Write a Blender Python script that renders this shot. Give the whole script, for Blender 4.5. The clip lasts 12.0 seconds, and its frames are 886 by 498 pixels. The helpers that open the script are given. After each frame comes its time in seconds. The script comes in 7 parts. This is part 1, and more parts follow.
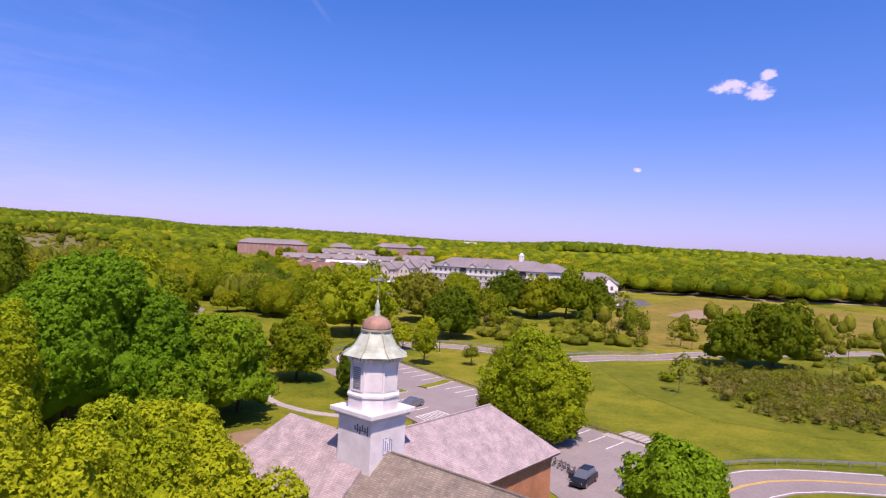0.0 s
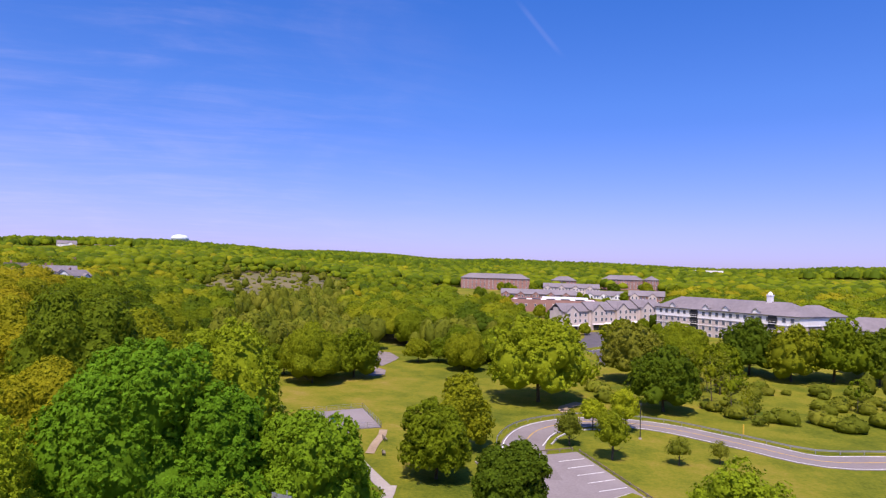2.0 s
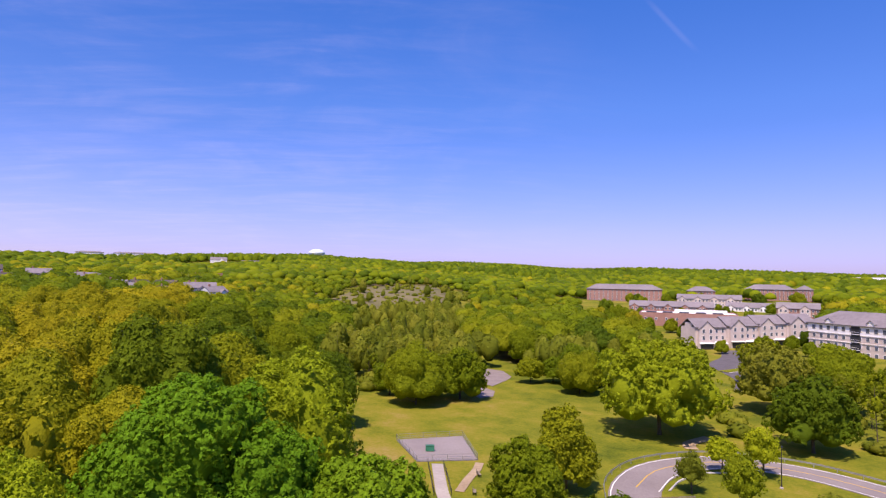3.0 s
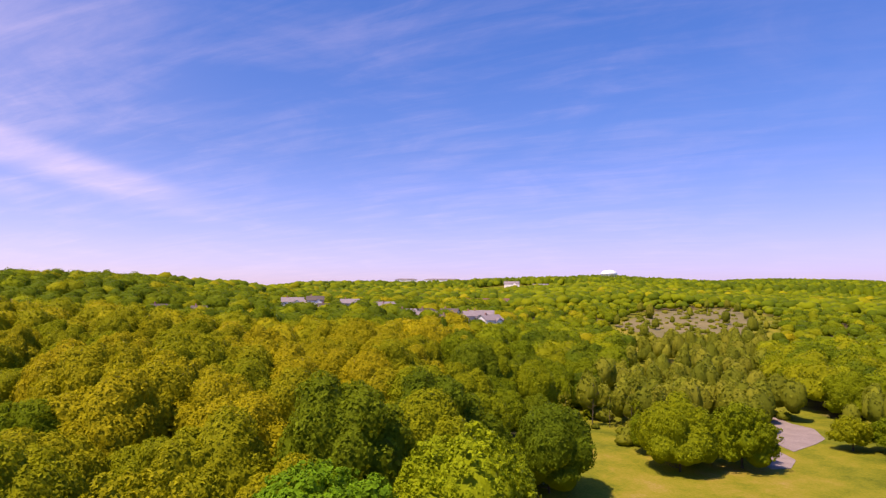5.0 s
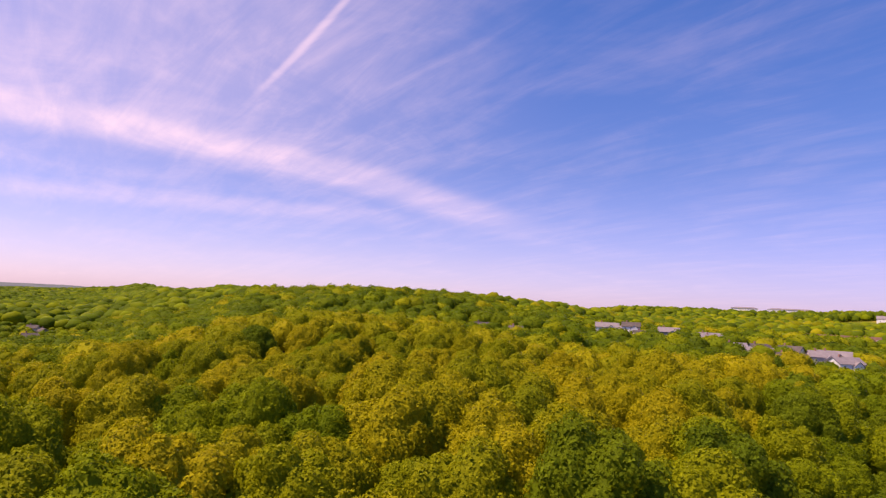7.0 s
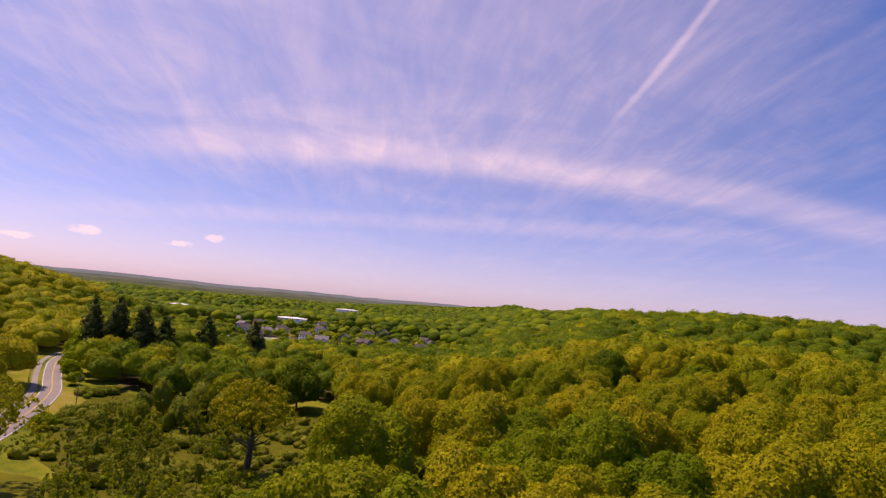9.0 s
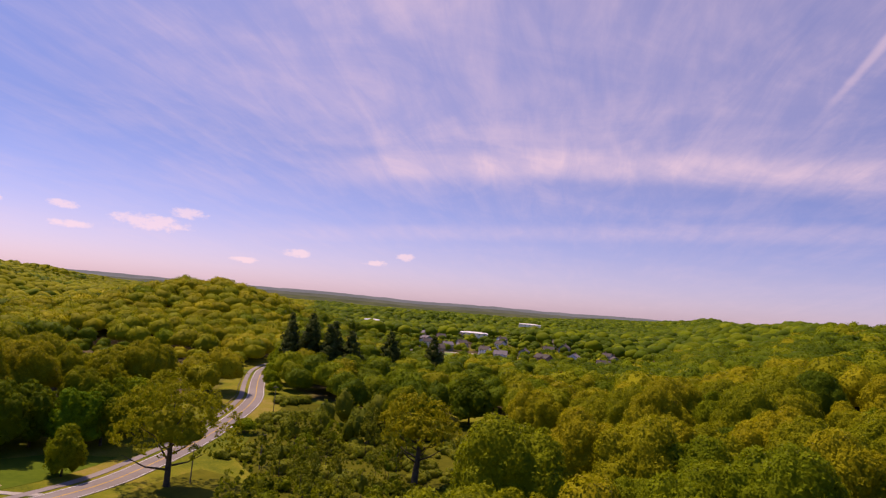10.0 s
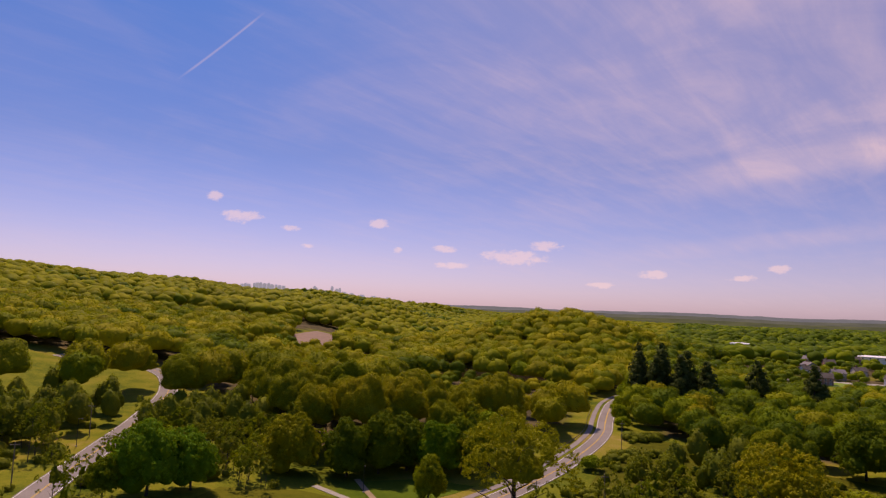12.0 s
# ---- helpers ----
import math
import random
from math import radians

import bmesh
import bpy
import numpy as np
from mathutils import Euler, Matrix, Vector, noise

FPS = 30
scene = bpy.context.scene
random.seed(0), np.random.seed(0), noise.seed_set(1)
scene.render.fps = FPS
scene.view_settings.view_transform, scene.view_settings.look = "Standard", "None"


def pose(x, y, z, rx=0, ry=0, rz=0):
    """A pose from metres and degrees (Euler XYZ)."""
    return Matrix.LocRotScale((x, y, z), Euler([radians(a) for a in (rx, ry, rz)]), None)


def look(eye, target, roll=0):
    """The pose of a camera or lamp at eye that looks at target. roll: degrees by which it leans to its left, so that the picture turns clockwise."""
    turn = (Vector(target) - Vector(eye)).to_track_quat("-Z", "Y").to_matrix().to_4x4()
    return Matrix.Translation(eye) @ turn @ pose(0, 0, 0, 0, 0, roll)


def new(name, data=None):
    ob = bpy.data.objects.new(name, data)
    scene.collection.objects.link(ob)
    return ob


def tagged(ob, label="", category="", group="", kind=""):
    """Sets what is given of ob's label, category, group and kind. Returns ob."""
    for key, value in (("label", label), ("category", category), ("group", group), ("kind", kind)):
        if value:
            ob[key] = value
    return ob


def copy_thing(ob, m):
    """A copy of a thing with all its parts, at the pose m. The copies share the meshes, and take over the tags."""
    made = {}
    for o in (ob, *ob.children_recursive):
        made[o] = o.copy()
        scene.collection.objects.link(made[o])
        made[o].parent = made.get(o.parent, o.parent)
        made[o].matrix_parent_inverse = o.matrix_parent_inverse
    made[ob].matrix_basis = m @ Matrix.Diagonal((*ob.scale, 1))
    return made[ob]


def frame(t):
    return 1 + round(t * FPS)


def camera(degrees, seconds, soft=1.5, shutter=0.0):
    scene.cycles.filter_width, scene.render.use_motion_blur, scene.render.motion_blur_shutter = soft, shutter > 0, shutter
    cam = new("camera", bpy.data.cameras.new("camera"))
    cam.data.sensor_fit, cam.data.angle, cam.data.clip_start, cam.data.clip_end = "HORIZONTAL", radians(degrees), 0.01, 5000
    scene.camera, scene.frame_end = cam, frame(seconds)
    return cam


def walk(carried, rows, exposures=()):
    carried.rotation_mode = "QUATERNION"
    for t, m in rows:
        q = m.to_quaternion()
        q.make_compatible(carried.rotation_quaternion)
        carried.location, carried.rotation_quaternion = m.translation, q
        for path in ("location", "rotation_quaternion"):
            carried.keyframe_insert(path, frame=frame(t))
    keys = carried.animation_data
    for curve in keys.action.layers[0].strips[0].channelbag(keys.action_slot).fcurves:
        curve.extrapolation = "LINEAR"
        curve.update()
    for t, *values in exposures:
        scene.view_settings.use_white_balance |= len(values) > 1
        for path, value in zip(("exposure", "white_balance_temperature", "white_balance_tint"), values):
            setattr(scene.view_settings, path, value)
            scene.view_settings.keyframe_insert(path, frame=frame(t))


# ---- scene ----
cam = camera(70.94, 12.0, soft=1.25)
PATH = [
    (0.0, look((0.00, 0.00, 26.00), (-0.05, 100.00, 26.43), 2.61)),
    (0.5, look((2.71, 7.17, 27.82), (-7.96, 106.59, 29.32), 1.90)),
    (1.0, look((5.04, 14.40, 29.61), (-14.27, 112.49, 31.90), 1.81)),
    (1.5, look((6.94, 21.92, 30.88), (-20.83, 117.94, 33.86), 1.76)),
    (2.0, look((8.52, 28.60, 31.96), (-28.18, 121.55, 35.58), 1.62)),
    (2.5, look((9.13, 34.36, 32.94), (-36.52, 123.23, 37.20), 1.46)),
    (3.0, look((10.29, 39.24, 33.97), (-44.60, 122.69, 38.72), 0.98)),
    (3.5, look((10.63, 44.26, 35.52), (-52.94, 121.29, 40.50), 0.70)),
    (4.0, look((9.78, 50.65, 37.01), (-62.15, 119.88, 42.76), 0.41)),
    (4.5, look((8.80, 56.23, 38.15), (-70.72, 116.52, 44.66), 0.35)),
    (5.0, look((7.91, 60.50, 38.37), (-78.60, 110.09, 45.90), 0.12)),
    (5.5, look((7.28, 64.05, 38.60), (-85.17, 101.23, 47.02), 0.73)),
    (6.0, look((6.04, 67.01, 38.77), (-90.29, 92.25, 47.96), 1.06)),
    (6.5, look((5.48, 69.53, 39.26), (-93.21, 82.27, 49.13), 1.55)),
    (7.0, look((3.84, 70.63, 39.86), (-95.69, 70.88, 49.55), 3.08)),
    (7.5, look((1.66, 70.03, 39.82), (-96.92, 56.42, 49.66), 4.50)),
    (8.0, look((-1.10, 68.95, 39.87), (-96.72, 41.42, 49.82), 5.55)),
    (8.5, look((-4.74, 69.18, 39.77), (-95.57, 28.47, 49.38), 5.70)),
    (9.0, look((-8.95, 69.74, 39.70), (-93.08, 16.50, 49.02), 5.55)),
    (9.5, look((-13.29, 70.64, 39.54), (-88.97, 5.92, 48.74), 5.30)),
    (10.0, look((-16.55, 71.58, 40.32), (-81.64, -3.81, 49.23), 5.06)),
    (10.5, look((-20.18, 72.60, 41.08), (-73.90, -11.30, 49.76), 4.56)),
    (11.0, look((-22.50, 73.05, 42.19), (-64.11, -17.48, 50.68), 4.22)),
    (11.5, look((-23.88, 73.61, 43.44), (-52.80, -21.74, 51.89), 3.48)),
    (12.0, look((-26.15, 70.86, 44.01), (-41.57, -27.51, 53.22), 2.13)),
]
walk(cam, PATH, exposures=[(0.0, 0.28, 7400, 24), (0.6, 0.24, 7200, 22), (1.2, 0.19, 6800, 18), (2.0, 0.22, 6900, 19), (3.0, 0.28, 7300, 22), (5.5, 0.42, 9000, 28), (6.5, 0.36, 9300, 30), (8.5, 0.02, 8900, 26), (9.5, -0.12, 8900, 26), (12.0, -0.45, 9200, 25)])

# ---- world and sun ----
SUN_AZ, SUN_EL = 192.0, 60.0        # degrees, to the left from +y, and up
world = bpy.data.worlds.new("sky")
scene.world = world
world.use_nodes = True


class Net:
    """A small helper to write node trees."""

    def __init__(self, tree):
        self.tree = tree

    def add(self, kind, **sets):
        n = self.tree.nodes.new(kind)
        for k, v in sets.items():
            if k == "op":
                n.operation = v
            elif k == "blend":
                n.blend_type = v
            elif k == "dtype":
                n.data_type = v
            elif k == "fac":
                n.factor_mode = v
        return n

    def link(self, a, b):
        self.tree.links.new(a, b)

    def put(self, socket, value):
        if hasattr(value, "is_output"):
            self.link(value, socket)
        else:
            socket.default_value = value

    def math(self, op, a, b=0.0, c=None, clamp=False):
        n = self.add("ShaderNodeMath", op=op)
        n.use_clamp = clamp
        self.put(n.inputs[0], a)
        self.put(n.inputs[1], b)
        if c is not None:
            self.put(n.inputs[2], c)
        return n.outputs[0]

    def mix(self, fac, a, b, blend="MIX"):
        n = self.add("ShaderNodeMix", dtype="RGBA", blend=blend)
        self.put(n.inputs[0], fac)
        self.put(n.inputs[6], a)
        self.put(n.inputs[7], b)
        return n.outputs[2]

    def noise(self, vec, scale, detail=3.0, rough=0.55, distort=0.0):
        n = self.add("ShaderNodeTexNoise")
        if vec is not None:
            self.link(vec, n.inputs["Vector"])
        n.inputs["Scale"].default_value = scale
        n.inputs["Detail"].default_value = detail
        n.inputs["Roughness"].default_value = rough
        n.inputs["Distortion"].default_value = distort
        return n.outputs[0]

    def ramp(self, fac, *stops):
        n = self.add("ShaderNodeValToRGB")
        self.link(fac, n.inputs[0])
        e = n.color_ramp.elements
        while len(e) < len(stops):
            e.new(0.5)
        for i, (p, c) in enumerate(stops):
            e[i].position = p
            e[i].color = (*c, 1) if len(c) == 3 else c
        return n.outputs[0]

    def grey(self, fac, a, b):
        n = self.add("ShaderNodeMapRange")
        n.interpolation_type = "SMOOTHSTEP"
        self.link(fac, n.inputs[0])
        n.inputs[1].default_value, n.inputs[2].default_value = a, b
        return n.outputs[0]

    def vec(self, x, y, z):
        n = self.add("ShaderNodeCombineXYZ")
        for i, v in enumerate((x, y, z)):
            self.put(n.inputs[i], v)
        return n.outputs[0]


w = Net(world.node_tree)
back = world.node_tree.nodes["Background"]
sky = w.add("ShaderNodeTexSky")
sky.sky_type = "NISHITA"
sky.sun_disc = False
sky.sun_elevation, sky.sun_rotation = radians(SUN_EL), radians(-SUN_AZ % 360)
sky.air_density, sky.dust_density, sky.ozone_density, sky.altitude = 1.0, 0.6, 2.5, 60
back.inputs["Strength"].default_value = 0.12
way = w.add("ShaderNodeTexCoord").outputs["Generated"]
xyz = w.add("ShaderNodeSeparateXYZ")
w.link(way, xyz.inputs[0])
dx, dy, dz = xyz.outputs
up = w.math("MULTIPLY", w.math("ARCSINE", dz), 57.2958)                        # degrees above the horizon
turned = w.math("MULTIPLY", w.math("ARCTAN2", w.math("MULTIPLY", dx, -1.0), dy), 57.2958)
round_ = w.math("WRAP", turned, 300.0, -60.0)                                   # degrees to the left from +y
# clear air: deep blue overhead, lilac haze low down
tone = w.ramp(w.math("MULTIPLY", w.math("MAXIMUM", up, 0.0), 1 / 60), (0.0, (0.94, 0.90, 1.66)), (0.07, (0.87, 0.83, 1.46)), (0.22, (0.46, 0.66, 1.30)), (0.42, (0.27, 0.66, 1.42)), (1.0, (0.30, 0.66, 1.35)))
air = w.mix(1.0, sky.outputs[0], tone, "MULTIPLY")
# away from the sun the blue is deeper
deeper = w.ramp(w.math("MULTIPLY", w.math("MAXIMUM", up, 0.0), 1 / 60), (0.0, (0.70, 0.69, 0.82)), (0.10, (0.78, 0.83, 0.95)), (0.25, (0.86, 1.03, 1.05)))
away = w.mix(1.0, air, deeper, "MULTIPLY")


def within(v, lo, hi, soft):
    return w.math("MULTIPLY", w.grey(v, lo - soft, lo + soft), w.math("SUBTRACT", 1.0, w.grey(v, hi - soft, hi + soft)))


def near_curve(v, centre, wide):
    n = w.add("ShaderNodeMapRange")
    n.interpolation_type = "SMOOTHERSTEP"
    w.link(w.math("ABSOLUTE", w.math("SUBTRACT", v, centre)), n.inputs[0])
    w.put(n.inputs[2], wide)
    n.inputs[3].default_value, n.inputs[4].default_value = 1.0, 0.0
    return n.outputs[0]


# fibres of high cloud, drawn out on a layer overhead
lift = w.math("DIVIDE", 1.0, w.math("ADD", w.math("MAXIMUM", dz, 0.0), 0.12))
px, py = w.math("MULTIPLY", dx, lift), w.math("MULTIPLY", dy, lift)
fibre_a = w.noise(w.vec(w.math("MULTIPLY_ADD", px, 0.9, w.math("MULTIPLY", py, 0.75)), w.math("MULTIPLY_ADD", py, 4.2, w.math("MULTIPLY", px, -3.2)), 0.0), 1.5, 7, 0.62, 0.5)
cloudy = w.noise(w.vec(px, py, 5.0), 1.6, 6, 0.6, 0.6)
fibre = w.math("MULTIPLY_ADD", fibre_a, 0.45, w.math("MULTIPLY", cloudy, 0.55))
broad = w.noise(w.vec(px, py, 2.0), 0.8, 3, 0.5, 0.4)
a = w.math("MULTIPLY_ADD", round_, 1 / 32, -115 / 32)
crest = w.math("ADD", w.math("MULTIPLY_ADD", a, 1.7, 13.3), w.math("MULTIPLY", w.math("MULTIPLY", a, a), -3.4))
band = w.math("MULTIPLY", near_curve(up, w.math("MULTIPLY_ADD", broad, 1.6, w.math("SUBTRACT", crest, 0.8)), 2.3), within(round_, 84, 150, 7))
band = w.math("MULTIPLY", band, w.math("MULTIPLY_ADD", fibre, 0.5, 0.08))
low_c = w.math("ADD", w.math("MULTIPLY_ADD", a, -0.9, 8.0), w.math("MULTIPLY", w.math("MULTIPLY", a, a), -1.2))
low = w.math("MULTIPLY", near_curve(up, low_c, 1.2), w.math("MULTIPLY", within(round_, 95, 152, 8), w.math("MULTIPLY", fibre, 0.34)))
veil = w.math("MULTIPLY", w.grey(fibre, 0.34, 0.70), w.math("MULTIPLY", within(round_, 92, 172, 16), within(up, 9, 75, 6)))
veil = w.math("MULTIPLY", veil, w.math("MULTIPLY_ADD", broad, 1.4, 0.0))
thin = w.math("MULTIPLY", w.grey(fibre, 0.4, 0.8), w.math("MULTIPLY", within(round_, 30, 215, 20), 0.16))
milk = w.math("MULTIPLY", w.math("MULTIPLY", within(round_, 100, 172, 24), within(up, 12, 80, 8)), w.math("MULTIPLY_ADD", broad, 0.5, 0.08))
trail = w.math("MULTIPLY", near_curve(up, w.math("MULTIPLY_ADD", round_, -1.2, 147.0), w.math("MULTIPLY_ADD", fibre, 1.5, 0.15)), within(up, 18, 40, 2.2))
trail = w.math("MULTIPLY", trail, w.math("MULTIPLY_ADD", fibre, 0.9, 0.25))
trail_b = w.math("MULTIPLY", near_curve(up, w.math("MULTIPLY_ADD", round_, -0.95, 203.6), 0.22), within(up, 18.7, 24, 0.8))
wisp = w.math("MULTIPLY", near_curve(up, w.math("MULTIPLY_ADD", round_, 1.1, 7.1), 0.55), w.math("MULTIPLY", within(up, 19.8, 23.4, 0.9), 0.05))
cover = w.math("ADD", w.math("ADD", milk, w.math("ADD", band, low)), w.math("ADD", w.math("MULTIPLY", veil, 0.28), thin))
cover = w.math("ADD", cover, w.math("ADD", w.math("MULTIPLY", trail, 0.4), w.math("ADD", w.math("MULTIPLY", trail_b, 0.3), wisp)), clamp=True)
air = w.mix(w.math("SUBTRACT", 1.0, w.grey(round_, 35, 112)), air, away)
high = w.mix(w.math("MULTIPLY", cover, 0.85), air, (7.6, 6.7, 9.0, 1.0))

# small fair-weather clouds: bearing, height, half width, half height in degrees
CUMULUS = [(-24.1, 14.6, 1.5, .6), (-26.4, 14.1, 1.2, .8), (-27.0, 15.4, .8, .45), (-17, 7.9, .4, .25), (191.6, 8.8, .7, .5), (189.2, 7.2, 1.9, .6),
           (185, 6.5, .9, .3), (177.1, 7.4, 1.1, .5), (171, 5.3, 1.2, .4), (164.5, 4.7, 3.2, .75), (161.7, 5.8, 1.7, .5), (170.2, 3.8, 1.8, .35), (183.4, 5, .6, .25),
           (175.3, 5, .5, .35), (152.4, 3.4, 1.3, .4), (142.5, 4, 1.0, .4), (156.7, 2.4, 1.4, .3), (145.2, 3.2, 1.2, .3)]
puffy = w.math("MULTIPLY_ADD", w.noise(w.vec(w.math("MULTIPLY", round_, 0.9), w.math("MULTIPLY", up, 1.5), 0.0), 1.0, 5, 0.65), 3.4, -1.7)
total = None
for az_, el_, sx_, sy_ in CUMULUS:
    qx = w.math("MULTIPLY_ADD", round_, 1 / sx_, -az_ / sx_)
    qy = w.math("MULTIPLY_ADD", up, 1 / sy_, -el_ / sy_)
    q = w.math("MULTIPLY_ADD", qx, qx, w.math("MULTIPLY", qy, qy))
    m_ = w.math("SUBTRACT", 1.0, w.grey(w.math("ADD", q, puffy), 0.1, 1.1))
    total = m_ if total is None else w.math("MAXIMUM", total, m_)
w.link(w.mix(w.math("MULTIPLY", total, 0.5), high, (9.4, 8.0, 9.6, 1.0)), back.inputs["Color"])

sun = new("sun", bpy.data.lights.new("sun", "SUN"))
sun.data.energy, sun.data.angle, sun.data.color = 5.0, radians(0.53), (1.0, 0.91, 0.81)
a, e = radians(SUN_AZ), radians(SUN_EL)
sun.matrix_world = look((-math.sin(a) * math.cos(e) * 300, math.cos(a) * math.cos(e) * 300, math.sin(e) * 300), (0, 0, 0))

# ---- materials ----
def material(name, rough=0.8, metal=0.0):
    m = bpy.data.materials.new(name)
    m.use_nodes = True
    n = Net(m.node_tree)
    b = m.node_tree.nodes["Principled BSDF"]
    b.inputs["Roughness"].default_value = rough
    b.inputs["Metallic"].default_value = metal
    b.inputs["Specular IOR Level"].default_value = 0.3
    return m, n, b


def place(n):
    return n.add("ShaderNodeNewGeometry").outputs["Position"]


def bumped(n, b, h, strength, distance):
    k = n.add("ShaderNodeBump")
    k.inputs["Strength"].default_value = strength
    k.inputs["Distance"].default_value = distance
    n.link(h, k.inputs["Height"])
    n.link(k.outputs[0], b.inputs["Normal"])


def worn(name, dark, light, scale, rough=0.85, bump=0.2, deep=0.01, coarse=None, metal=0.0, vary=0.0):
    """Colour between two tones at two scales, with fine relief."""
    m, n, b = material(name, rough, metal)
    p = n.add("ShaderNodeTexCoord").outputs["Object"] if vary < 0 else place(n)
    fine, big = n.noise(p, scale, 4), n.noise(p, coarse or scale * 0.12, 3)
    f = n.math("MULTIPLY_ADD", fine, 0.5, n.math("MULTIPLY", big, 0.5))
    c = n.ramp(f, (0.33, dark), (0.67, light))
    if vary > 0:
        r = n.add("ShaderNodeObjectInfo").outputs["Random"]
        k = n.math("MULTIPLY_ADD", r, vary, 1 - vary / 2)
        c = n.mix(1.0, c, n.vec(k, k, k), "MULTIPLY")
    n.link(c, b.inputs["Base Color"])
    if bump:
        bumped(n, b, fine, bump, deep)
    return m


def foliage(name, tones, soft=0.35, patch=0.06):
    """Leaves: tone by tree, by place and by leaf, with light passing through."""
    m, n, b = material(name, 0.6)
    b.inputs["Specular IOR Level"].default_value = 0.04
    r = n.add("ShaderNodeObjectInfo").outputs["Random"]
    g = n.add("ShaderNodeNewGeometry")
    island = g.outputs["Random Per Island"]
    tone = n.add("ShaderNodeAttribute")
    tone.attribute_name = "tone"
    tone = tone.outputs["Fac"]
    many = n.add("ShaderNodeAttribute")
    many.attribute_name = "joined"
    r = n.math("MULTIPLY", r, n.math("SUBTRACT", 1.0, many.outputs["Fac"]))
    near = n.noise(g.outputs["Position"], patch, 2)
    f = n.math("ADD", n.math("MULTIPLY_ADD", r, 0.85, tone), n.math("MULTIPLY_ADD", n.math("SUBTRACT", near, 0.5), 0.3, 0.05))
    f = n.math("ADD", f, n.math("MULTIPLY_ADD", island, 0.2, -0.1), clamp=True)
    c = n.ramp(f, *[(i / (len(tones) - 1), t) for i, t in enumerate(tones)])
    spray = n.math("MULTIPLY_ADD", n.noise(g.outputs["Position"], 0.42, 2), 0.2, n.math("MULTIPLY_ADD", n.noise(g.outputs["Position"], 2.0, 3, 0.7), 0.62, 0.56))
    spray = n.math("MULTIPLY", spray, n.math("MULTIPLY_ADD", island, 0.4, 0.85))
    c = n.mix(1.0, c, n.vec(spray, spray, spray), "MULTIPLY")
    n.link(c, b.inputs["Base Color"])
    bumped(n, b, n.math("MULTIPLY_ADD", n.noise(g.outputs["Position"], 2.2, 4, 0.75), 0.25, n.math("MULTIPLY", n.noise(g.outputs["Position"], 0.42, 3, 0.6), 0.35)), 0.64, 1.0)
    t = n.add("ShaderNodeBsdfTranslucent")
    n.link(n.mix(0.5, c, (0.34, 0.38, 0.015, 1)), t.inputs["Color"])
    s = n.add("ShaderNodeMixShader")
    s.inputs[0].default_value = soft
    n.link(b.outputs[0], s.inputs[1])
    n.link(t.outputs[0], s.inputs[2])
    n.link(s.outputs[0], m.node_tree.nodes["Material Output"].inputs["Surface"])
    return m


LEAF_OAK = foliage("oak_leaves", [(0.205, 0.240, 0.011), (0.300, 0.288, 0.013), (0.372, 0.318, 0.015)])
LEAF_GREEN = foliage("green_leaves", [(0.125, 0.185, 0.008), (0.190, 0.240, 0.010), (0.262, 0.275, 0.012)])
LEAF_CHESTNUT = foliage("chestnut_leaves", [(0.112, 0.245, 0.012), (0.132, 0.275, 0.014)])
LEAF_BRIGHT = foliage("bright_leaves", [(0.150, 0.280, 0.013), (0.190, 0.300, 0.015)])
LEAF_FRESH = foliage("fresh_leaves", [(0.225, 0.310, 0.013), (0.285, 0.345, 0.015)])
LEAF_DARK = foliage("dark_leaves", [(0.070, 0.120, 0.008), (0.100, 0.155, 0.009), (0.145, 0.195, 0.010)])
LEAF_LIME = foliage("lime_leaves", [(0.270, 0.345, 0.014), (0.335, 0.390, 0.016), (0.385, 0.405, 0.018)])
LEAF_PINE = foliage("pine_needles", [(0.040, 0.058, 0.014), (0.062, 0.082, 0.016), (0.090, 0.105, 0.018)], 0.1)
LEAF_RED = foliage("red_leaves", [(0.062, 0.015, 0.010), (0.101, 0.024, 0.014), (0.132, 0.042, 0.016)], 0.1)
LEAF_SHRUB = foliage("shrub_leaves", [(0.120, 0.150, 0.014), (0.175, 0.200, 0.018), (0.230, 0.235, 0.026)])
LEAF_BRUSH = foliage("brush_leaves", [(0.150, 0.142, 0.032), (0.205, 0.185, 0.048), (0.250, 0.225, 0.055)])
BLOSSOM = foliage("blossom", [(0.55, 0.50, 0.46), (0.7, 0.66, 0.62)], 0.3)
BARK = worn("bark", (0.055, 0.040, 0.028), (0.13, 0.10, 0.075), 9.0, 0.9, 0.6, 0.03)

# ---- terrain ----
RIDGE = [(-60, .55, 1600), (-35, .58, 1600), (-9, .8, 1600), (12, .95, 1700), (20, 1.05, 1800), (27, 1.25, 1800), (36, 1.5, 1900), (45, 1.75, 2000),
         (52, 1.7, 1800), (60, 1.5, 1400), (70, 1.15, 1200), (80, 1.65, 780), (88, 2.25, 560), (96, 2.4, 520), (104, 1.95, 560), (112, 1.0, 1200),
         (122, 0, 3600), (134, -.65, 4200), (152, -.7, 4200), (166, -.3, 3000), (176, .85, 1500), (184, 1.4, 1200), (196, 2.0, 1000), (207, 3.0, 900),
         (225, 2.6, 1000), (260, 1.2, 1400), (300, .7, 1600)]

def smooth(a, b, x):
    u = min(1.0, max(0.0, (x - a) / (b - a)))
    return u * u * (3 - 2 * u)

def bump(x, y, cx, cy, r, z):
    return z * math.exp(-((x - cx) ** 2 + (y - cy) ** 2) / (r * r))

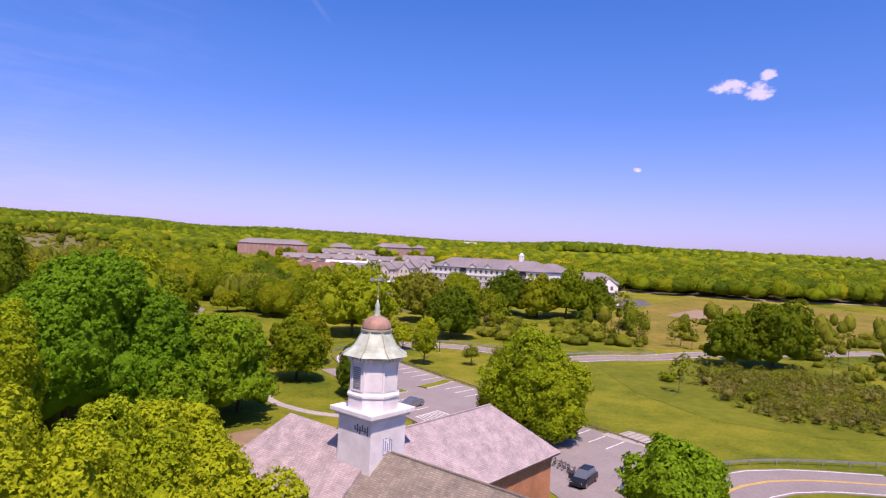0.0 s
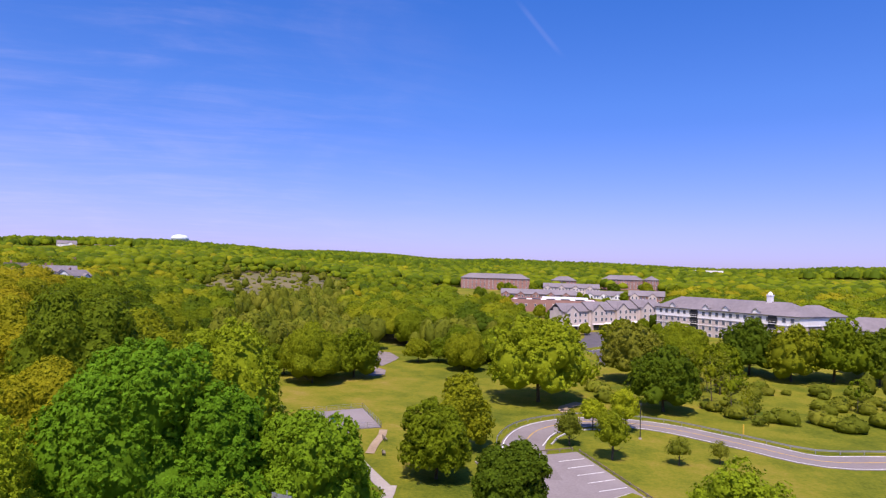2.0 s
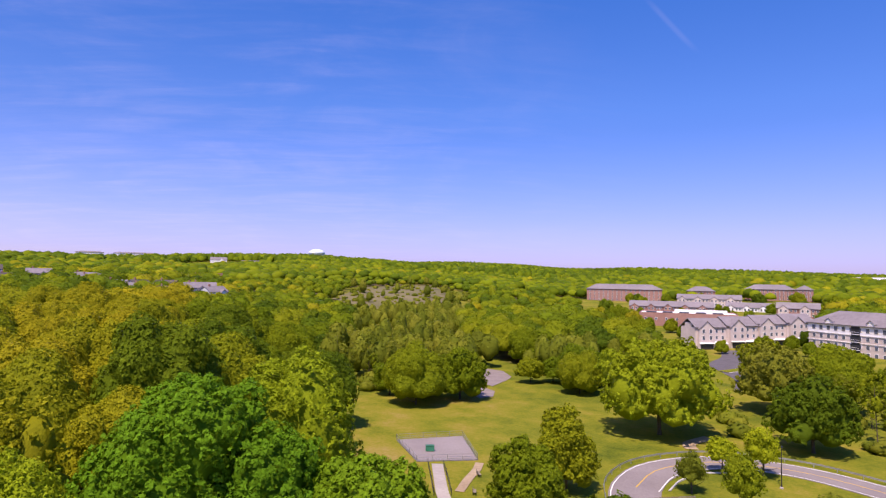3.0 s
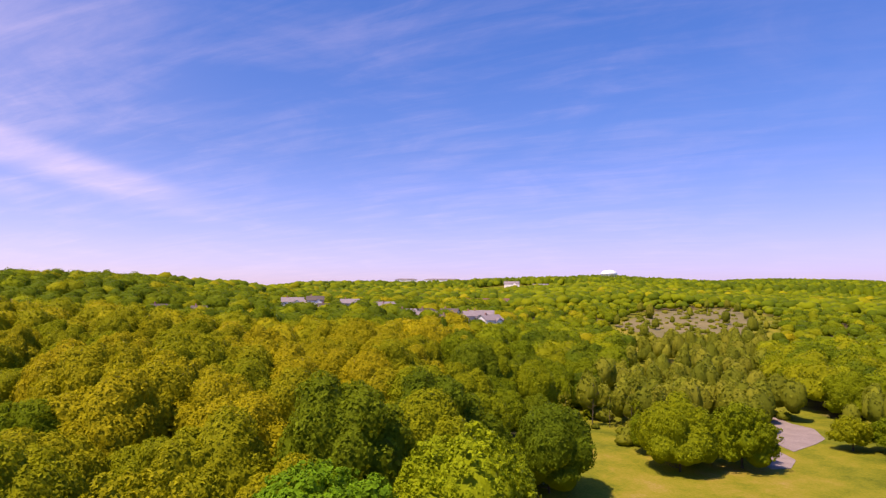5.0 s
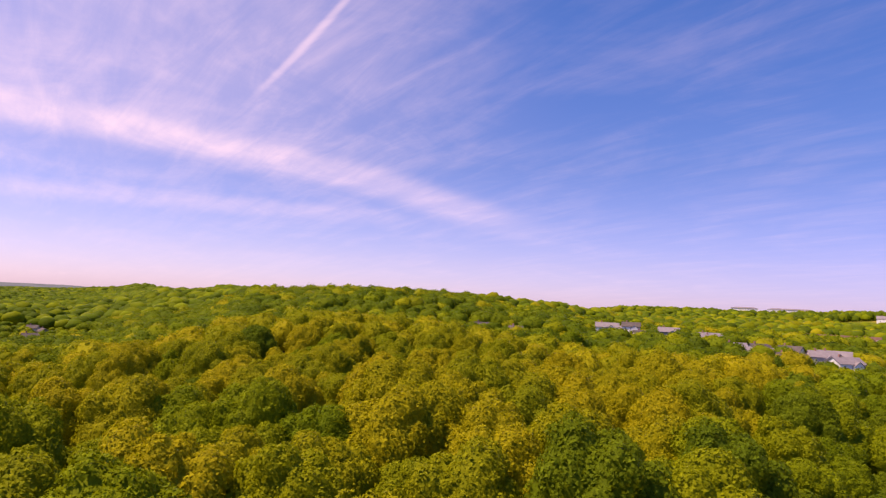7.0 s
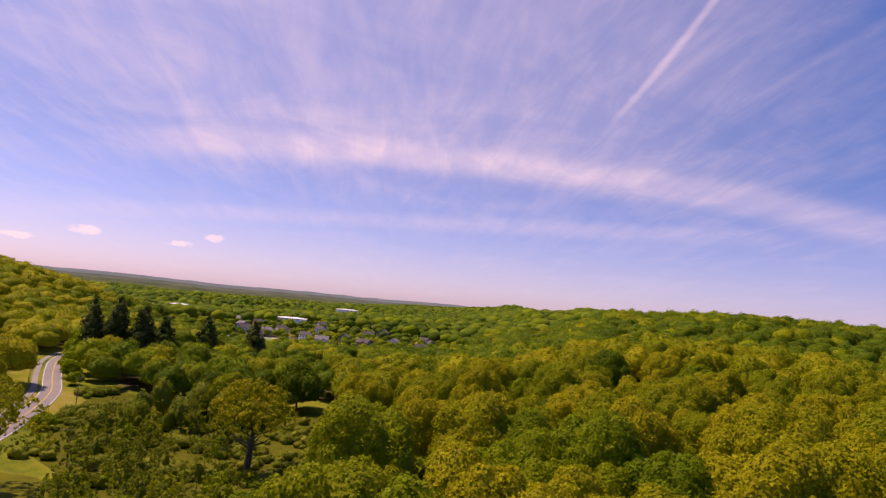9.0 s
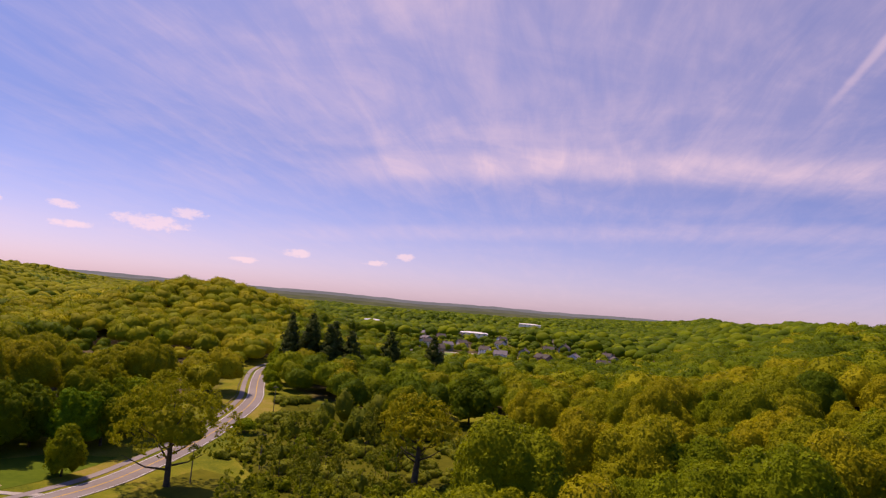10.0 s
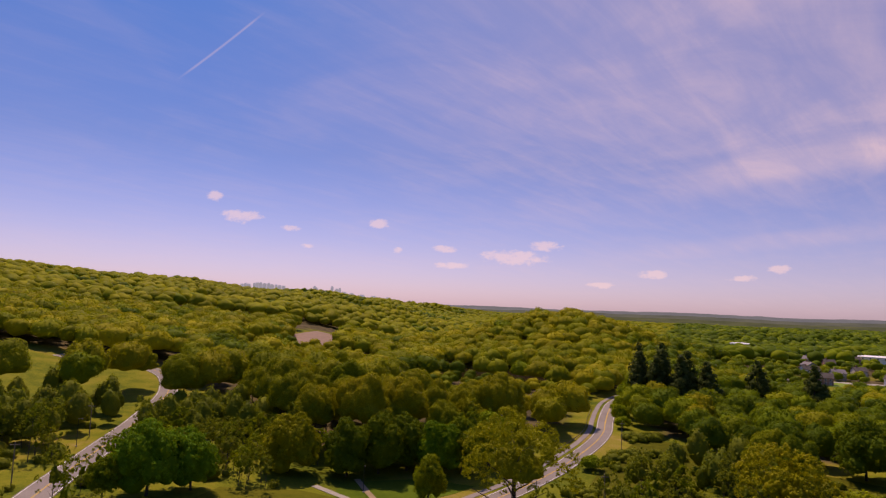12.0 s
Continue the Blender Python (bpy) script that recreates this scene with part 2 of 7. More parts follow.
def ridge(az):
    for (a, e, r), (b, f, s) in zip(RIDGE, RIDGE[1:]):
        if a <= az <= b:
            u = smooth(a, b, az)
            return e + (f - e) * u, r + (s - r) * u
    return .7, 1600

def height(x, y):
    dx, dy = x + 5, y - 55
    far = math.hypot(dx, dy)
    az = math.degrees(math.atan2(-dx, dy))
    if az < -60:
        az += 360
    el, top = ridge(az)
    crest = 38 + top * math.tan(math.radians(el)) - 15
    u = (far - 150) / (top - 150)
    z = 0.0
    if u > 0:
        dip = 1 + 1.3 * smooth(112, 126, az) * (1 - smooth(166, 180, az))      # a broad valley on that side
        z = crest * (u ** dip if u < 1 else 1 - .15 * min(1, u - 1))
        z *= smooth(0, .25, u) if u < .25 else 1
    z += 15 * smooth(260, 1100, far) * noise.noise(Vector((x * .0035, y * .0035, 1.7)))   # rolling ground
    z += bump(x, y, -140, 95, 90, 3.5)             # wooded rise
    z += bump(x, y, -80, -90, 80, -7) + bump(x, y, -170, -110, 120, -4)
    z += bump(x, y, -218, -465, 95, 34)   # wooded knoll
    z += bump(x, y, -335, 255, 110, 6) + bump(x, y, -425, 215, 130, 9) + bump(x, y, 35, 335, 85, 5)   # streets on higher ground
    return z


def mesh(name, verts, faces, mat=None, smooth_faces=False):
    me = bpy.data.meshes.new(name)
    me.from_pydata(verts, [], faces)
    if mat:
        me.materials.append(mat)
    if smooth_faces:
        me.polygons.foreach_set("use_smooth", [True] * len(me.polygons))
    me.update()
    return me


# ---- ground: one sheet to the horizon ----
def ground_sheet():
    rings, r = [0.0], 3.0
    while r < 4900:
        rings.append(r)
        r += max(3.0, r * 0.024)
    seg = 260
    v, f = [(-5, 55, height(-5, 55))], []
    for r in rings[1:]:
        for k in range(seg):
            q = 2 * math.pi * k / seg
            x, y = -5 + r * math.cos(q), 55 + r * math.sin(q)
            v.append((x, y, height(x, y)))
    for k in range(seg):
        f.append((0, 1 + k, 1 + (k + 1) % seg))
    for i in range(len(rings) - 2):
        p, q = 1 + i * seg, 1 + (i + 1) * seg
        for k in range(seg):
            f.append((p + k, q + k, q + (k + 1) % seg, p + (k + 1) % seg))
    return mesh("ground", v, f, GRASS, True)


def grass_material():
    m, n, b = material("grass", 0.95)
    b.inputs["Specular IOR Level"].default_value = 0.05
    p = place(n)
    big, mid, fine = n.noise(p, 0.02, 3), n.noise(p, 0.11, 5, 0.65), n.noise(p, 1.6, 5, 0.7)
    f = n.math("ADD", n.math("MULTIPLY", big, 0.40), n.math("ADD", n.math("MULTIPLY", mid, 0.36), n.math("MULTIPLY", fine, 0.24)))
    c = n.ramp(f, (0.39, (0.062, 0.092, 0.010)), (0.455, (0.120, 0.140, 0.014)), (0.515, (0.176, 0.180, 0.018)), (0.57, (0.232, 0.196, 0.030)), (0.64, (0.29, 0.215, 0.075)))
    wood = n.add("ShaderNodeAttribute")
    wood.attribute_name = "wooded"
    c = n.mix(wood.outputs["Fac"], c, n.ramp(mid, (0.35, (0.055, 0.045, 0.022)), (0.65, (0.13, 0.10, 0.055))))
    n.link(c, b.inputs["Base Color"])
    bumped(n, b, fine, 0.8, 0.15)
    return m


GRASS = grass_material()
ground = tagged(new("ground", ground_sheet()), "rolling spring grass ground with dry yellow patches", "ground", kind="structure")


def along(points, step):
    """Points every step metres on a smooth curve through the given ones, with the way it runs there."""
    p = [Vector((*q, 0)) for q in points]
    p = [2 * p[0] - p[1]] + p + [2 * p[-1] - p[-2]]
    out = []
    for a, b, c, d in zip(p, p[1:], p[2:], p[3:]):
        n = max(1, int((c - b).length / step))
        for i in range(n):
            t = i / n
            out.append(0.5 * (2 * b + (c - a) * t + (2 * a - 5 * b + 4 * c - d) * t * t + (3 * b - a - 3 * c + d) * t ** 3))
    out.append(p[-2])
    ways = [(out[min(i + 1, len(out) - 1)] - out[max(i - 1, 0)]).normalized() for i in range(len(out))]
    return out, ways


def ribbon(name, points, offs, lift, mat, step=3.0, thick=0.25):
    """A strip on the ground along a curve, from the first to the last offset, with skirts."""
    mid, ways = along(points, step)
    v, f = [], []
    k = len(offs)
    for p, w_ in zip(mid, ways):
        side = Vector((w_.y, -w_.x, 0))
        row = [p + side * o for o in offs]
        hs = [height(q.x, q.y) + lift for q in row]
        v.append((row[0].x, row[0].y, hs[0] - thick))
        v += [(q.x, q.y, h) for q, h in zip(row, hs)]
        v.append((row[-1].x, row[-1].y, hs[-1] - thick))
    k += 2
    for i in range(len(mid) - 1):
        for j in range(k - 1):
            f.append((i * k + j, i * k + j + 1, (i + 1) * k + j + 1, (i + 1) * k + j))
    return mesh(name, v, f, mat)


def patch(name, corners, lift, mat, cell=4.0, thick=0.3):
    """A flat sheet over a polygon on the ground."""
    bm = bmesh.new()
    f = bm.faces.new([bm.verts.new((x, y, 0)) for x, y in corners])
    xs, ys = [c[0] for c in corners], [c[1] for c in corners]
    for lo, hi, n in ((min(xs), max(xs), (1, 0, 0)), (min(ys), max(ys), (0, 1, 0))):
        q = lo + cell
        while q < hi:
            bmesh.ops.bisect_plane(bm, geom=bm.verts[:] + bm.edges[:] + bm.faces[:], plane_co=(q, q, 0), plane_no=n)
            q += cell
    for vert in bm.verts:
        vert.co.z = height(vert.co.x, vert.co.y) + lift
    edge = [e for e in bm.edges if len(e.link_faces) == 1]
    down = bmesh.ops.extrude_edge_only(bm, edges=edge)["geom"]
    for g in down:
        if isinstance(g, bmesh.types.BMVert):
            g.co.z -= thick
    bmesh.ops.recalc_face_normals(bm, faces=bm.faces[:])
    me = bpy.data.meshes.new(name)
    bm.to_mesh(me)
    bm.free()
    me.materials.append(mat)
    return me


ASPHALT = worn("asphalt", (0.21, 0.178, 0.180), (0.29, 0.252, 0.256), 3.0, 0.9, 0.15, 0.01, 0.12)
ROAD = worn("road_asphalt", (0.19, 0.160, 0.160), (0.27, 0.235, 0.235), 3.0, 0.9, 0.15, 0.01, 0.1)
PAINT = worn("white_road_paint", (0.6, 0.6, 0.6), (0.8, 0.8, 0.8), 4.0, 0.7, 0.0)
YELLOW = worn("yellow_road_paint", (0.55, 0.33, 0.04), (0.7, 0.45, 0.06), 4.0, 0.7, 0.0)
CONCRETE = worn("concrete", (0.30, 0.265, 0.25), (0.42, 0.375, 0.35), 2.0, 0.9, 0.2, 0.01)
DIRT = worn("dirt_path", (0.24, 0.17, 0.11), (0.42, 0.32, 0.22), 1.5, 0.95, 0.3, 0.03)

LOOP = [(57, 75.6), (45, 76), (36.5, 73.2), (30, 66), (27, 52), (28, 30)]
LOOP_FAR = [(140, 196), (105, 185), (76, 177), (58, 167), (44, 163), (31, 157.5), (19, 163), (4, 169.5), (-8.5, 168.5), (-15, 163), (-19.3, 154), (-19.5, 143), (-16.5, 133), (-12.5, 124)]
road = tagged(new("road", ribbon("road", LOOP_FAR, (-4, 0, 4), 0.10, ROAD)), "pale grey curving park road with painted lines", "road", kind="structure")
tagged(new("road_east", ribbon("road", LOOP, (-4, 0, 4), 0.10, ROAD)), "pale grey curving park road with a yellow centre line", "road", kind="structure")
MAIN = [(-320, -285), (-260, -278), (-215, -268), (-184, -253), (-165, -233), (-152, -211), (-141, -189.5), (-132.8, -172.8), (-122, -157), (-105, -137.2), (-95, -126.5), (-73.2, -105), (-60, -91.8), (-47, -81), (-20, -60), (10, -50)]
tagged(new("road_main", ribbon("road", MAIN, (-3.4, 0, 3.4), 0.12, ROAD)), "two lane asphalt road winding between woods", "road", kind="structure")
WEST = [(30, -40), (38, -75), (41, -123), (42, -167), (46, -216), (63, -251), (110, -262)]
tagged(new("road_west", ribbon("road", WEST, (-4, 0, 4), 0.12, ROAD)), "two lane asphalt road with double yellow line", "road", kind="structure")
LOT = [(-9.5, 142.4), (-18, 134), (-24, 128), (-20, 122), (-15.5, 112), (-10.2, 103.7), (-2.5, 92.6), (3, 85), (9, 78), (14, 66), (22, 56), (38, 70), (29.7, 85.9)]
lot = tagged(new("pavement", patch("pavement", LOT, 0.09, ASPHALT)), "pale grey asphalt car park", "pavement", kind="structure")
tagged(new("pavement_court", patch("court", [(-66.5, 140.2), (-58.3, 152.0), (-47.2, 139.3), (-55.0, 131.2)], 0.1, ASPHALT)), "small asphalt ball court on the lawn", "court", kind="structure")
SLAB = worn("slab_concrete", (0.19, 0.155, 0.155), (0.28, 0.235, 0.23), 2.0, 0.9, 0.2, 0.01)
tagged(new("pavement_slab", patch("slab", [(-118, 246), (-114, 250), (-104, 244.5), (-96.5, 243), (-88, 233), (-86, 225.5), (-84, 212), (-94.4, 217.7)], 0.1, SLAB)), "old grey concrete slab at the wood's edge", "slab", kind="structure")
tagged(new("pavement_slab", patch("slab", [(-92, 212.5), (-87.6, 210), (-79, 204.5), (-75.3, 196.5), (-77, 192), (-84, 197)], 0.1, SLAB)), "smaller old concrete slab with a grassy seam", "slab", kind="structure")


# ---- trees ----
def part(name, me, parent, label=""):
    """One mesh object under a thing or a part."""
    ob = new(name, me)
    ob.parent = parent
    return tagged(ob, label) if label else ob


def limbs(rng, tall, spread, girth, n=7, fork=0.35):
    """Trunk and limbs as tapered tubes: vertices and faces."""
    v, f = [], []

    def tube(path, radii, sides=6):
        base = len(v)
        for i, (p, r) in enumerate(zip(path, radii)):
            d = path[min(i + 1, len(path) - 1)] - path[max(i - 1, 0)]
            q = d.to_track_quat("Z", "Y")
            for k in range(sides):
                t = 2 * math.pi * k / sides
                v.append(tuple(p + q @ Vector((math.cos(t) * r, math.sin(t) * r, 0))))
        for i in range(len(path) - 1):
            for k in range(sides):
                a, b = base + i * sides + k, base + i * sides + (k + 1) % sides
                f.append((a, b, b + sides, a + sides))

    lean = Vector((rng.uniform(-.06, .06), rng.uniform(-.06, .06), 0))
    trunk = [Vector((0, 0, -0.5)) + lean * tall * t + Vector((0, 0, (tall * 0.85 + .5) * t)) for t in (0, .08, .3, .55, .8, 1)]
    tube(trunk, [girth * 1.35, girth, girth * .85, girth * .6, girth * .35, girth * .1], 8)
    for i in range(n):
        t = fork + (0.85 - fork) * i / max(1, n - 1)
        a = i * 2.4 + rng.uniform(-.4, .4)
        start = Vector((0, 0, tall * .85 * t)) + lean * tall * t
        out = spread * rng.uniform(.55, .85) * (1.1 - 0.5 * t)
        end = start + Vector((math.cos(a) * out, math.sin(a) * out, out * rng.uniform(.35, .8)))
        mid = (start + end) / 2 + Vector((0, 0, -out * .08))
        tube([start, mid, end], [girth * .42 * (1.2 - t), girth * .25 * (1.2 - t), girth * .06], 5)
    return v, f


def ico(level):
    bm = bmesh.new()
    bmesh.ops.create_icosphere(bm, subdivisions=level, radius=1.0)
    v, f = np.array([q.co[:] for q in bm.verts]), np.array([[q.index for q in g.verts] for g in bm.faces])
    bm.free()
    return v, f


ICO = [ico(1), ico(2), ico(3), ico(4)]


def leaf_cards(rng, tall, spread, low, puffs, per, size, lobes=9, puff=.75, shape=None, fine=0, hull=.88):
    """A domed crown: a hull of lobes, and leaf sprays gathered in puffs over them."""
    c, rad = [(0, 0, 0)], [.88]
    for i in range(lobes):
        a, u = i * 2.399963 + rng.uniform(-.35, .35), (i + .5) / lobes
        z = 1.75 * u - .82
        ring = shape(u) if shape else math.sqrt(max(0.03, 1 - (z * (1 if z > 0 else .62)) ** 2))
        q = ring * rng.uniform(.52, .74)
        c.append((math.cos(a) * q, math.sin(a) * q, z * (1.12 if shape else rng.uniform(.58, .74))))
        rad.append(rng.uniform(.24, .38) * (0.35 + .65 * ring if shape else 1))
    if shape:
        c, rad = c[1:], rad[1:]
    c, rad = np.array(c), np.array(rad)
    share = .5 if shape else .44
    base, up, down = low + (tall - low) * share, (tall - low) * (1 - share), (tall - low) * share

    def sized(p):
        """From the unit crown to metres."""
        return np.stack([p[..., 0] * spread, p[..., 1] * spread, base + np.where(p[..., 2] > 0, p[..., 2] * up, p[..., 2] * down)], -1)

    ball, ht = ICO[min(fine, 1)]
    lobe = sized(c[:, None] + ball[None] * (rad[:, None, None] * hull) * rng.uniform(.88, 1.04, (len(c), len(ball), 1)))
    lobe_f = (ht[None] + (np.arange(len(c)) * len(ball))[:, None, None]).reshape(-1, 3)
    if not puffs:
        return lobe.reshape(-1, 3), lobe_f, np.zeros((0, 3, 3))
    w_ = rad ** 2
    k = rng.choice(len(c), puffs * 5, p=w_ / w_.sum())
    d = rng.normal(size=(puffs * 5, 3))
    d /= np.linalg.norm(d, axis=1)[:, None]
    d[:, 2] = np.where(d[:, 2] < -.4, -d[:, 2], d[:, 2])
    p = c[k] + d * rad[k][:, None] * rng.uniform(.88, 1.03, (len(k), 1))
    # keep puffs that are not buried in another lobe
    deep = (((p[:, None] - c[None]) / rad[None, :, None]) ** 2).sum(-1) < .74
    deep[np.arange(len(k)), k] = False
    keep = np.flatnonzero(~deep.any(1))[:puffs]
    p, d = p[keep], d[keep]
    n = len(p)
    out = d * .8 + p / np.maximum(.2, np.linalg.norm(p, axis=1))[:, None] + np.array([0, 0, .25])
    out /= np.linalg.norm(out, axis=1)[:, None]
    p = sized(p)
    r = puff * rng.uniform(.65, 1.3, (n, 1, 1))
    e = rng.normal(size=(n, per, 3)) + out[:, None] * .9 + np.array([0, 0, .3])
    e /= np.linalg.norm(e, axis=2)[:, :, None]
    q = (p[:, None] + e * r * rng.uniform(.72, 1.08, (n, per, 1)) * np.array([1.15, 1.15, .9])).reshape(-1, 3)
    m = (e * .85 + out[:, None] * .4 + rng.normal(size=e.shape) * .24).reshape(-1, 3)
    m /= np.linalg.norm(m, axis=1)[:, None]
    t = np.cross(m, rng.normal(size=m.shape))
    t /= np.linalg.norm(t, axis=1)[:, None]
    b = np.cross(m, t)
    s = size * rng.uniform(.6, 1.35, (len(m), 1))
    t, b = t * s * .5, b * s * rng.uniform(.4, .6, (len(m), 1))
    fold = m * s * .12
    return lobe.reshape(-1, 3), lobe_f, np.stack([q - t - b * .6 - fold, q + t - b * .6 - fold, q + b * 1.4], 1)


def sphere_points(rng, n, low):
    """Even directions over a sphere, above a lowest z, a little jittered."""
    k = np.arange(n)
    z = 1 - (1 - low) * (k + .5) / n
    q = k * 2.399963 + rng.uniform(0, 6.28)
    r = np.sqrt(np.maximum(0, 1 - z * z))
    d = np.stack([r * np.cos(q), r * np.sin(q), z], 1) + rng.normal(size=(n, 3)) * .5 / math.sqrt(n)
    return d / np.linalg.norm(d, axis=1)[:, None]


def domed_crown(rng, tall, spread, low, sprays, size, lobes=14, level=2, bumps=90, swell=(.14, .36), base_r=.68, loose=.9, clump=0.0, per=8, inner=.93):
    """A rounded crown swelling into lobes and small bumps, with leaf sprays lying on its skin."""
    a, b = sphere_points(rng, lobes, -.6), sphere_points(rng, bumps, -.5)
    wa, wb = rng.uniform(.75, 1.2, lobes) * 2.0 / math.sqrt(lobes), rng.uniform(.7, 1.25, bumps) * 1.9 / math.sqrt(bumps)
    ha, hb = rng.uniform(*swell, lobes), rng.uniform(.05, .11, bumps)
    lean = rng.uniform(-.14, .14, 2)
    share = .42
    base, up_, down = low + (tall - low) * share, (tall - low) * (1 - share), (tall - low) * share

    def skin(d):
        """Directions to points in metres."""
        r = np.full(len(d), base_r)
        for c, w_, h in ((a, wa, ha), (b, wb, hb)):
            if len(c):
                u = np.arccos(np.clip(d @ c.T, -1, 1)) / w_
                r += (np.sqrt(np.maximum(0, 1 - u * u)) * h).max(1)
        p = d * r[:, None]
        p[:, :2] += p[:, 2:] * lean
        return np.stack([p[:, 0] * spread, p[:, 1] * spread, base + np.where(p[:, 2] > 0, p[:, 2] * up_, p[:, 2] * down)], -1)

    ball, tri = ICO[level]
    keep = ball[tri].mean(1)[:, 2] > -.75
    used, index = np.unique(tri[keep], return_inverse=True)
    hull = skin(ball[used])
    mid = np.array([0, 0, base])
    hull = mid + (hull - mid) * (inner if sprays else 1.0)
    hull_f = index.reshape(-1, 3)
    if not sprays:
        return hull, hull_f, np.zeros((0, 3, 3))
    n = sprays // per if clump else sprays
    d = rng.normal(size=(n, 3))
    d /= np.linalg.norm(d, axis=1)[:, None]
    d[:, 2] = np.where(d[:, 2] < -.35, -d[:, 2], d[:, 2])
    t = np.cross(d, rng.normal(size=d.shape))
    t /= np.linalg.norm(t, axis=1)[:, None]
    e = np.cross(d, t)
    p = skin(d)
    m = np.cross(skin(d + t * .05) - p, skin(d + e * .05) - p)
    m /= np.linalg.norm(m, axis=1)[:, None]
    m *= np.sign((m * d).sum(1))[:, None]
    p += m * (rng.uniform(-.8, 1, (n, 1)) ** 3 * size * loose - size * .25)
    if clump:
        e = rng.normal(size=(n, per, 3)) * .8 + m[:, None] * .8
        e /= np.linalg.norm(e, axis=2)[:, :, None]
        p = (p[:, None] + e * clump * rng.uniform(.55, 1.35, (n, 1, 1)) * rng.uniform(.75, 1.05, (n, per, 1))).reshape(-1, 3)
        m = (e * .75 + m[:, None] * .5).reshape(-1, 3)
        sprays = n * per
    m += rng.normal(size=m.shape) * .25
    m /= np.linalg.norm(m, axis=1)[:, None]
    t = np.cross(m, rng.normal(size=m.shape))
    t /= np.linalg.norm(t, axis=1)[:, None]
    b = np.cross(m, t)
    s = size * rng.uniform(.55, 1.35, (sprays, 1))
    t, b = t * s * .55, b * s * rng.uniform(.4, .6, (sprays, 1))
    fold = m * s * .15
    return hull, hull_f, np.stack([p - t - b * .6 - fold, p + t - b * .6 - fold, p + b * 1.4 + fold], 1)


def leafy(name, clumps, mat, tones=None):
    """One mesh from clumps (vertices, triangles, sprays), the clumps smooth, each with its own tone."""
    v = np.concatenate([c[0] for c in clumps] + [c[2].reshape(-1, 3) for c in clumps])
    first = np.cumsum([0] + [len(c[0]) for c in clumps])
    tri = np.concatenate([c[1] + f for c, f in zip(clumps, first)])
    cards = sum(len(c[2]) for c in clumps)
    quad = np.arange(3 * cards) + first[-1]
    me = bpy.data.meshes.new(name)
    me.vertices.add(len(v))
    me.vertices.foreach_set("co", v.astype(np.float32).ravel())
    loops = np.concatenate([tri.ravel(), quad]).astype(np.int32)
    me.loops.add(len(loops))
    me.loops.foreach_set("vertex_index", loops)
    total = np.concatenate([np.full(len(tri), 3), np.full(cards, 3)]).astype(np.int32)
    me.polygons.add(len(total))
    me.polygons.foreach_set("loop_start", (np.cumsum(total) - total).astype(np.int32))
    me.polygons.foreach_set("loop_total", total)
    me.polygons.foreach_set("use_smooth", np.concatenate([np.ones(len(tri), bool), np.zeros(cards, bool)]))
    me.materials.append(mat)
    me.update(calc_edges=True)
    if tones is not None:
        tone = np.concatenate([np.repeat(tones, [len(c[0]) for c in clumps]), np.repeat(tones, [3 * len(c[2]) for c in clumps])])
        me.attributes.new("tone", "FLOAT", "POINT").data.foreach_set("value", tone.astype(np.float32))
        me.attributes.new("joined", "FLOAT", "POINT").data.foreach_set("value", np.ones(len(tone), np.float32))
    return me


def tree_kind(name, label, mat, tall, spread, low, puffs, per, size, seed, lobes=9, girth=None, shape=None, limb_n=7, category="tree", puff=.75, hull=.88, fine=1, wild=False, clump=.36, even=False):
    """A tree with trunk and crown, out of sight under the ground's far edge until copied."""
    rng = np.random.default_rng(seed)
    root = new(name)
    root.empty_display_size = 0.5
    g = girth or tall * .018 + .05
    v, f = limbs(rng, tall * .92, spread, g, limb_n, max(.2, low / tall))
    part("trunk", mesh("trunk", v, f, BARK, True), root)
    if shape:
        crown = leaf_cards(rng, tall, spread, low, puffs, per, size, lobes, puff, shape, fine, hull)
    else:
        crown = domed_crown(rng, tall, spread, low, puffs * per, size, lobes, 2 + min(fine, 1), int(26 * spread / max(puff, .5)) // 2, (.18, .5) if wild and not even else (.14, .34), .58 if wild and not even else .7, 1.5 if wild else .9, clump, 15 if wild else 10, hull)
    part("crown", leafy("crown", [crown], mat), root)
    return tagged(root, label, category)


def planted(kind, x, y, scale=1.0, turn=0.0, tall=1.0, sink=0.0, group="", label="", first=set()):
    """Puts a tree of a kind on the ground: the first one is the kind itself, the rest are copies."""
    m = Matrix.Translation((x, y, height(x, y) - sink)) @ Matrix.Rotation(turn, 4, "Z") @ Matrix.Diagonal((scale, scale, scale * tall, 1))
    if kind.name not in first:
        first.add(kind.name)
        kind.matrix_basis = m
        ob = kind
        ob["kept"] = 1
        del ob["kept"]
    else:
        ob = copy_thing(kind, m @ Matrix.Diagonal([1 / s for s in kind.scale] + [1]))
    return tagged(ob, label, group=group)


# ---- helpers for built things ----
def solid(bm, x0, y0, z0, x1, y1, z1, bevel=0.0):
    """A box into a bmesh."""
    v = [bm.verts.new(p) for p in ((x0, y0, z0), (x1, y0, z0), (x1, y1, z0), (x0, y1, z0), (x0, y0, z1), (x1, y0, z1), (x1, y1, z1), (x0, y1, z1))]
    fs = [bm.faces.new([v[i] for i in q]) for q in ((3, 2, 1, 0), (4, 5, 6, 7), (0, 1, 5, 4), (1, 2, 6, 5), (2, 3, 7, 6), (3, 0, 4, 7))]
    if bevel:
        bmesh.ops.bevel(bm, geom=list({e for f in fs for e in f.edges}), offset=bevel, segments=1, affect="EDGES")


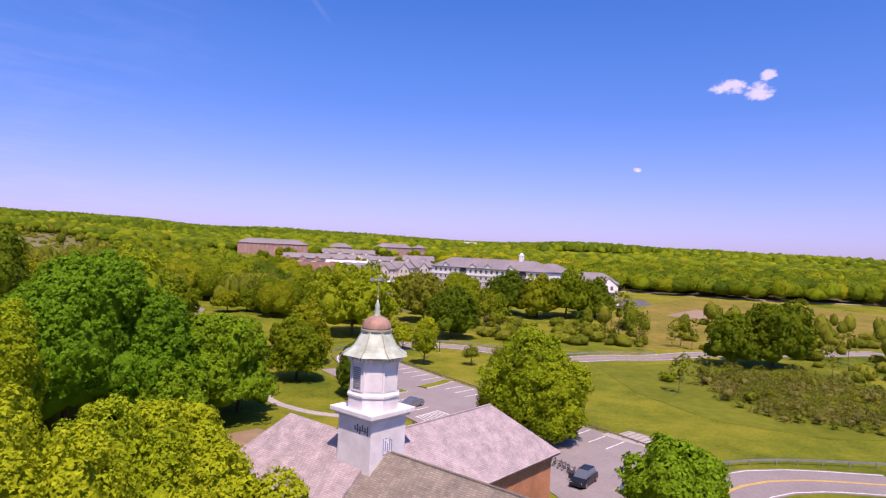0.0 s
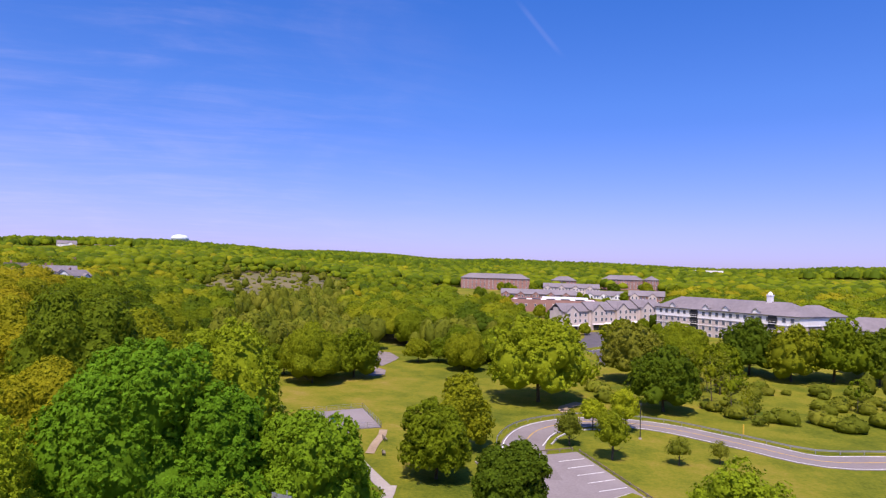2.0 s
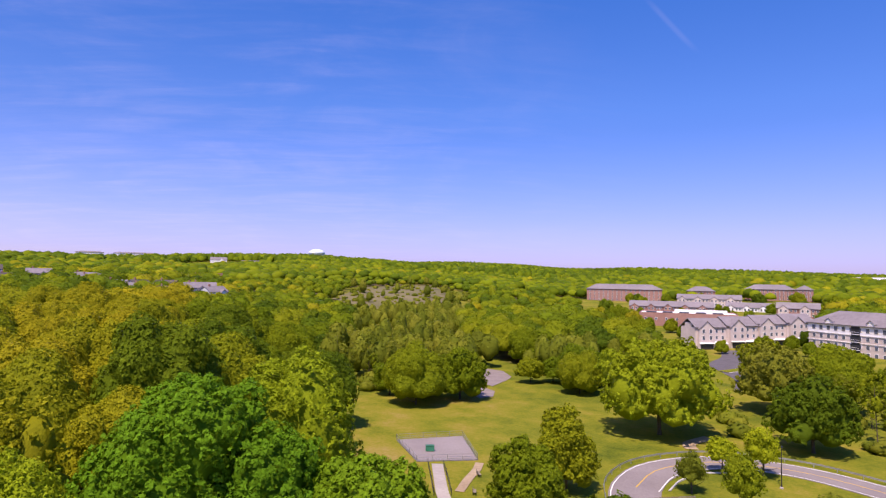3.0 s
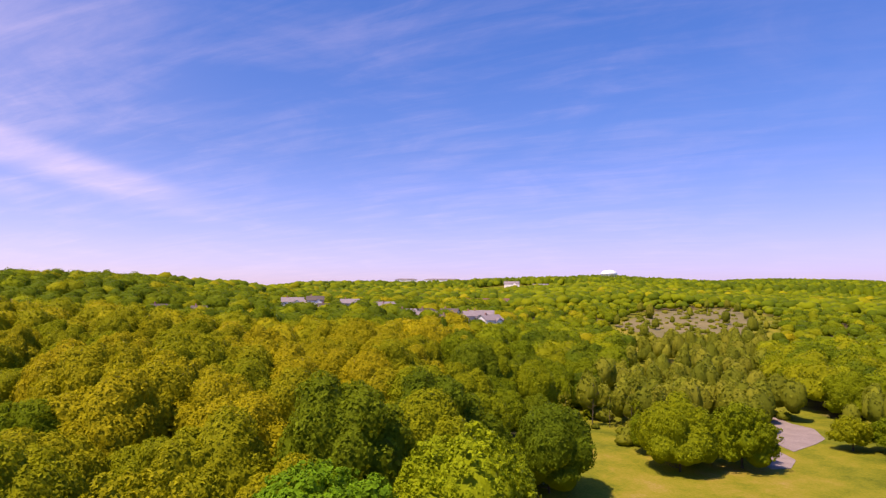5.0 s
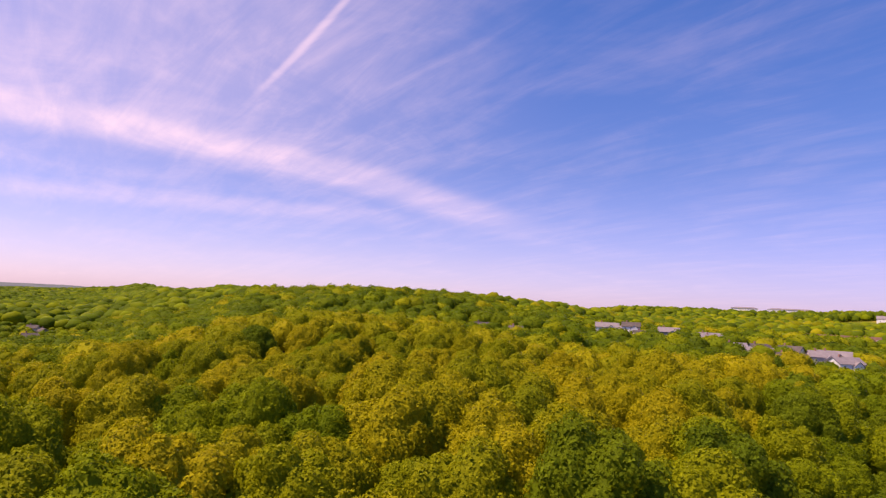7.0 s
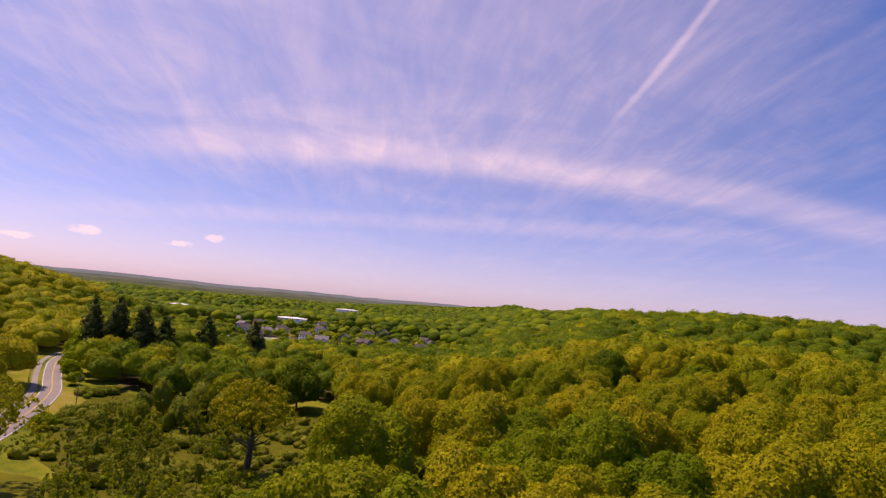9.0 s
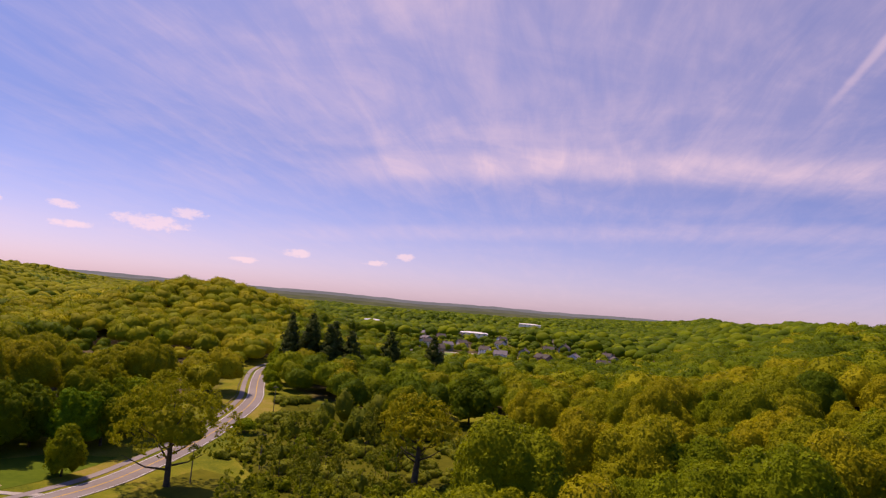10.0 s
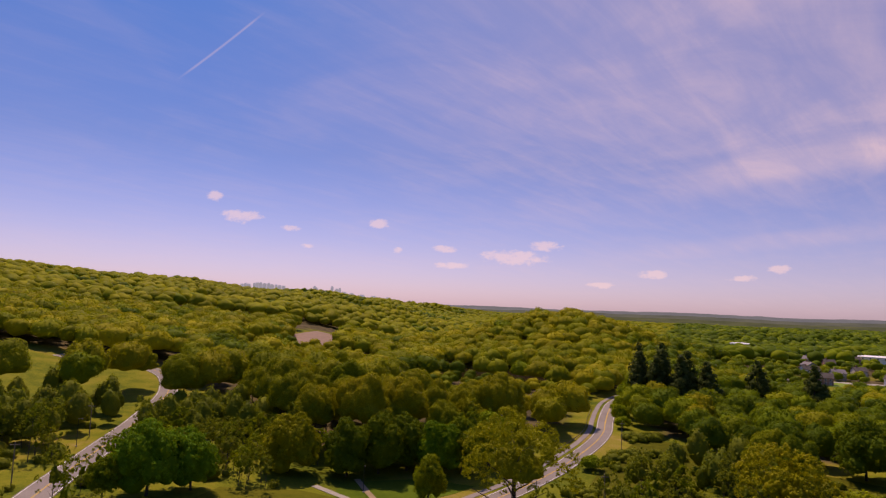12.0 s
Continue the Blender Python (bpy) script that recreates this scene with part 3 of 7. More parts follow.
def done(bm, name, mat, smooth_faces=False):
    bmesh.ops.recalc_face_normals(bm, faces=bm.faces[:])
    me = bpy.data.meshes.new(name)
    bm.to_mesh(me)
    bm.free()
    me.materials.append(mat)
    if smooth_faces:
        me.polygons.foreach_set("use_smooth", [True] * len(me.polygons))
    return me


def boxes(name, mat, *rows, bevel=0.0):
    bm = bmesh.new()
    for r in rows:
        solid(bm, *r, bevel)
    return done(bm, name, mat)


def lathe(name, mat, profile, sides, turn=0.0, smooth_faces=False):
    """A turned form: (radius, z) from below to above; sides flat if few."""
    v, f = [], []
    for r, z in profile:
        for k in range(sides):
            q = 2 * math.pi * (k + .5) / sides + turn
            v.append((math.cos(q) * r, math.sin(q) * r, z))
    for i in range(len(profile) - 1):
        for k in range(sides):
            a_, b_ = i * sides + k, i * sides + (k + 1) % sides
            f.append((a_, b_, b_ + sides, a_ + sides))
    f.append(tuple(range(sides))[::-1])
    f.append(tuple(range((len(profile) - 1) * sides, len(profile) * sides)))
    return mesh(name, v, f, mat, smooth_faces)


def slab_roof(name, mat, faces, thick=0.25):
    """Roof planes given as corner lists, with thickness."""
    bm = bmesh.new()
    for q in faces:
        vs = [bm.verts.new(p) for p in q]
        bm.faces.new(vs)
    bmesh.ops.remove_doubles(bm, verts=bm.verts[:], dist=0.01)
    bmesh.ops.recalc_face_normals(bm, faces=bm.faces[:])
    if sum(f.normal.z for f in bm.faces) < 0:
        bmesh.ops.reverse_faces(bm, faces=bm.faces[:])
    bmesh.ops.solidify(bm, geom=bm.faces[:], thickness=thick)
    me = bpy.data.meshes.new(name)
    bm.to_mesh(me)
    bm.free()
    me.materials.append(mat)
    return me


def thing(name, label, category, x, y, yaw=0.0, z=None, group=""):
    ob = new(name)
    ob.matrix_basis = pose(x, y, height(x, y) if z is None else z, 0, 0, yaw)
    return tagged(ob, label, category, group)


def shingles(name, dark, light, size=0.15):
    m, n, b = material(name, 0.9)
    p = n.add("ShaderNodeTexCoord").outputs["Object"]
    s = n.add("ShaderNodeSeparateXYZ")
    n.link(p, s.inputs[0])
    k = n.add("ShaderNodeTexBrick")
    n.link(n.vec(n.math("ADD", s.outputs[0], n.math("MULTIPLY", s.outputs[1], 0.73)), n.math("MULTIPLY", s.outputs[2], 1.45), 0.0), k.inputs["Vector"])
    k.inputs["Scale"].default_value = 1.0
    k.inputs["Brick Width"].default_value, k.inputs["Row Height"].default_value, k.inputs["Mortar Size"].default_value = size * 1.9, size, 0.02
    k.inputs["Color1"].default_value, k.inputs["Color2"].default_value, k.inputs["Mortar"].default_value = (*dark, 1), (*light, 1), (*[c * .85 for c in dark], 1)
    blot = n.ramp(n.noise(p, 0.9, 6, 0.7), (0.3, (.70, .70, .72)), (0.7, (1.25, 1.2, 1.2)))
    n.link(n.mix(1.0, k.outputs["Color"], blot, "MULTIPLY"), b.inputs["Base Color"])
    bumped(n, b, k.outputs["Fac"], 0.4, 0.02)
    return m


def brickwork(name, a_, b_, mortar):
    m, n, b = material(name, 0.88)
    p = n.add("ShaderNodeTexCoord").outputs["Object"]
    s = n.add("ShaderNodeSeparateXYZ")
    n.link(p, s.inputs[0])
    k = n.add("ShaderNodeTexBrick")
    n.link(n.vec(n.math("ADD", s.outputs[0], s.outputs[1]), s.outputs[2], 0.0), k.inputs["Vector"])
    k.inputs["Scale"].default_value = 1.0
    k.inputs["Brick Width"].default_value, k.inputs["Row Height"].default_value, k.inputs["Mortar Size"].default_value = 0.22, 0.075, 0.008
    k.inputs["Color1"].default_value, k.inputs["Color2"].default_value, k.inputs["Mortar"].default_value = (*a_, 1), (*b_, 1), (*mortar, 1)
    blot = n.ramp(n.noise(p, 0.6, 5), (0.3, (.75, .75, .75)), (0.7, (1.15, 1.15, 1.15)))
    n.link(n.mix(1.0, k.outputs["Color"], blot, "MULTIPLY"), b.inputs["Base Color"])
    bumped(n, b, k.outputs["Fac"], 0.3, 0.01)
    return m


PATINA = worn("dull_patina", (0.20, 0.20, 0.155), (0.34, 0.33, 0.27), 1.5, 0.7, 0.1, 0.01)
WHITE = worn("white_paint", (0.56, 0.52, 0.55), (0.76, 0.72, 0.75), 1.2, 0.6, 0.05, 0.004, 0.5)
COPPER = worn("weathered_copper", (0.24, 0.125, 0.095), (0.44, 0.28, 0.23), 1.6, 0.6, 0.15, 0.02, 0.9, 0.15)
VERDIGRIS = worn("verdigris_copper", (0.25, 0.27, 0.215), (0.50, 0.575, 0.50), 1.3, 0.7, 0.15, 0.02, 0.8)
ROOF_GREY = shingles("grey_shingles", (0.345, 0.285, 0.30), (0.43, 0.365, 0.38))
ROOF_TAN = shingles("worn_tan_shingles", (0.20, 0.172, 0.145), (0.28, 0.245, 0.21))
ROOF_TOWN = worn("town_shingle_roof", (0.070, 0.058, 0.055), (0.125, 0.105, 0.10), 0.6, 0.9, 0.0)
ROOF_FAR = worn("far_grey_roof", (0.17, 0.15, 0.165), (0.25, 0.22, 0.24), 0.6, 0.9, 0.0)
BRICK = brickwork("orange_brick", (0.42, 0.13, 0.055), (0.50, 0.19, 0.085), (0.40, 0.33, 0.27))
BRICK_FAR = worn("red_brick", (0.29, 0.15, 0.125), (0.38, 0.21, 0.18), 0.5, 0.9, 0.0)
BEIGE = worn("beige_siding", (0.50, 0.42, 0.39), (0.62, 0.53, 0.50), 0.6, 0.8, 0.0)
CREAM = worn("cream_siding", (0.72, 0.70, 0.72), (0.84, 0.82, 0.84), 0.6, 0.7, 0.0)
SLATE = worn("slate_siding", (0.20, 0.22, 0.25), (0.30, 0.32, 0.35), 0.6, 0.8, 0.0)
DARK = worn("dark_opening", (0.02, 0.02, 0.025), (0.05, 0.05, 0.055), 2.0, 0.4, 0.0)
STEEL = worn("galvanised_steel", (0.32, 0.33, 0.34), (0.48, 0.49, 0.50), 3.0, 0.45, 0.05, 0.003, metal=0.7)
BLACK = worn("black_paint", (0.012, 0.012, 0.014), (0.03, 0.03, 0.032), 4.0, 0.5, 0.0)
TIMBER = worn("weathered_timber", (0.14, 0.11, 0.08), (0.28, 0.23, 0.18), 5.0, 0.9, 0.3, 0.01)
GLASS, gn, gb = material("window_glass", 0.08)
gb.inputs["Base Color"].default_value = (0.10, 0.115, 0.15, 1)
gb.inputs["Specular IOR Level"].default_value = 0.6


# ---- hall with cupola ----
def hall():
    root = thing("hall", "brick hall with grey shingled hip roofs and a white cupola", "building", -4.85, 47.8, 50, 0.0)
    hw, top, eave = 4.9, 11.6, 7.0
    bm = bmesh.new()
    solid(bm, -4.2, -4.2, -0.5, 20.3, 4.2, 7.05)
    solid(bm, -4.15, -18, -0.5, 4.15, 13, 7.0)
    part("wall", done(bm, "wall", BRICK), root)
    part("eave", boxes("eave", WHITE, (-4.6, -4.55, 6.72, 20.7, 4.55, 6.98), (-4.5, -18.3, 6.7, 4.5, 13.3, 6.96)), root, "white painted eaves")
    e, r = 21.0, 15.6
    part("roof", slab_roof("roof", ROOF_GREY, [
        [(-1, -hw, eave), (e, -hw, eave), (r, 0, top), (-1, 0, top)],
        [(e, -hw, eave), (e, hw, eave), (r, 0, top)],
        [(e, hw, eave), (-1, hw, eave), (-1, 0, top), (r, 0, top)]]), root)
    part("roof", slab_roof("roof", ROOF_GREY, [
        [(-hw, -1, eave), (0, -1, top - .25), (0, 10.2, top - .25), (-hw, 13.6, eave)],
        [(hw, -1, eave), (0, -1, top - .25), (0, 10.2, top - .25), (hw, 13.6, eave)],
        [(-hw, 13.6, eave), (0, 10.2, top - .25), (hw, 13.6, eave)]]), root)
    part("roof", slab_roof("roof", ROOF_TAN, [
        [(-hw, -18.6, eave - .1), (0, -15, 10.9), (0, .5, 10.9), (-hw, .5, eave - .1)],
        [(hw, -18.6, eave - .1), (0, -15, 10.9), (0, .5, 10.9), (hw, .5, eave - .1)],
        [(-hw, -18.6, eave - .1), (0, -15, 10.9), (hw, -18.6, eave - .1)]]), root, "older tan shingle roof")
    part("ridge_cap", boxes("ridge_cap", ROOF_GREY, (2.2, -.1, top - .08, r, .1, top + .03)), root)
    part("ridge_cap", boxes("ridge_cap", ROOF_TAN, (-.1, -15, 10.85, .1, -2.2, 10.96)), root)
    return root


def cupola():
    root = thing("cupola", "white wooden cupola with copper dome and weathervane on the roof", "cupola", -4.85, 47.8, 50, 0.0)
    s = 1.82
    part("base_box", boxes("base_box", WHITE, (-s, -s, 9.2, s, s, 13.0), bevel=0.03), root, "white boarded base streaked with dirt")
    part("cornice", boxes("cornice", WHITE, (-s - .22, -s - .22, 12.75, s + .22, s + .22, 13.0), (-s - .5, -s - .5, 13.0, s + .5, s + .5, 13.3), bevel=0.03), root)
    part("plinth", lathe("plinth", WHITE, [(2.02, 13.28), (2.02, 14.35), (2.12, 14.38), (2.12, 14.55), (1.95, 14.7)], 8), root)
    part("drum", lathe("drum", WHITE, [(1.88, 14.5), (1.86, 17.75)], 8), root)
    for k in range(8):
        q = math.pi / 4 * k
        m = Matrix.Rotation(q, 4, "Z")
        rr = 1.88 * math.cos(math.pi / 8)
        if k % 4 == 0:
            bm = bmesh.new()
            for i in range(11):
                solid(bm, rr - .02, -.42, 15.0 + i * .2, rr + .06, .42, 15.0 + i * .2 + .12)
            bm.transform(m)
            lv = part("louvre", done(bm, "louvre", SLATE), root, "blue-grey louvred opening")
            bm = bmesh.new()
            for r_ in ((rr - .01, -.52, 14.85, rr + .09, -.42, 17.35), (rr - .01, .42, 14.85, rr + .09, .52, 17.35), (rr - .01, -.52, 17.22, rr + .09, .52, 17.35), (rr - .01, -.52, 14.85, rr + .11, .52, 14.97)):
                solid(bm, *r_)
            bm.transform(m)
            part("frame", done(bm, "frame", WHITE), lv)
        else:
            bm = bmesh.new()
            solid(bm, rr - .01, -.55, 14.9, rr + .035, .55, 17.3)
            bm.transform(m)
            part("panel", done(bm, "panel", WHITE), root)
    for k in range(8):
        q = math.pi / 4 * (k + .5)
        bm = bmesh.new()
        solid(bm, 1.78, -.07, 14.6, 1.92, .07, 17.75)
        bm.transform(Matrix.Rotation(q, 4, "Z"))
        part("corner_post", done(bm, "corner_post", WHITE), root)
    part("frieze", lathe("frieze", WHITE, [(1.9, 17.55), (2.0, 17.6), (2.0, 18.0), (2.28, 18.12), (2.35, 18.24), (1.2, 18.26)], 8), root)
    for k in range(40):
        q = 2 * math.pi * k / 40
        bm = bmesh.new()
        solid(bm, 1.9, -.05, 17.72, 2.12, .05, 18.02)
        bm.transform(Matrix.Rotation(q, 4, "Z"))
        part("dentil", done(bm, "dentil", WHITE), root)
    skirt = [(2.62, 18.2), (2.52, 18.3), (2.1, 18.55), (1.75, 18.9), (1.48, 19.35), (1.22, 19.8), (1.1, 20.1)]
    part("skirt_roof", lathe("skirt_roof", VERDIGRIS, skirt, 8), root, "pale green verdigris copper skirt roof")
    for k in range(8):
        q = math.pi / 4 * (k + .5)
        v, f = [], []
        for i, (r_, z_) in enumerate(skirt):
            for o in (-.04, .04):
                v += [(math.cos(q) * (r_ + .05) - math.sin(q) * o, math.sin(q) * (r_ + .05) + math.cos(q) * o, z_ + .04)]
        for i in range(len(skirt) - 1):
            f.append((2 * i, 2 * i + 1, 2 * i + 3, 2 * i + 2))
        part("seam", mesh("seam", v, f, PATINA), root)
    part("dome_ring", lathe("dome_ring", PATINA, [(1.08, 20.0), (1.22, 20.02), (1.22, 20.16), (1.12, 20.2)], 16), root)
    dome = [(1.14 * math.cos(t) ** .8 if t < 1.5 else .1, 20.18 + 1.42 * math.sin(t)) for t in [i * .15 for i in range(11)]]
    part("dome", lathe("dome", COPPER, dome, 16, smooth_faces=True), root, "reddish weathered copper dome")
    part("finial", lathe("finial", VERDIGRIS, [(.3, 21.5), (.34, 21.62), (.2, 21.75), (.28, 21.9), (.15, 22.1), (.22, 22.25), (.1, 22.5), (.05, 22.7)], 12, smooth_faces=True), root)
    part("rod", lathe("rod", STEEL, [(.025, 22.4), (.02, 24.3)], 8), root)
    part("ball", lathe("ball", COPPER, [(.02, 22.72), (.08, 22.76), (.1, 22.84), (.08, 22.92), (.02, 22.96)], 12, smooth_faces=True), root)
    vane = boxes("weathervane", STEEL, (-.55, -.015, 24.0, .5, .015, 24.04), (-.4, -.015, 24.04, .2, .015, 24.14), (.3, -.015, 23.95, .55, .015, 24.08), (-.65, -.015, 23.93, -.45, .015, 24.16))
    vane.transform(Matrix.Rotation(radians(-50), 4, "Z"))
    part("weathervane", vane, root)
    # heights drawn together to the true ones
    for ob in root.children_recursive:
        for v_ in ob.data.vertices:
            v_.co.z = float(np.interp(v_.co.z, (9, 13.3, 14.7, 18.2, 20.1, 21.6, 24.3), (9, 13.95, 15.2, 17.95, 19.8, 20.85, 23.9)))
    # blue sprayed scrawl on the boarded base
    part("scrawl", boxes("scrawl", worn("blue_spray", (.12, .18, .38), (.2, .28, .5), 6, .6, 0), *[(-.55 + .22 * i, -s - .015, 10.7 + (.25 if i % 2 else 0), -.49 + .22 * i, -s + .01, 11.9 - .2 * (i % 3)) for i in range(5)],
                            (-.55, -s - .015, 10.65, .4, -s + .01, 10.72), (-.35, -s - .015, 11.85, -.1, -s + .01, 11.91), (.1, -s - .015, 11.7, .32, -s + .01, 11.76)), root, "blue sprayed scrawl of bars")
    part("scrawl", boxes("scrawl", worn("black_spray", (.09, .085, .09), (.2, .19, .2), 6, .6, 0), *[(-s - .015, -1.5 + .27 * i, 12.25 + .12 * (i % 3), -s + .01, -1.36 + .27 * i, 12.95 - .15 * (i % 2)) for i in range(6)],
                            (-s - .015, -1.5, 12.5, -s + .01, -.1, 12.58)), root, "black sprayed scrawl of bars")
    return root


hall()
cupola()


# ---- single trees ----
TAKEN = [(-4, 50, 22)]          # (x, y, radius): where single things stand


def one(name, label, mat, x, y, tall, spread, low=None, seed=0, puffs=230, per=5, size=.62, puff=.8, turn=0.0, bare=-1, **k):
    k.setdefault("lobes", 13)
    k["lobes"] = int(k["lobes"] * 1.5) if "shape" not in k else k["lobes"]
    k["wild"] = True
    k.setdefault("clump", .52)
    if "shape" not in k:
        spread *= 1.06
    kind = tree_kind(name, label, mat, tall, spread, tall * .2 if low is None else (low * .25 - 1.6 if tall > 9.2 and bare < 0 else low), int(puffs * 1.15), per + 24, size * .62, seed + 100, puff=puff * 1.12, **k)
    planted(kind, x, y, 1.0, turn)
    TAKEN.append((x, y, spread + 3.5))


one("chestnut_tree", "large dark green horse chestnut in full leaf", LEAF_CHESTNUT, -46, 77, 23.4, 9.4, 3, 1, 800, 9, .55, .75, lobes=13, clump=.46, even=True)
one("chestnut_tree", "dark green horse chestnut beside the larger one", LEAF_CHESTNUT, -38.5, 82, 18.5, 7.2, 3.5, 2, 560, 9, .55, .7, clump=.46, even=True)
one("maple_tree", "bright green maple over the footpath", LEAF_BRIGHT, -31.5, 88, 16, 7.0, 3, 3, 495, 9, .55, .7)
one("maple_tree", "bright green maple at the path's edge", LEAF_BRIGHT, -29.8, 93.5, 12, 4.6, 3, 4, 390, 9, .55, .7)
one("maple_tree", "low spreading maple at the chestnut's foot", LEAF_BRIGHT, -34.5, 79.5, 9.5, 4.8, 1, 113, 330, 9, .5, .6)
one("maple_tree", "dark green maple with round crown on the lawn", LEAF_GREEN, -26.5, 117, 11.5, 5.2, 2, 5, 360, 9, .55, .7)
one("maple_tree", "green maple on the lawn by the loop road", LEAF_GREEN, -28, 134, 12, 4.6, 2, 6, 330, 9, .55, .7)
one("oak_tree", "olive-yellow oak behind the chestnuts", LEAF_FRESH, -49, 95, 23.3, 8.8, 4, 7, 560, 9, .5, .85, even=True)
one("oak_tree", "sparse olive oak with bare lower limbs", LEAF_OAK, -57, 66, 23, 6.5, 8, 8, 230, 6, .6, .85, limb_n=11)
one("maple_tree", "dark green tree at the car park's corner", LEAF_DARK, -12.8, 108, 9.5, 4.6, 1.5, 9, 345, 9, .55, .7)
one("oak_tree", "broad yellow-green oak beside the car park", LEAF_FRESH, 13.6, 89, 15.4, 6.4, .8, 10, 620, 10, .42, .75, lobes=17, hull=.62, limb_n=14, clump=.6)
one("oak_tree", "leaning yellow-green oak beside the car park", LEAF_FRESH, 16.8, 88, 13, 4.6, .6, 110, 480, 10, .42, .7, lobes=14)
one("young_tree", "low green tree at the car park's edge", LEAF_GREEN, 9.6, 93, 8.5, 3.4, .4, 111, 260, 10, .36, .55, lobes=10)
one("oak_tree", "wide yellow-green oak standing on the lawn", LEAF_FRESH, -25.5, 182, 22, 12.5, 3, 11, 480, 6, .8, 1.1, lobes=17)
one("maple_tree", "dark green maple beyond the loop road", LEAF_DARK, 3.5, 186, 16, 8, 2, 12, 300, 6, .7, .9)
one("willow_tree", "grey-green willow with bare twigs", LEAF_SHRUB, -6, 222, 18, 9, 3, 13, 260, 6, .8, 1.0, limb_n=12)
one("lime_tree", "small bright lime-green street tree", LEAF_LIME, -9.3, 160, 6.3, 2.5, 1.5, 14, 90, 6, .4, .5)
one("lime_tree", "slim bright green street tree", LEAF_LIME, -3, 162, 8.6, 2.8, 1.6, 15, 110, 6, .4, .5)
one("young_tree", "thin airy sapling on the grass island", LEAF_SHRUB, -11.5, 146, 6.5, 2.3, 1, 16, 70, 6, .35, .6, limb_n=12)
one("young_tree", "airy green tree beside the car park", LEAF_GREEN, -3.3, 141, 8.5, 2.7, 1.5, 17, 110, 6, .4, .7, limb_n=12)
one("sapling", "small thin sapling on the grass", LEAF_SHRUB, 7.5, 143, 4.6, 1.8, 1, 18, 40, 6, .3, .45, limb_n=9)
one("sapling", "small thin sapling by the road", LEAF_SHRUB, 14, 147, 3.6, 1.4, .8, 19, 30, 6, .3, .4, limb_n=9)
for i, (x, y, t_, s_, m_) in enumerate([(19, 244, 10, 5, LEAF_GREEN), (27, 250, 18, 8.5, LEAF_DARK), (38, 244, 17, 8, LEAF_OAK), (50, 249, 19, 9, LEAF_GREEN), (62, 250, 16, 7.5, LEAF_DARK), (-14, 262, 15, 7, LEAF_GREEN), (61, 262, 13, 5.5, LEAF_DARK)]):
    one("maple_tree", "full round tree in front of the apartments", m_, x, y, t_, s_, 1.5, 30 + i, 240, 6, .85, 1.1)
one("bush", "big dark green bush by the road bend", LEAF_BRIGHT, 22.5, 57, 10.5, 4.6, .6, 40, 450, 9, .5, .65)
one("maple_tree", "dark dense tree in the meadow", LEAF_DARK, 86, 160, 18.5, 9, 1, 41, 330, 6, .8, 1.0)
one("maple_tree", "dark dense tree in the meadow", LEAF_DARK, 74, 158, 14, 6.5, 1, 42, 240, 6, .8, 1.0)
for i, (x, y, t_, s_, lo) in enumerate([(-20, 37, 15.5, 6.2, 4), (-10.8, 33.5, 14.2, 5, 4), (-38, 45, 18, 6, 5), (-18, 44, 14.5, 5, 4), (-8.3, 28.5, 13.5, 4.4, 4), (-21, 29, 18.5, 6, 6), (-46, 62, 18, 6, 5)]):
    one("oak_tree", "lime-yellow oak in young leaf beside the hall", LEAF_LIME, x, y, t_, s_, lo, 50 + i, 700, 9, .36, .7, lobes=15)
one("bush", "dense green bush under the oak", LEAF_GREEN, 15.6, 86.2, 4.6, 3.6, .1, 130, 200, 9, .42, .5)
one("bush", "dense green bush under the oak", LEAF_FRESH, 11.2, 90.6, 4.2, 3.2, .1, 131, 180, 9, .42, .5)
one("crab_apple_tree", "white blossoming crab apple by the wall", BLOSSOM, 10.4, 93.6, 3.6, 2.0, .5, 60, 60, 6, .25, .4)
one("crab_apple_tree", "white blossoming crab apple by the wall", BLOSSOM, 14.2, 85.6, 3.0, 1.6, .5, 61, 50, 6, .25, .4)
# beyond the main road
one("oak_tree", "large old oak with open crown beside the road", LEAF_OAK, -71, -85, 26, 14, 4, 70, 520, 6, .6, .9, limb_n=16, hull=.45, clump=.6, girth=.75, bare=1)
one("oak_tree", "large old oak with thick forked trunk among shrubs", LEAF_OAK, -122, -54, 23, 10, 8, 71, 280, 6, .65, .95, limb_n=16, hull=.45, clump=.6, girth=.9, bare=1)
TAKEN[-1] = (-122, -54, 4)
one("young_tree", "small round tree beside the footpath", LEAF_GREEN, -51, -98, 11.5, 4.2, 1.6, 72, 240, 9, .5, .7)
one("maple_tree", "dark green dense tree beside the road", LEAF_CHESTNUT, 16.5, -86, 17, 7.5, 1, 73, 380, 6, .6, .85)
one("maple_tree", "dark green dense tree beside the road", LEAF_CHESTNUT, 8, -92, 15, 6, 1, 74, 280, 6, .6, .85)
one("young_tree", "small green tree below the dark trees", LEAF_GREEN, 24, -80, 9, 3.4, 1, 75, 195, 9, .5, .7)
one("maple_tree", "dense dark green tree at the lawn's edge", LEAF_DARK, -48, -124, 17, 7.5, 1, 120, 330, 6, .7, .8)
one("maple_tree", "dense dark green tree at the lawn's edge", LEAF_DARK, -39, -119, 18, 7.8, 1, 121, 330, 6, .7, .8)
one("maple_tree", "dense dark green tree at the lawn's edge", LEAF_DARK, -29.5, -114, 16, 7, 1, 122, 330, 6, .7, .8)
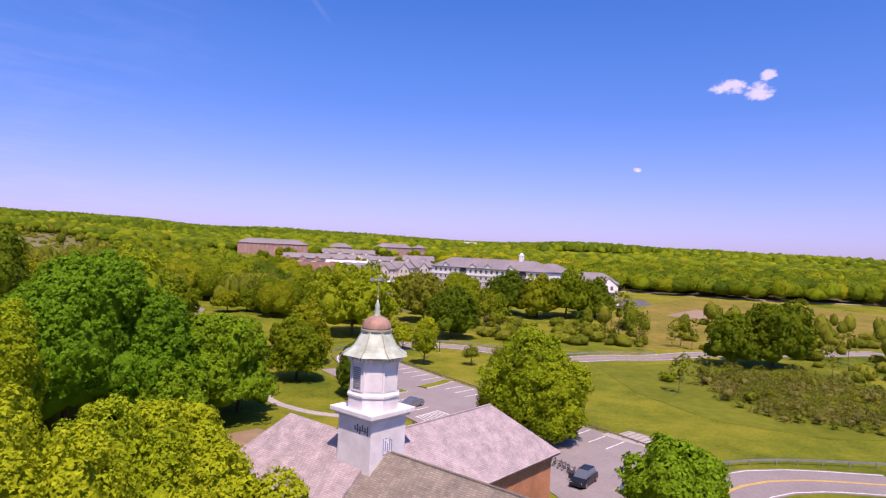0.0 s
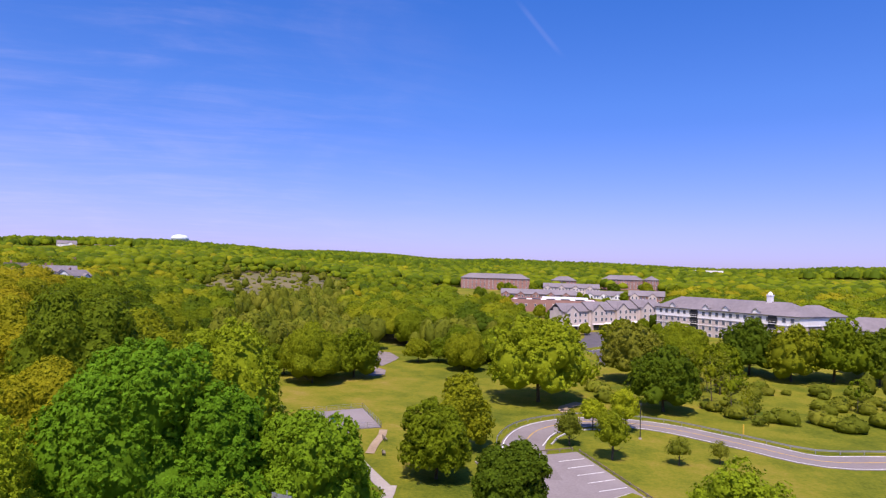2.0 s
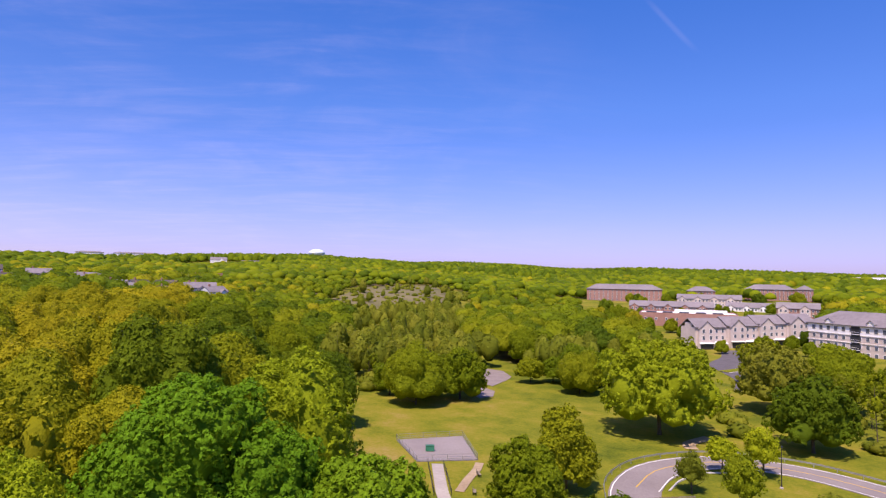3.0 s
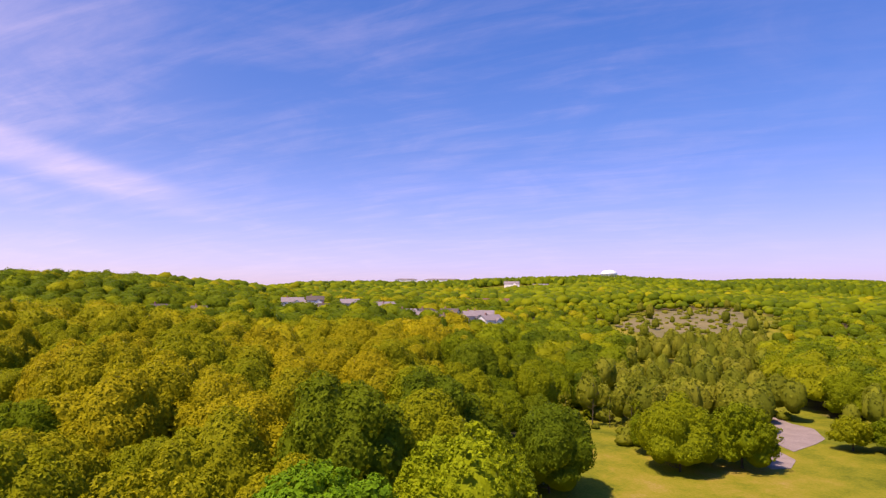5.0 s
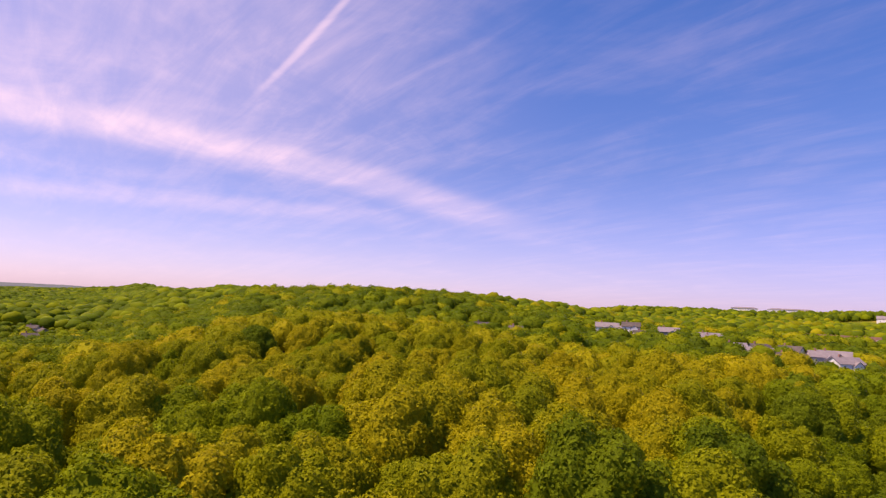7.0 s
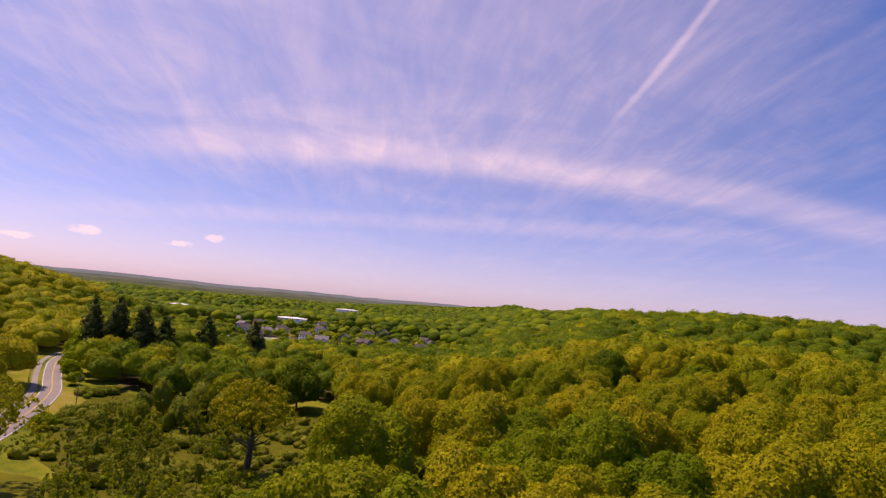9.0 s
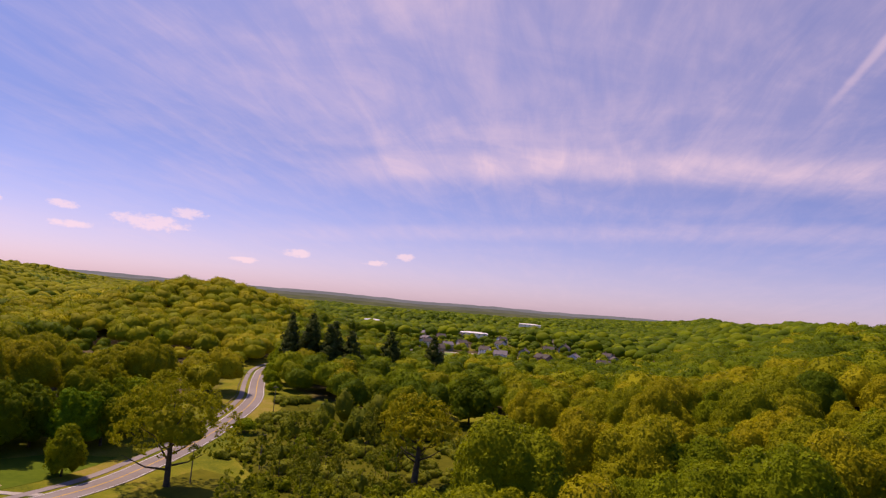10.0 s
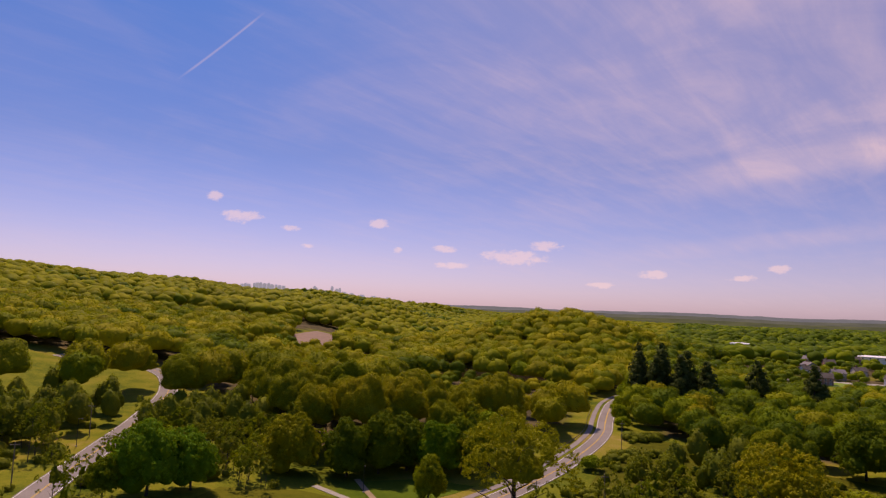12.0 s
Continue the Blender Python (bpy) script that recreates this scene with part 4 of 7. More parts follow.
for i, (x, y, t_, s_, m_) in enumerate([(-57, -121, 17, 7, LEAF_BRIGHT), (-65, -124, 19, 7.5, LEAF_GREEN), (-76, -134, 17, 7, LEAF_FRESH), (-86, -142, 16, 6.5, LEAF_OAK), (-72, -146, 20, 8, LEAF_OAK)]):
    one("maple_tree", "dense leafy tree at the wood's edge by the lawn", m_, x, y, t_, s_, 1, 170 + i, 330, 6, .7, .8)
one("oak_tree", "broad olive oak beside the path", LEAF_OAK, -13, -113, 17, 8, 1, 123, 360, 6, .7, .8)
one("beech_tree", "deep red copper beech among green trees", LEAF_RED, -262, -118, 15, 6, 2, 76, 200, 6, .9, 1.0)
one("maple_tree", "round dark tree over the dirt track", LEAF_DARK, -189, -104, 19, 9.5, 1, 77, 330, 6, .8, 1.0)
one("maple_tree", "full bright green tree beside the old slab", LEAF_GREEN, -80.5, 187, 14.5, 7.4, 1, 140, 420, 9, .55, .75)
one("young_tree", "shrubby olive tree at the wood's edge", LEAF_FRESH, -91, 183.5, 10, 5, .5, 141, 260, 9, .5, .7)
one("young_tree", "shrubby green tree at the wood's edge", LEAF_GREEN, -98, 178, 9, 4.6, .5, 142, 240, 9, .5, .7)
for i, (x, y, t_, s_) in enumerate([(-77.5, 226, 8.5, 4.5), (-72, 231.5, 8, 4.8)]):
    one("bush", "big rounded bush beyond the old slab", LEAF_GREEN, x, y, t_, s_, .3, 143 + i, 220, 9, .5, .7)
for i, (x, y, t_, s_) in enumerate([(-148, -190, 7.5, 3.6), (-154, -202, 9, 4.2), (-171.5, -229, 13, 6.5), (-143.5, -178, 5, 2.8), (-109.8, -129, 4.5, 3.4)]):
    one("young_tree", "airy light green young tree on the road's verge", LEAF_FRESH, x, y, t_, s_, .3, 150 + i, 200, 8, .5, .7, limb_n=11)
CONE = lambda u: max(.10, 1 - u ** 1.3) * .95
for i, (x, y, t_) in enumerate([(-174, -224, 22), (-183, -219, 24), (-192, -214, 22), (-201, -209, 21), (-178, -232, 25), (-188, -228, 26), (-198, -221, 23), (-179, -217, 21), (-188, -210, 22), (-250, -240, 19), (-270, -222, 18)]):
    one("pine_tree", "tall shaggy dark pine in a row", LEAF_PINE, x, y, t_ * 1.12, 9.4, 2, 80 + i, 240, 6, 1.0, 1.1, lobes=22, shape=CONE, fine=0)


# ---- buildings round the park ----
def windows(root, x0, x1, z0, z1, cols, rows, y, wide=1.1, tall=1.5, frame_mat=None, side=-1):
    """A grid of windows on a wall that faces -y (side -1) or +y."""
    for j in range(rows):
        for i in range(cols):
            cx = x0 + (x1 - x0) * (i + .5) / cols
            cz = z0 + (z1 - z0) * (j + .5) / rows
            a_, b_ = sorted((y, y + side * .10))
            win = part("window", boxes("window", frame_mat or CREAM, (cx - wide / 2 - .12, a_, cz - tall / 2 - .12, cx + wide / 2 + .12, b_, cz + tall / 2 + .12)), root)
            c_, d_ = sorted((y + side * .06, y + side * .14))
            part("pane", boxes("pane", GLASS, (cx - wide / 2, c_, cz - tall / 2, cx + wide / 2, d_, cz + tall / 2)), win)


def hip(x0, y0, x1, y1, z, up, over=.6, gable=False):
    """Planes of a hip or gable roof over a rectangle, ridge along x."""
    x0, y0, x1, y1 = x0 - over, y0 - over, x1 + over, y1 + over
    m, d = (y0 + y1) / 2, 0 if gable else min((y1 - y0) / 2, (x1 - x0) / 2 - .1)
    a, b = (x0 + d, m, z + up), (x1 - d, m, z + up)
    out = [[(x0, y0, z), (x1, y0, z), b, a], [(x1, y1, z), (x0, y1, z), a, b]]
    if not gable:
        out += [[(x0, y1, z), (x0, y0, z), a], [(x1, y0, z), (x1, y1, z), b]]
    return out


def gable_dormer(root, cx, y, z, wide, high, deep, wall, roof):
    """A gabled front that stands out of a roof or wall facing -y."""
    bm = bmesh.new()
    v = [bm.verts.new(p) for p in ((cx - wide / 2, y, z), (cx + wide / 2, y, z), (cx + wide / 2, y, z + high), (cx, y, z + high + wide * .42), (cx - wide / 2, y, z + high),
                                   (cx - wide / 2, y + deep, z), (cx + wide / 2, y + deep, z), (cx + wide / 2, y + deep, z + high), (cx, y + deep, z + high + wide * .42), (cx - wide / 2, y + deep, z + high))]
    for q in ((0, 1, 2, 3, 4), (9, 8, 7, 6, 5), (0, 5, 6, 1), (1, 6, 7, 2), (4, 9, 5, 0)):
        bm.faces.new([v[i] for i in q])
    g = part("gable", done(bm, "gable", wall), root)
    o = .35
    part("gable_roof", slab_roof("gable_roof", roof, [
        [(cx - wide / 2 - o, y - o, z + high - o * .84), (cx, y - o, z + high + wide * .42), (cx, y + deep, z + high + wide * .42), (cx - wide / 2 - o, y + deep, z + high - o * .84)],
        [(cx + wide / 2 + o, y - o, z + high - o * .84), (cx, y - o, z + high + wide * .42), (cx, y + deep, z + high + wide * .42), (cx + wide / 2 + o, y + deep, z + high - o * .84)]], .12), g)


def apartments():
    root = thing("apartment_building", "four-storey apartments, white above tan brick, grey roof", "building", 27, 337, -38, 5.0)
    L = 35
    part("wall", boxes("wall", BEIGE, (-L, -8, -4, L, 8, 9.2)), root, "tan brick lower storeys")
    part("wall", boxes("wall", CREAM, (-L - .15, -8.15, 9.2, L + .15, 8.15, 13.0)), root, "white top storey")
    part("band", boxes("band", CREAM, (-L - .25, -8.3, 9.0, L + .25, 8.3, 9.35), (-L - .25, -8.28, 5.9, L + .25, 8.28, 6.1)), root)
    part("roof", slab_roof("roof", ROOF_FAR, hip(-L, -8, L, 8, 13.0, 5.2, .9), .4), root)
    for i in range(3):
        windows(root, -L + 1, L - 1, i * 3.1 + .2, i * 3.1 + 3.0, 20, 1, -8.0, 1.3, 1.6)
    windows(root, -L + 1, L - 1, 9.6, 12.8, 20, 1, -8.15, 1.3, 1.6, BEIGE)
    for cx in (-25, -7, 3, 17):
        gable_dormer(root, cx, -8.6, 13.2, 3.2, 1.0, 5, CREAM, ROOF_FAR)
    for cx in (-13.5, 24):
        st = part("balcony_stack", boxes("balcony_stack", DARK, (cx - 1.8, -8.35, .2, cx + 1.8, -8.1, 12.6)), root, "dark recessed balconies")
        for k in range(4):
            part("balcony_rail", boxes("balcony_rail", CREAM, (cx - 1.8, -8.75, k * 3.1 + .1, cx + 1.8, -8.36, k * 3.1 + .3), (cx - 1.8, -8.75, k * 3.1 + 1.05, cx + 1.8, -8.66, k * 3.1 + 1.15)), st)
    tw = part("roof_lantern", boxes("roof_lantern", CREAM, (17.0, -1.0, 16.4, 19.0, 1.0, 20.6), (16.8, -1.2, 20.6, 19.2, 1.2, 21.0), bevel=.1), root, "white square roof lantern")
    part("lantern_cap", lathe("lantern_cap", CREAM, [(1.15, 21.0), (1.0, 21.5), (.6, 22.0), (.08, 22.3)], 8), tw).location = (18, 0, 0)
    part("wing", boxes("wing", BEIGE, (L - 14, -2, -4, L, 26, 9.2)), root)
    part("wing", boxes("wing", CREAM, (L - 14.1, -2, 9.2, L + .1, 26.1, 12.8)), root)
    part("roof", slab_roof("roof", ROOF_FAR, [[(x_, y_, z_) for y_, x_, z_ in q] for q in hip(2, L - 14, 26, L, 12.8, 4.4, .8)], .4), root)
    TAKEN.append((27, 337, 44))


def white_wing():
    root = thing("apartment_building", "white gabled apartment wing above tan brick", "building", 74, 306, -14, 4.0)
    part("wall", boxes("wall", BEIGE, (-12, -7, -4, 12, 7, 6.2)), root, "tan brick lower storeys")
    part("wall", boxes("wall", CREAM, (-12.1, -7.1, 6.2, 12.1, 7.1, 10.4)), root)
    part("roof", slab_roof("roof", ROOF_FAR, hip(-12, -7, 12, 7, 10.4, 4.8, .8), .4), root)
    for cx in (-8, 8):
        gable_dormer(root, cx, -8.0, 6.2, 6.5, 4.2, 6, CREAM, ROOF_FAR)
        windows(root, cx - 2.4, cx + 2.4, 6.6, 9.8, 2, 1, -8.0, 1.1, 1.7, BEIGE)
    windows(root, -4, 4, 6.6, 9.8, 3, 1, -7.1, 1.1, 1.7, BEIGE)
    windows(root, -11, 11, 0, 6, 8, 2, -7.0, 1.1, 1.5)
    TAKEN.append((74, 306, 20))


def townhouses(x, y, yaw, units, label, unit=9.5, high=9.3, z=None, step=0.0, wall=None, gables=None, garage=True):
    """A row of houses, each with its own gabled roof and, in turn, a gabled front; the ground rises by a step from one to the next."""
    root = thing("townhouse_row", label, "building", x, y, yaw, z)
    wide = units * unit
    wall = wall or BEIGE
    for k in range(units):
        x0 = -wide / 2 + unit * k
        cx, s_, dy = x0 + unit / 2, step * k, -.5 * (k % 2)
        part("wall", boxes("wall", wall, (x0, -5.5 + dy, -7, x0 + unit, 5.5, high + s_)), root)
        part("roof", slab_roof("roof", ROOF_FAR, hip(x0 + .3, -5.5 + dy, x0 + unit - .3, 5.5, high + s_, 4.0, .7, True), .3), root)
        part("gable_end", boxes("gable_end", wall, (x0 + .02, -2.6, high + s_, x0 + unit - .02, 2.6, high + s_ + 1.9)), root)
        g = unit * .5
        gx = x0 + unit * .32
        gable_dormer(root, gx, -6.9 + dy, -3, g, high + 2.6 + s_, 7, gables or wall, ROOF_FAR)
        windows(root, gx - g / 2 + .3, gx + g / 2 - .3, high * .35 + s_, high * .98 + s_, 2, 2, -6.9 + dy, 1.2, 1.7)
        windows(root, gx + g / 2 + .2, x0 + unit - .3, high * .35 + s_, high * .98 + s_, 2, 2, -5.5 + dy, 1.1, 1.5)
        if garage:
            part("garage_door", boxes("garage_door", DARK, (gx - g * .4, -7.02 + dy, s_ - .6, gx + g * .4, -6.88 + dy, s_ + 2.1)), root, "dark garage opening")
            part("garage_door", boxes("garage_door", DARK, (gx + g * .6, -5.62 + dy, s_ - .6, x0 + unit - .6, -5.48 + dy, s_ + 2.1)), root, "dark garage opening")
            part("garage_roof", slab_roof("garage_roof", CREAM, [[(gx - g / 2, -7.9 + dy, s_ + 2.4), (x0 + unit - .4, -7.9 + dy, s_ + 2.4), (x0 + unit - .4, -5.5 + dy, s_ + 3.0), (gx - g / 2, -5.5 + dy, s_ + 3.0)]], .2), root, "white porch roof")
    TAKEN.append((x, y, wide / 2 + 5))


def brick_block(name, label, x, y, yaw, wide, deep, high, floors, cols, roof_up=3.6, mat=None, roof=None, z=None, win=1.2):
    root = thing(name, label, "building", x, y, yaw, z)
    part("wall", boxes("wall", mat or BRICK_FAR, (-wide / 2, -deep / 2, -8, wide / 2, deep / 2, high)), root)
    if roof_up:
        part("roof", slab_roof("roof", roof or ROOF_FAR, hip(-wide / 2, -deep / 2, wide / 2, deep / 2, high, roof_up, .8), .4), root)
    else:
        part("roof", boxes("roof", roof or CREAM, (-wide / 2 + .3, -deep / 2 + .3, high - .1, wide / 2 - .3, deep / 2 - .3, high + .15)), root, "flat white roof")
        part("parapet", boxes("parapet", mat or BRICK_FAR, (-wide / 2, -deep / 2 - .02, high, wide / 2, -deep / 2 + .3, high + .7), (-wide / 2, deep / 2 - .3, high, wide / 2, deep / 2, high + .7),
                              (-wide / 2, -deep / 2, high, -wide / 2 + .3, deep / 2, high + .7), (wide / 2 - .3, -deep / 2, high, wide / 2, deep / 2, high + .7)), root)
    windows(root, -wide / 2 + 1, wide / 2 - 1, .6, high - .4, cols, floors, -deep / 2, win, 1.5)
    TAKEN.append((x, y, wide / 2 + 6))
    return root


apartments()
white_wing()
townhouses(-31.5, 370, 46, 4, "stepped beige gabled townhouses with dark garages", 16.2, 9.6, 4.0, .75)
sch = brick_block("school", "long orange brick school with flat white roof", -79.5, 467, 12, 58, 32, 12, 2, 9, 0, z=2.0)
for k in range(5):
    part("rooflight", boxes("rooflight", DARK, (-25 + k * 10, -9, 12.1, -19 + k * 10, 2, 12.9)), sch, "dark roof light")
part("roof_plant", boxes("roof_plant", CREAM, (-8, 4, 12.1, 24, 12, 14.0), bevel=.1), sch, "long white roof housing")
townhouses(-107, 540, 13, 5, "red brick townhouses with grey gabled roofs", 12.2, 8.5, 7.0, 0, BRICK_FAR, None, False)
townhouses(-58, 590, 7, 3, "white gabled townhouses with lilac grey roofs", 11.5, 8.5, 6.5, 0, CREAM, CREAM, False)
townhouses(-95, 626, 10, 4, "long row of beige townhouses with grey roof", 13, 9, 11.0, 0, BEIGE, None, False)
townhouses(-21, 534, 4, 2, "brick and beige gabled townhouses", 13, 9, 8.5, 0, BRICK_FAR, BEIGE, False)
brick_block("apartment_building", "red brick apartments with grey hip roof", -183, 668, 17, 72, 18, 12.5, 4, 16, 5, z=14)
brick_block("apartment_building", "red brick wing with grey hip roof", -118, 712, 12, 26, 16, 11, 3, 6, 4.5, z=15)
brick_block("apartment_building", "red brick apartments on the rise", -62, 776, 5, 46, 18, 11.5, 4, 12, 5, z=17)
brick_block("apartment_building", "red brick end block with grey hip roof", -30, 768, 5, 15, 20, 12, 4, 4, 4.5, z=17)
brick_block("office_building", "pale low office block among far trees", 40, 1290, -1, 58, 20, 15, 3, 12, 0, mat=CREAM, z=32)
LANE = worn("dark_asphalt", (.085, .075, .085), (.14, .125, .135), 3, .9, .1)
tagged(new("road_lane", ribbon("road", [(-15, 250), (-17, 268), (-24, 284), (-31, 300), (-30, 320), (-34, 345)], (-5.5, 0, 5.5), 0.1, LANE, 3)), "dark asphalt lane to the townhouses", "road", kind="structure")
tagged(new("pavement_yard", patch("yard", [(72, 292), (84, 288), (108, 318), (112, 345), (98, 340), (82, 318)], .1, LANE)), "dark asphalt yard beside the apartments", "pavement", kind="structure")
tagged(new("road_far", ribbon("road", [(95, 409), (116, 407), (148, 404), (175, 393), (260, 372)], (-3, 0, 3), .25, CONCRETE, 6)), "pale road beyond the meadow", "road", kind="structure")


def house(x, y, yaw, wall, roof, wide, deep, high, z, label, cross=True):
    root = thing("house", label, "house", x, y, yaw, z, "houses of the neighbourhood")
    part("wall", boxes("wall", wall, (-wide / 2, -deep / 2, -9, wide / 2, deep / 2, high)), root)
    part("roof", slab_roof("roof", roof, hip(-wide / 2, -deep / 2, wide / 2, deep / 2, high, deep * .36, .5, True), .25), root)
    for sx in (-wide / 2, wide / 2):
        bm = bmesh.new()
        o = .02 if sx > 0 else -.02
        v = [bm.verts.new(p) for p in ((sx, -deep / 2, high), (sx, deep / 2, high), (sx, 0, high + deep * .33), (sx - o * 10, -deep / 2, high), (sx - o * 10, deep / 2, high), (sx - o * 10, 0, high + deep * .33))]
        for q in ((0, 1, 2), (5, 4, 3), (0, 3, 4, 1), (1, 4, 5, 2), (2, 5, 3, 0)):
            bm.faces.new([v[i] for i in q])
        part("gable_end", done(bm, "gable_end", wall), root)
    if cross:
        gable_dormer(root, wide * .18, -deep / 2 - 1.2, 0, wide * .36, high * .9, deep / 2, wall, roof)
    windows(root, -wide / 2 + .4, wide / 2 - .4, .4, high - .2, 3, 2, -deep / 2, .9, 1.3)
    ch = part("chimney", boxes("chimney", BRICK_FAR, (-wide * .28, -.4, high, -wide * .28 + .8, .4, high + deep * .36 + 1.2)), root)
    TAKEN.append((x, y, wide / 2 + 2.5))


HOMES = [(-337, 247, 62, 12, 21), (-321, 254, 60, 15, 20), (-329, 282, 57, 16, 22), (-425, 187, 74, 15, 30), (-433, 206, 72, 12, 31), (-413, 225, 69, 13, 29), (-404, 248, 66, 15, 27),
         (-345, 268, 40, 12, 23), (-352, 240, 80, 12, 22),
         (-444, 206, 60, 12, 28), (-412, 208, 83, 13, 26), (-415, 230, 106, 14, 26), (-388, 244, 79, 15, 26), (-350, 253, 102, 12, 22), (-318, 269, 75, 13, 22), (-304, 272, 98, 14, 20)]
HOMES += [(-404, 76, 95, 10, 29), (-396, 121, 60, 9, 28), (-412, 100, 105, 10, 29), (-398, 28, 130, 9, 28), (-388, -18, 120, 10, 25)]
walls_ = [(CREAM, "white"), (SLATE, "slate grey"), (BEIGE, "beige"), (CREAM, "white")]
for i, (x, y, yaw, wd, z) in enumerate(HOMES):
    m_, n_ = walls_[i % 4]
    rise = i >= 16                # the few on the wooded rise stand lower among the crowns
    house(x, y, yaw, m_, ROOF_TOWN if rise or i % 3 == 1 else ROOF_FAR, wd, 9, 6, max(z - 2, height(x, y) - 1) - 3 * rise, n_ + " gabled house with grey roof among trees")
rng = random.Random(9)
TOWN = [(-414, -402), (-452, -424), (-427, -364), (-412, -318), (-396, -284), (-447, -303), (-424, -262), (-498, -317), (-470, -265), (-455, -225), (-508, -249), (-361, -322), (-395, -349), (-478, -362), (-520, -400),
        (-540, -330), (-490, -200), (-535, -275), (-440, -190), (-575, -372), (-470, -470), (-520, -470), (-560, -240), (-390, -372)]
for i, (x, y) in enumerate(TOWN):
    m_, n_ = (walls_ + [(BRICK_FAR, "red brick")])[(i * 3 + 1) % 5]
    house(x, y, rng.uniform(0, 180), m_, ROOF_FAR if i % 4 == 0 else ROOF_TOWN, rng.uniform(8.5, 13), rng.uniform(7.5, 9.5), 5.2, height(x, y), n_ + " suburban house in the town below", i % 2 == 0)
tagged(new("ground_playing_field", patch("field", [(-352, -322), (-366, -296), (-392, -306), (-380, -334)], .4, worn("mown_grass", (.12, .20, .02), (.18, .26, .03), .4, .95, .1), 8)), "bright mown playing field in the town", "ground", kind="structure")
TAKEN += [(-370, -314, 26), (-352, -303, 16), (-340, -290, 14)]
tagged(new("road_town", ribbon("road", [(-345, -342), (-398, -326), (-432, -296), (-446, -262), (-490, -225)], (-5, 0, 5), .4, CONCRETE, 6)), "pale street through the town", "road", kind="structure")
TAKEN += [(-424, -298, 13), (-410, -290, 12), (-398, -312, 12)]
brick_block("shop", "long low shop building with pale roof", -597, 453, 57, 74, 22, 6, 1, 14, 0, z=29)
brick_block("warehouse", "long white-roofed warehouse in the town", -574, -499, 135, 34, 18, 3.6, 1, 5, 1.3, mat=CREAM, roof=CREAM, z=5)
brick_block("warehouse", "white-roofed warehouse beyond the knoll", -588, -747, 145, 24, 16, 4.5, 1, 4, 1.3, mat=CREAM, roof=CREAM, z=3)
brick_block("warehouse", "far white-roofed warehouse among trees", -1000, -775, 131, 44, 26, 4, 1, 5, 1.3, mat=CREAM, roof=CREAM, z=12)
brick_block("apartment_building", "far pale apartments on the hill", -1383, 855, 60, 90, 18, 16, 3, 16, 3, mat=CREAM, z=64)
brick_block("apartment_building", "far pale apartments on the hill", -1430, 775, 64, 56, 18, 16, 3, 10, 3, mat=CREAM, z=64)
house(-1004, 799, 54, CREAM, ROOF_FAR, 30, 16, 14, 48, "large white house on the far hill")
house(-968, 846, 51, SLATE, ROOF_FAR, 34, 16, 12, 45, "large grey house on the far hill")


def water_tower():
    root = thing("water_tower", "pale blue-white domed water tower on the ridge", "water tower", -1221, 1279, 0, 68)
    part("tank", lathe("tank", WATERTANK, [(2, 22), (14, 23.5), (21, 27), (22.5, 30), (21, 34), (15, 38.5), (7, 40.5), (.3, 41)], 24, smooth_faces=True), root)
    part("riser", lathe("riser", WATERTANK, [(3, -10), (3, 23)], 12), root)
    for k in range(8):
        q = math.pi / 4 * k
        me = lathe("leg", WATERTANK, [(.9, -10), (.9, 29)], 8)
        part("leg", me, root).location = (math.cos(q) * 20, math.sin(q) * 20, 0)
    TAKEN.append((-1221, 1279, 26))


WATERTANK = worn("tank_paint", (0.52, 0.62, 0.68), (0.70, 0.78, 0.82), 0.1, 0.5, 0.0)
water_tower()

# towers of a distant city
rng = random.Random(4)
CITY, cn, cb = material("hazy_towers", 0.9)
cb.inputs["Base Color"].default_value = (0.3, 0.32, 0.38, 1)
cb.inputs["Emission Color"].default_value = (0.36, 0.39, 0.52, 1)         # haze put in as a glow: a far backdrop, veiled by the air
cb.inputs["Emission Strength"].default_value = 0.8
for x, top, wd in [(640, 146, 22), (618, 152, 18), (598, 148, 26), (560, 156, 16), (540, 158, 20), (520, 160, 18), (496, 156, 22), (470, 158, 18), (448, 150, 24), (420, 150, 16), (398, 146, 22), (372, 144, 20),
                   (168, 150, 16), (160, 142, 22), (52, 152, 16), (20, 138, 18), (0, 144, 14), (-30, 118, 30), (-80, 112, 30), (-150, 104, 34), (-230, 98, 40), (-330, 92, 34)]:
    y, az_, hi = -4215, 0, top - 80
    t_ = thing("tower_block", "hazy grey tower of the distant city", "tower", x, y, az_ + rng.uniform(-30, 30), 80, "skyline of the distant city")
    part("shaft", boxes("shaft", CITY, (-wd / 2, -wd / 2, -60, wd / 2, wd / 2, hi - 6), bevel=.5), t_)
    part("crown_block", boxes("crown_block", CITY, (-wd / 3, -wd / 3, hi - 6, wd / 3, wd / 3, hi)), t_)

for x, y, r in ((-1004, 799, 75), (-968, 846, 75), (-1383, 855, 90), (-1430, 775, 90), (-597, 453, 45), (-574, -499, 40), (-588, -747, 40), (-1000, -775, 70), (-1221, 1279, 40)):
    far = math.hypot(x, y)
    TAKEN.append((x, y, r))
    TAKEN.append((x * (1 - r / far), y * (1 - r / far), r))


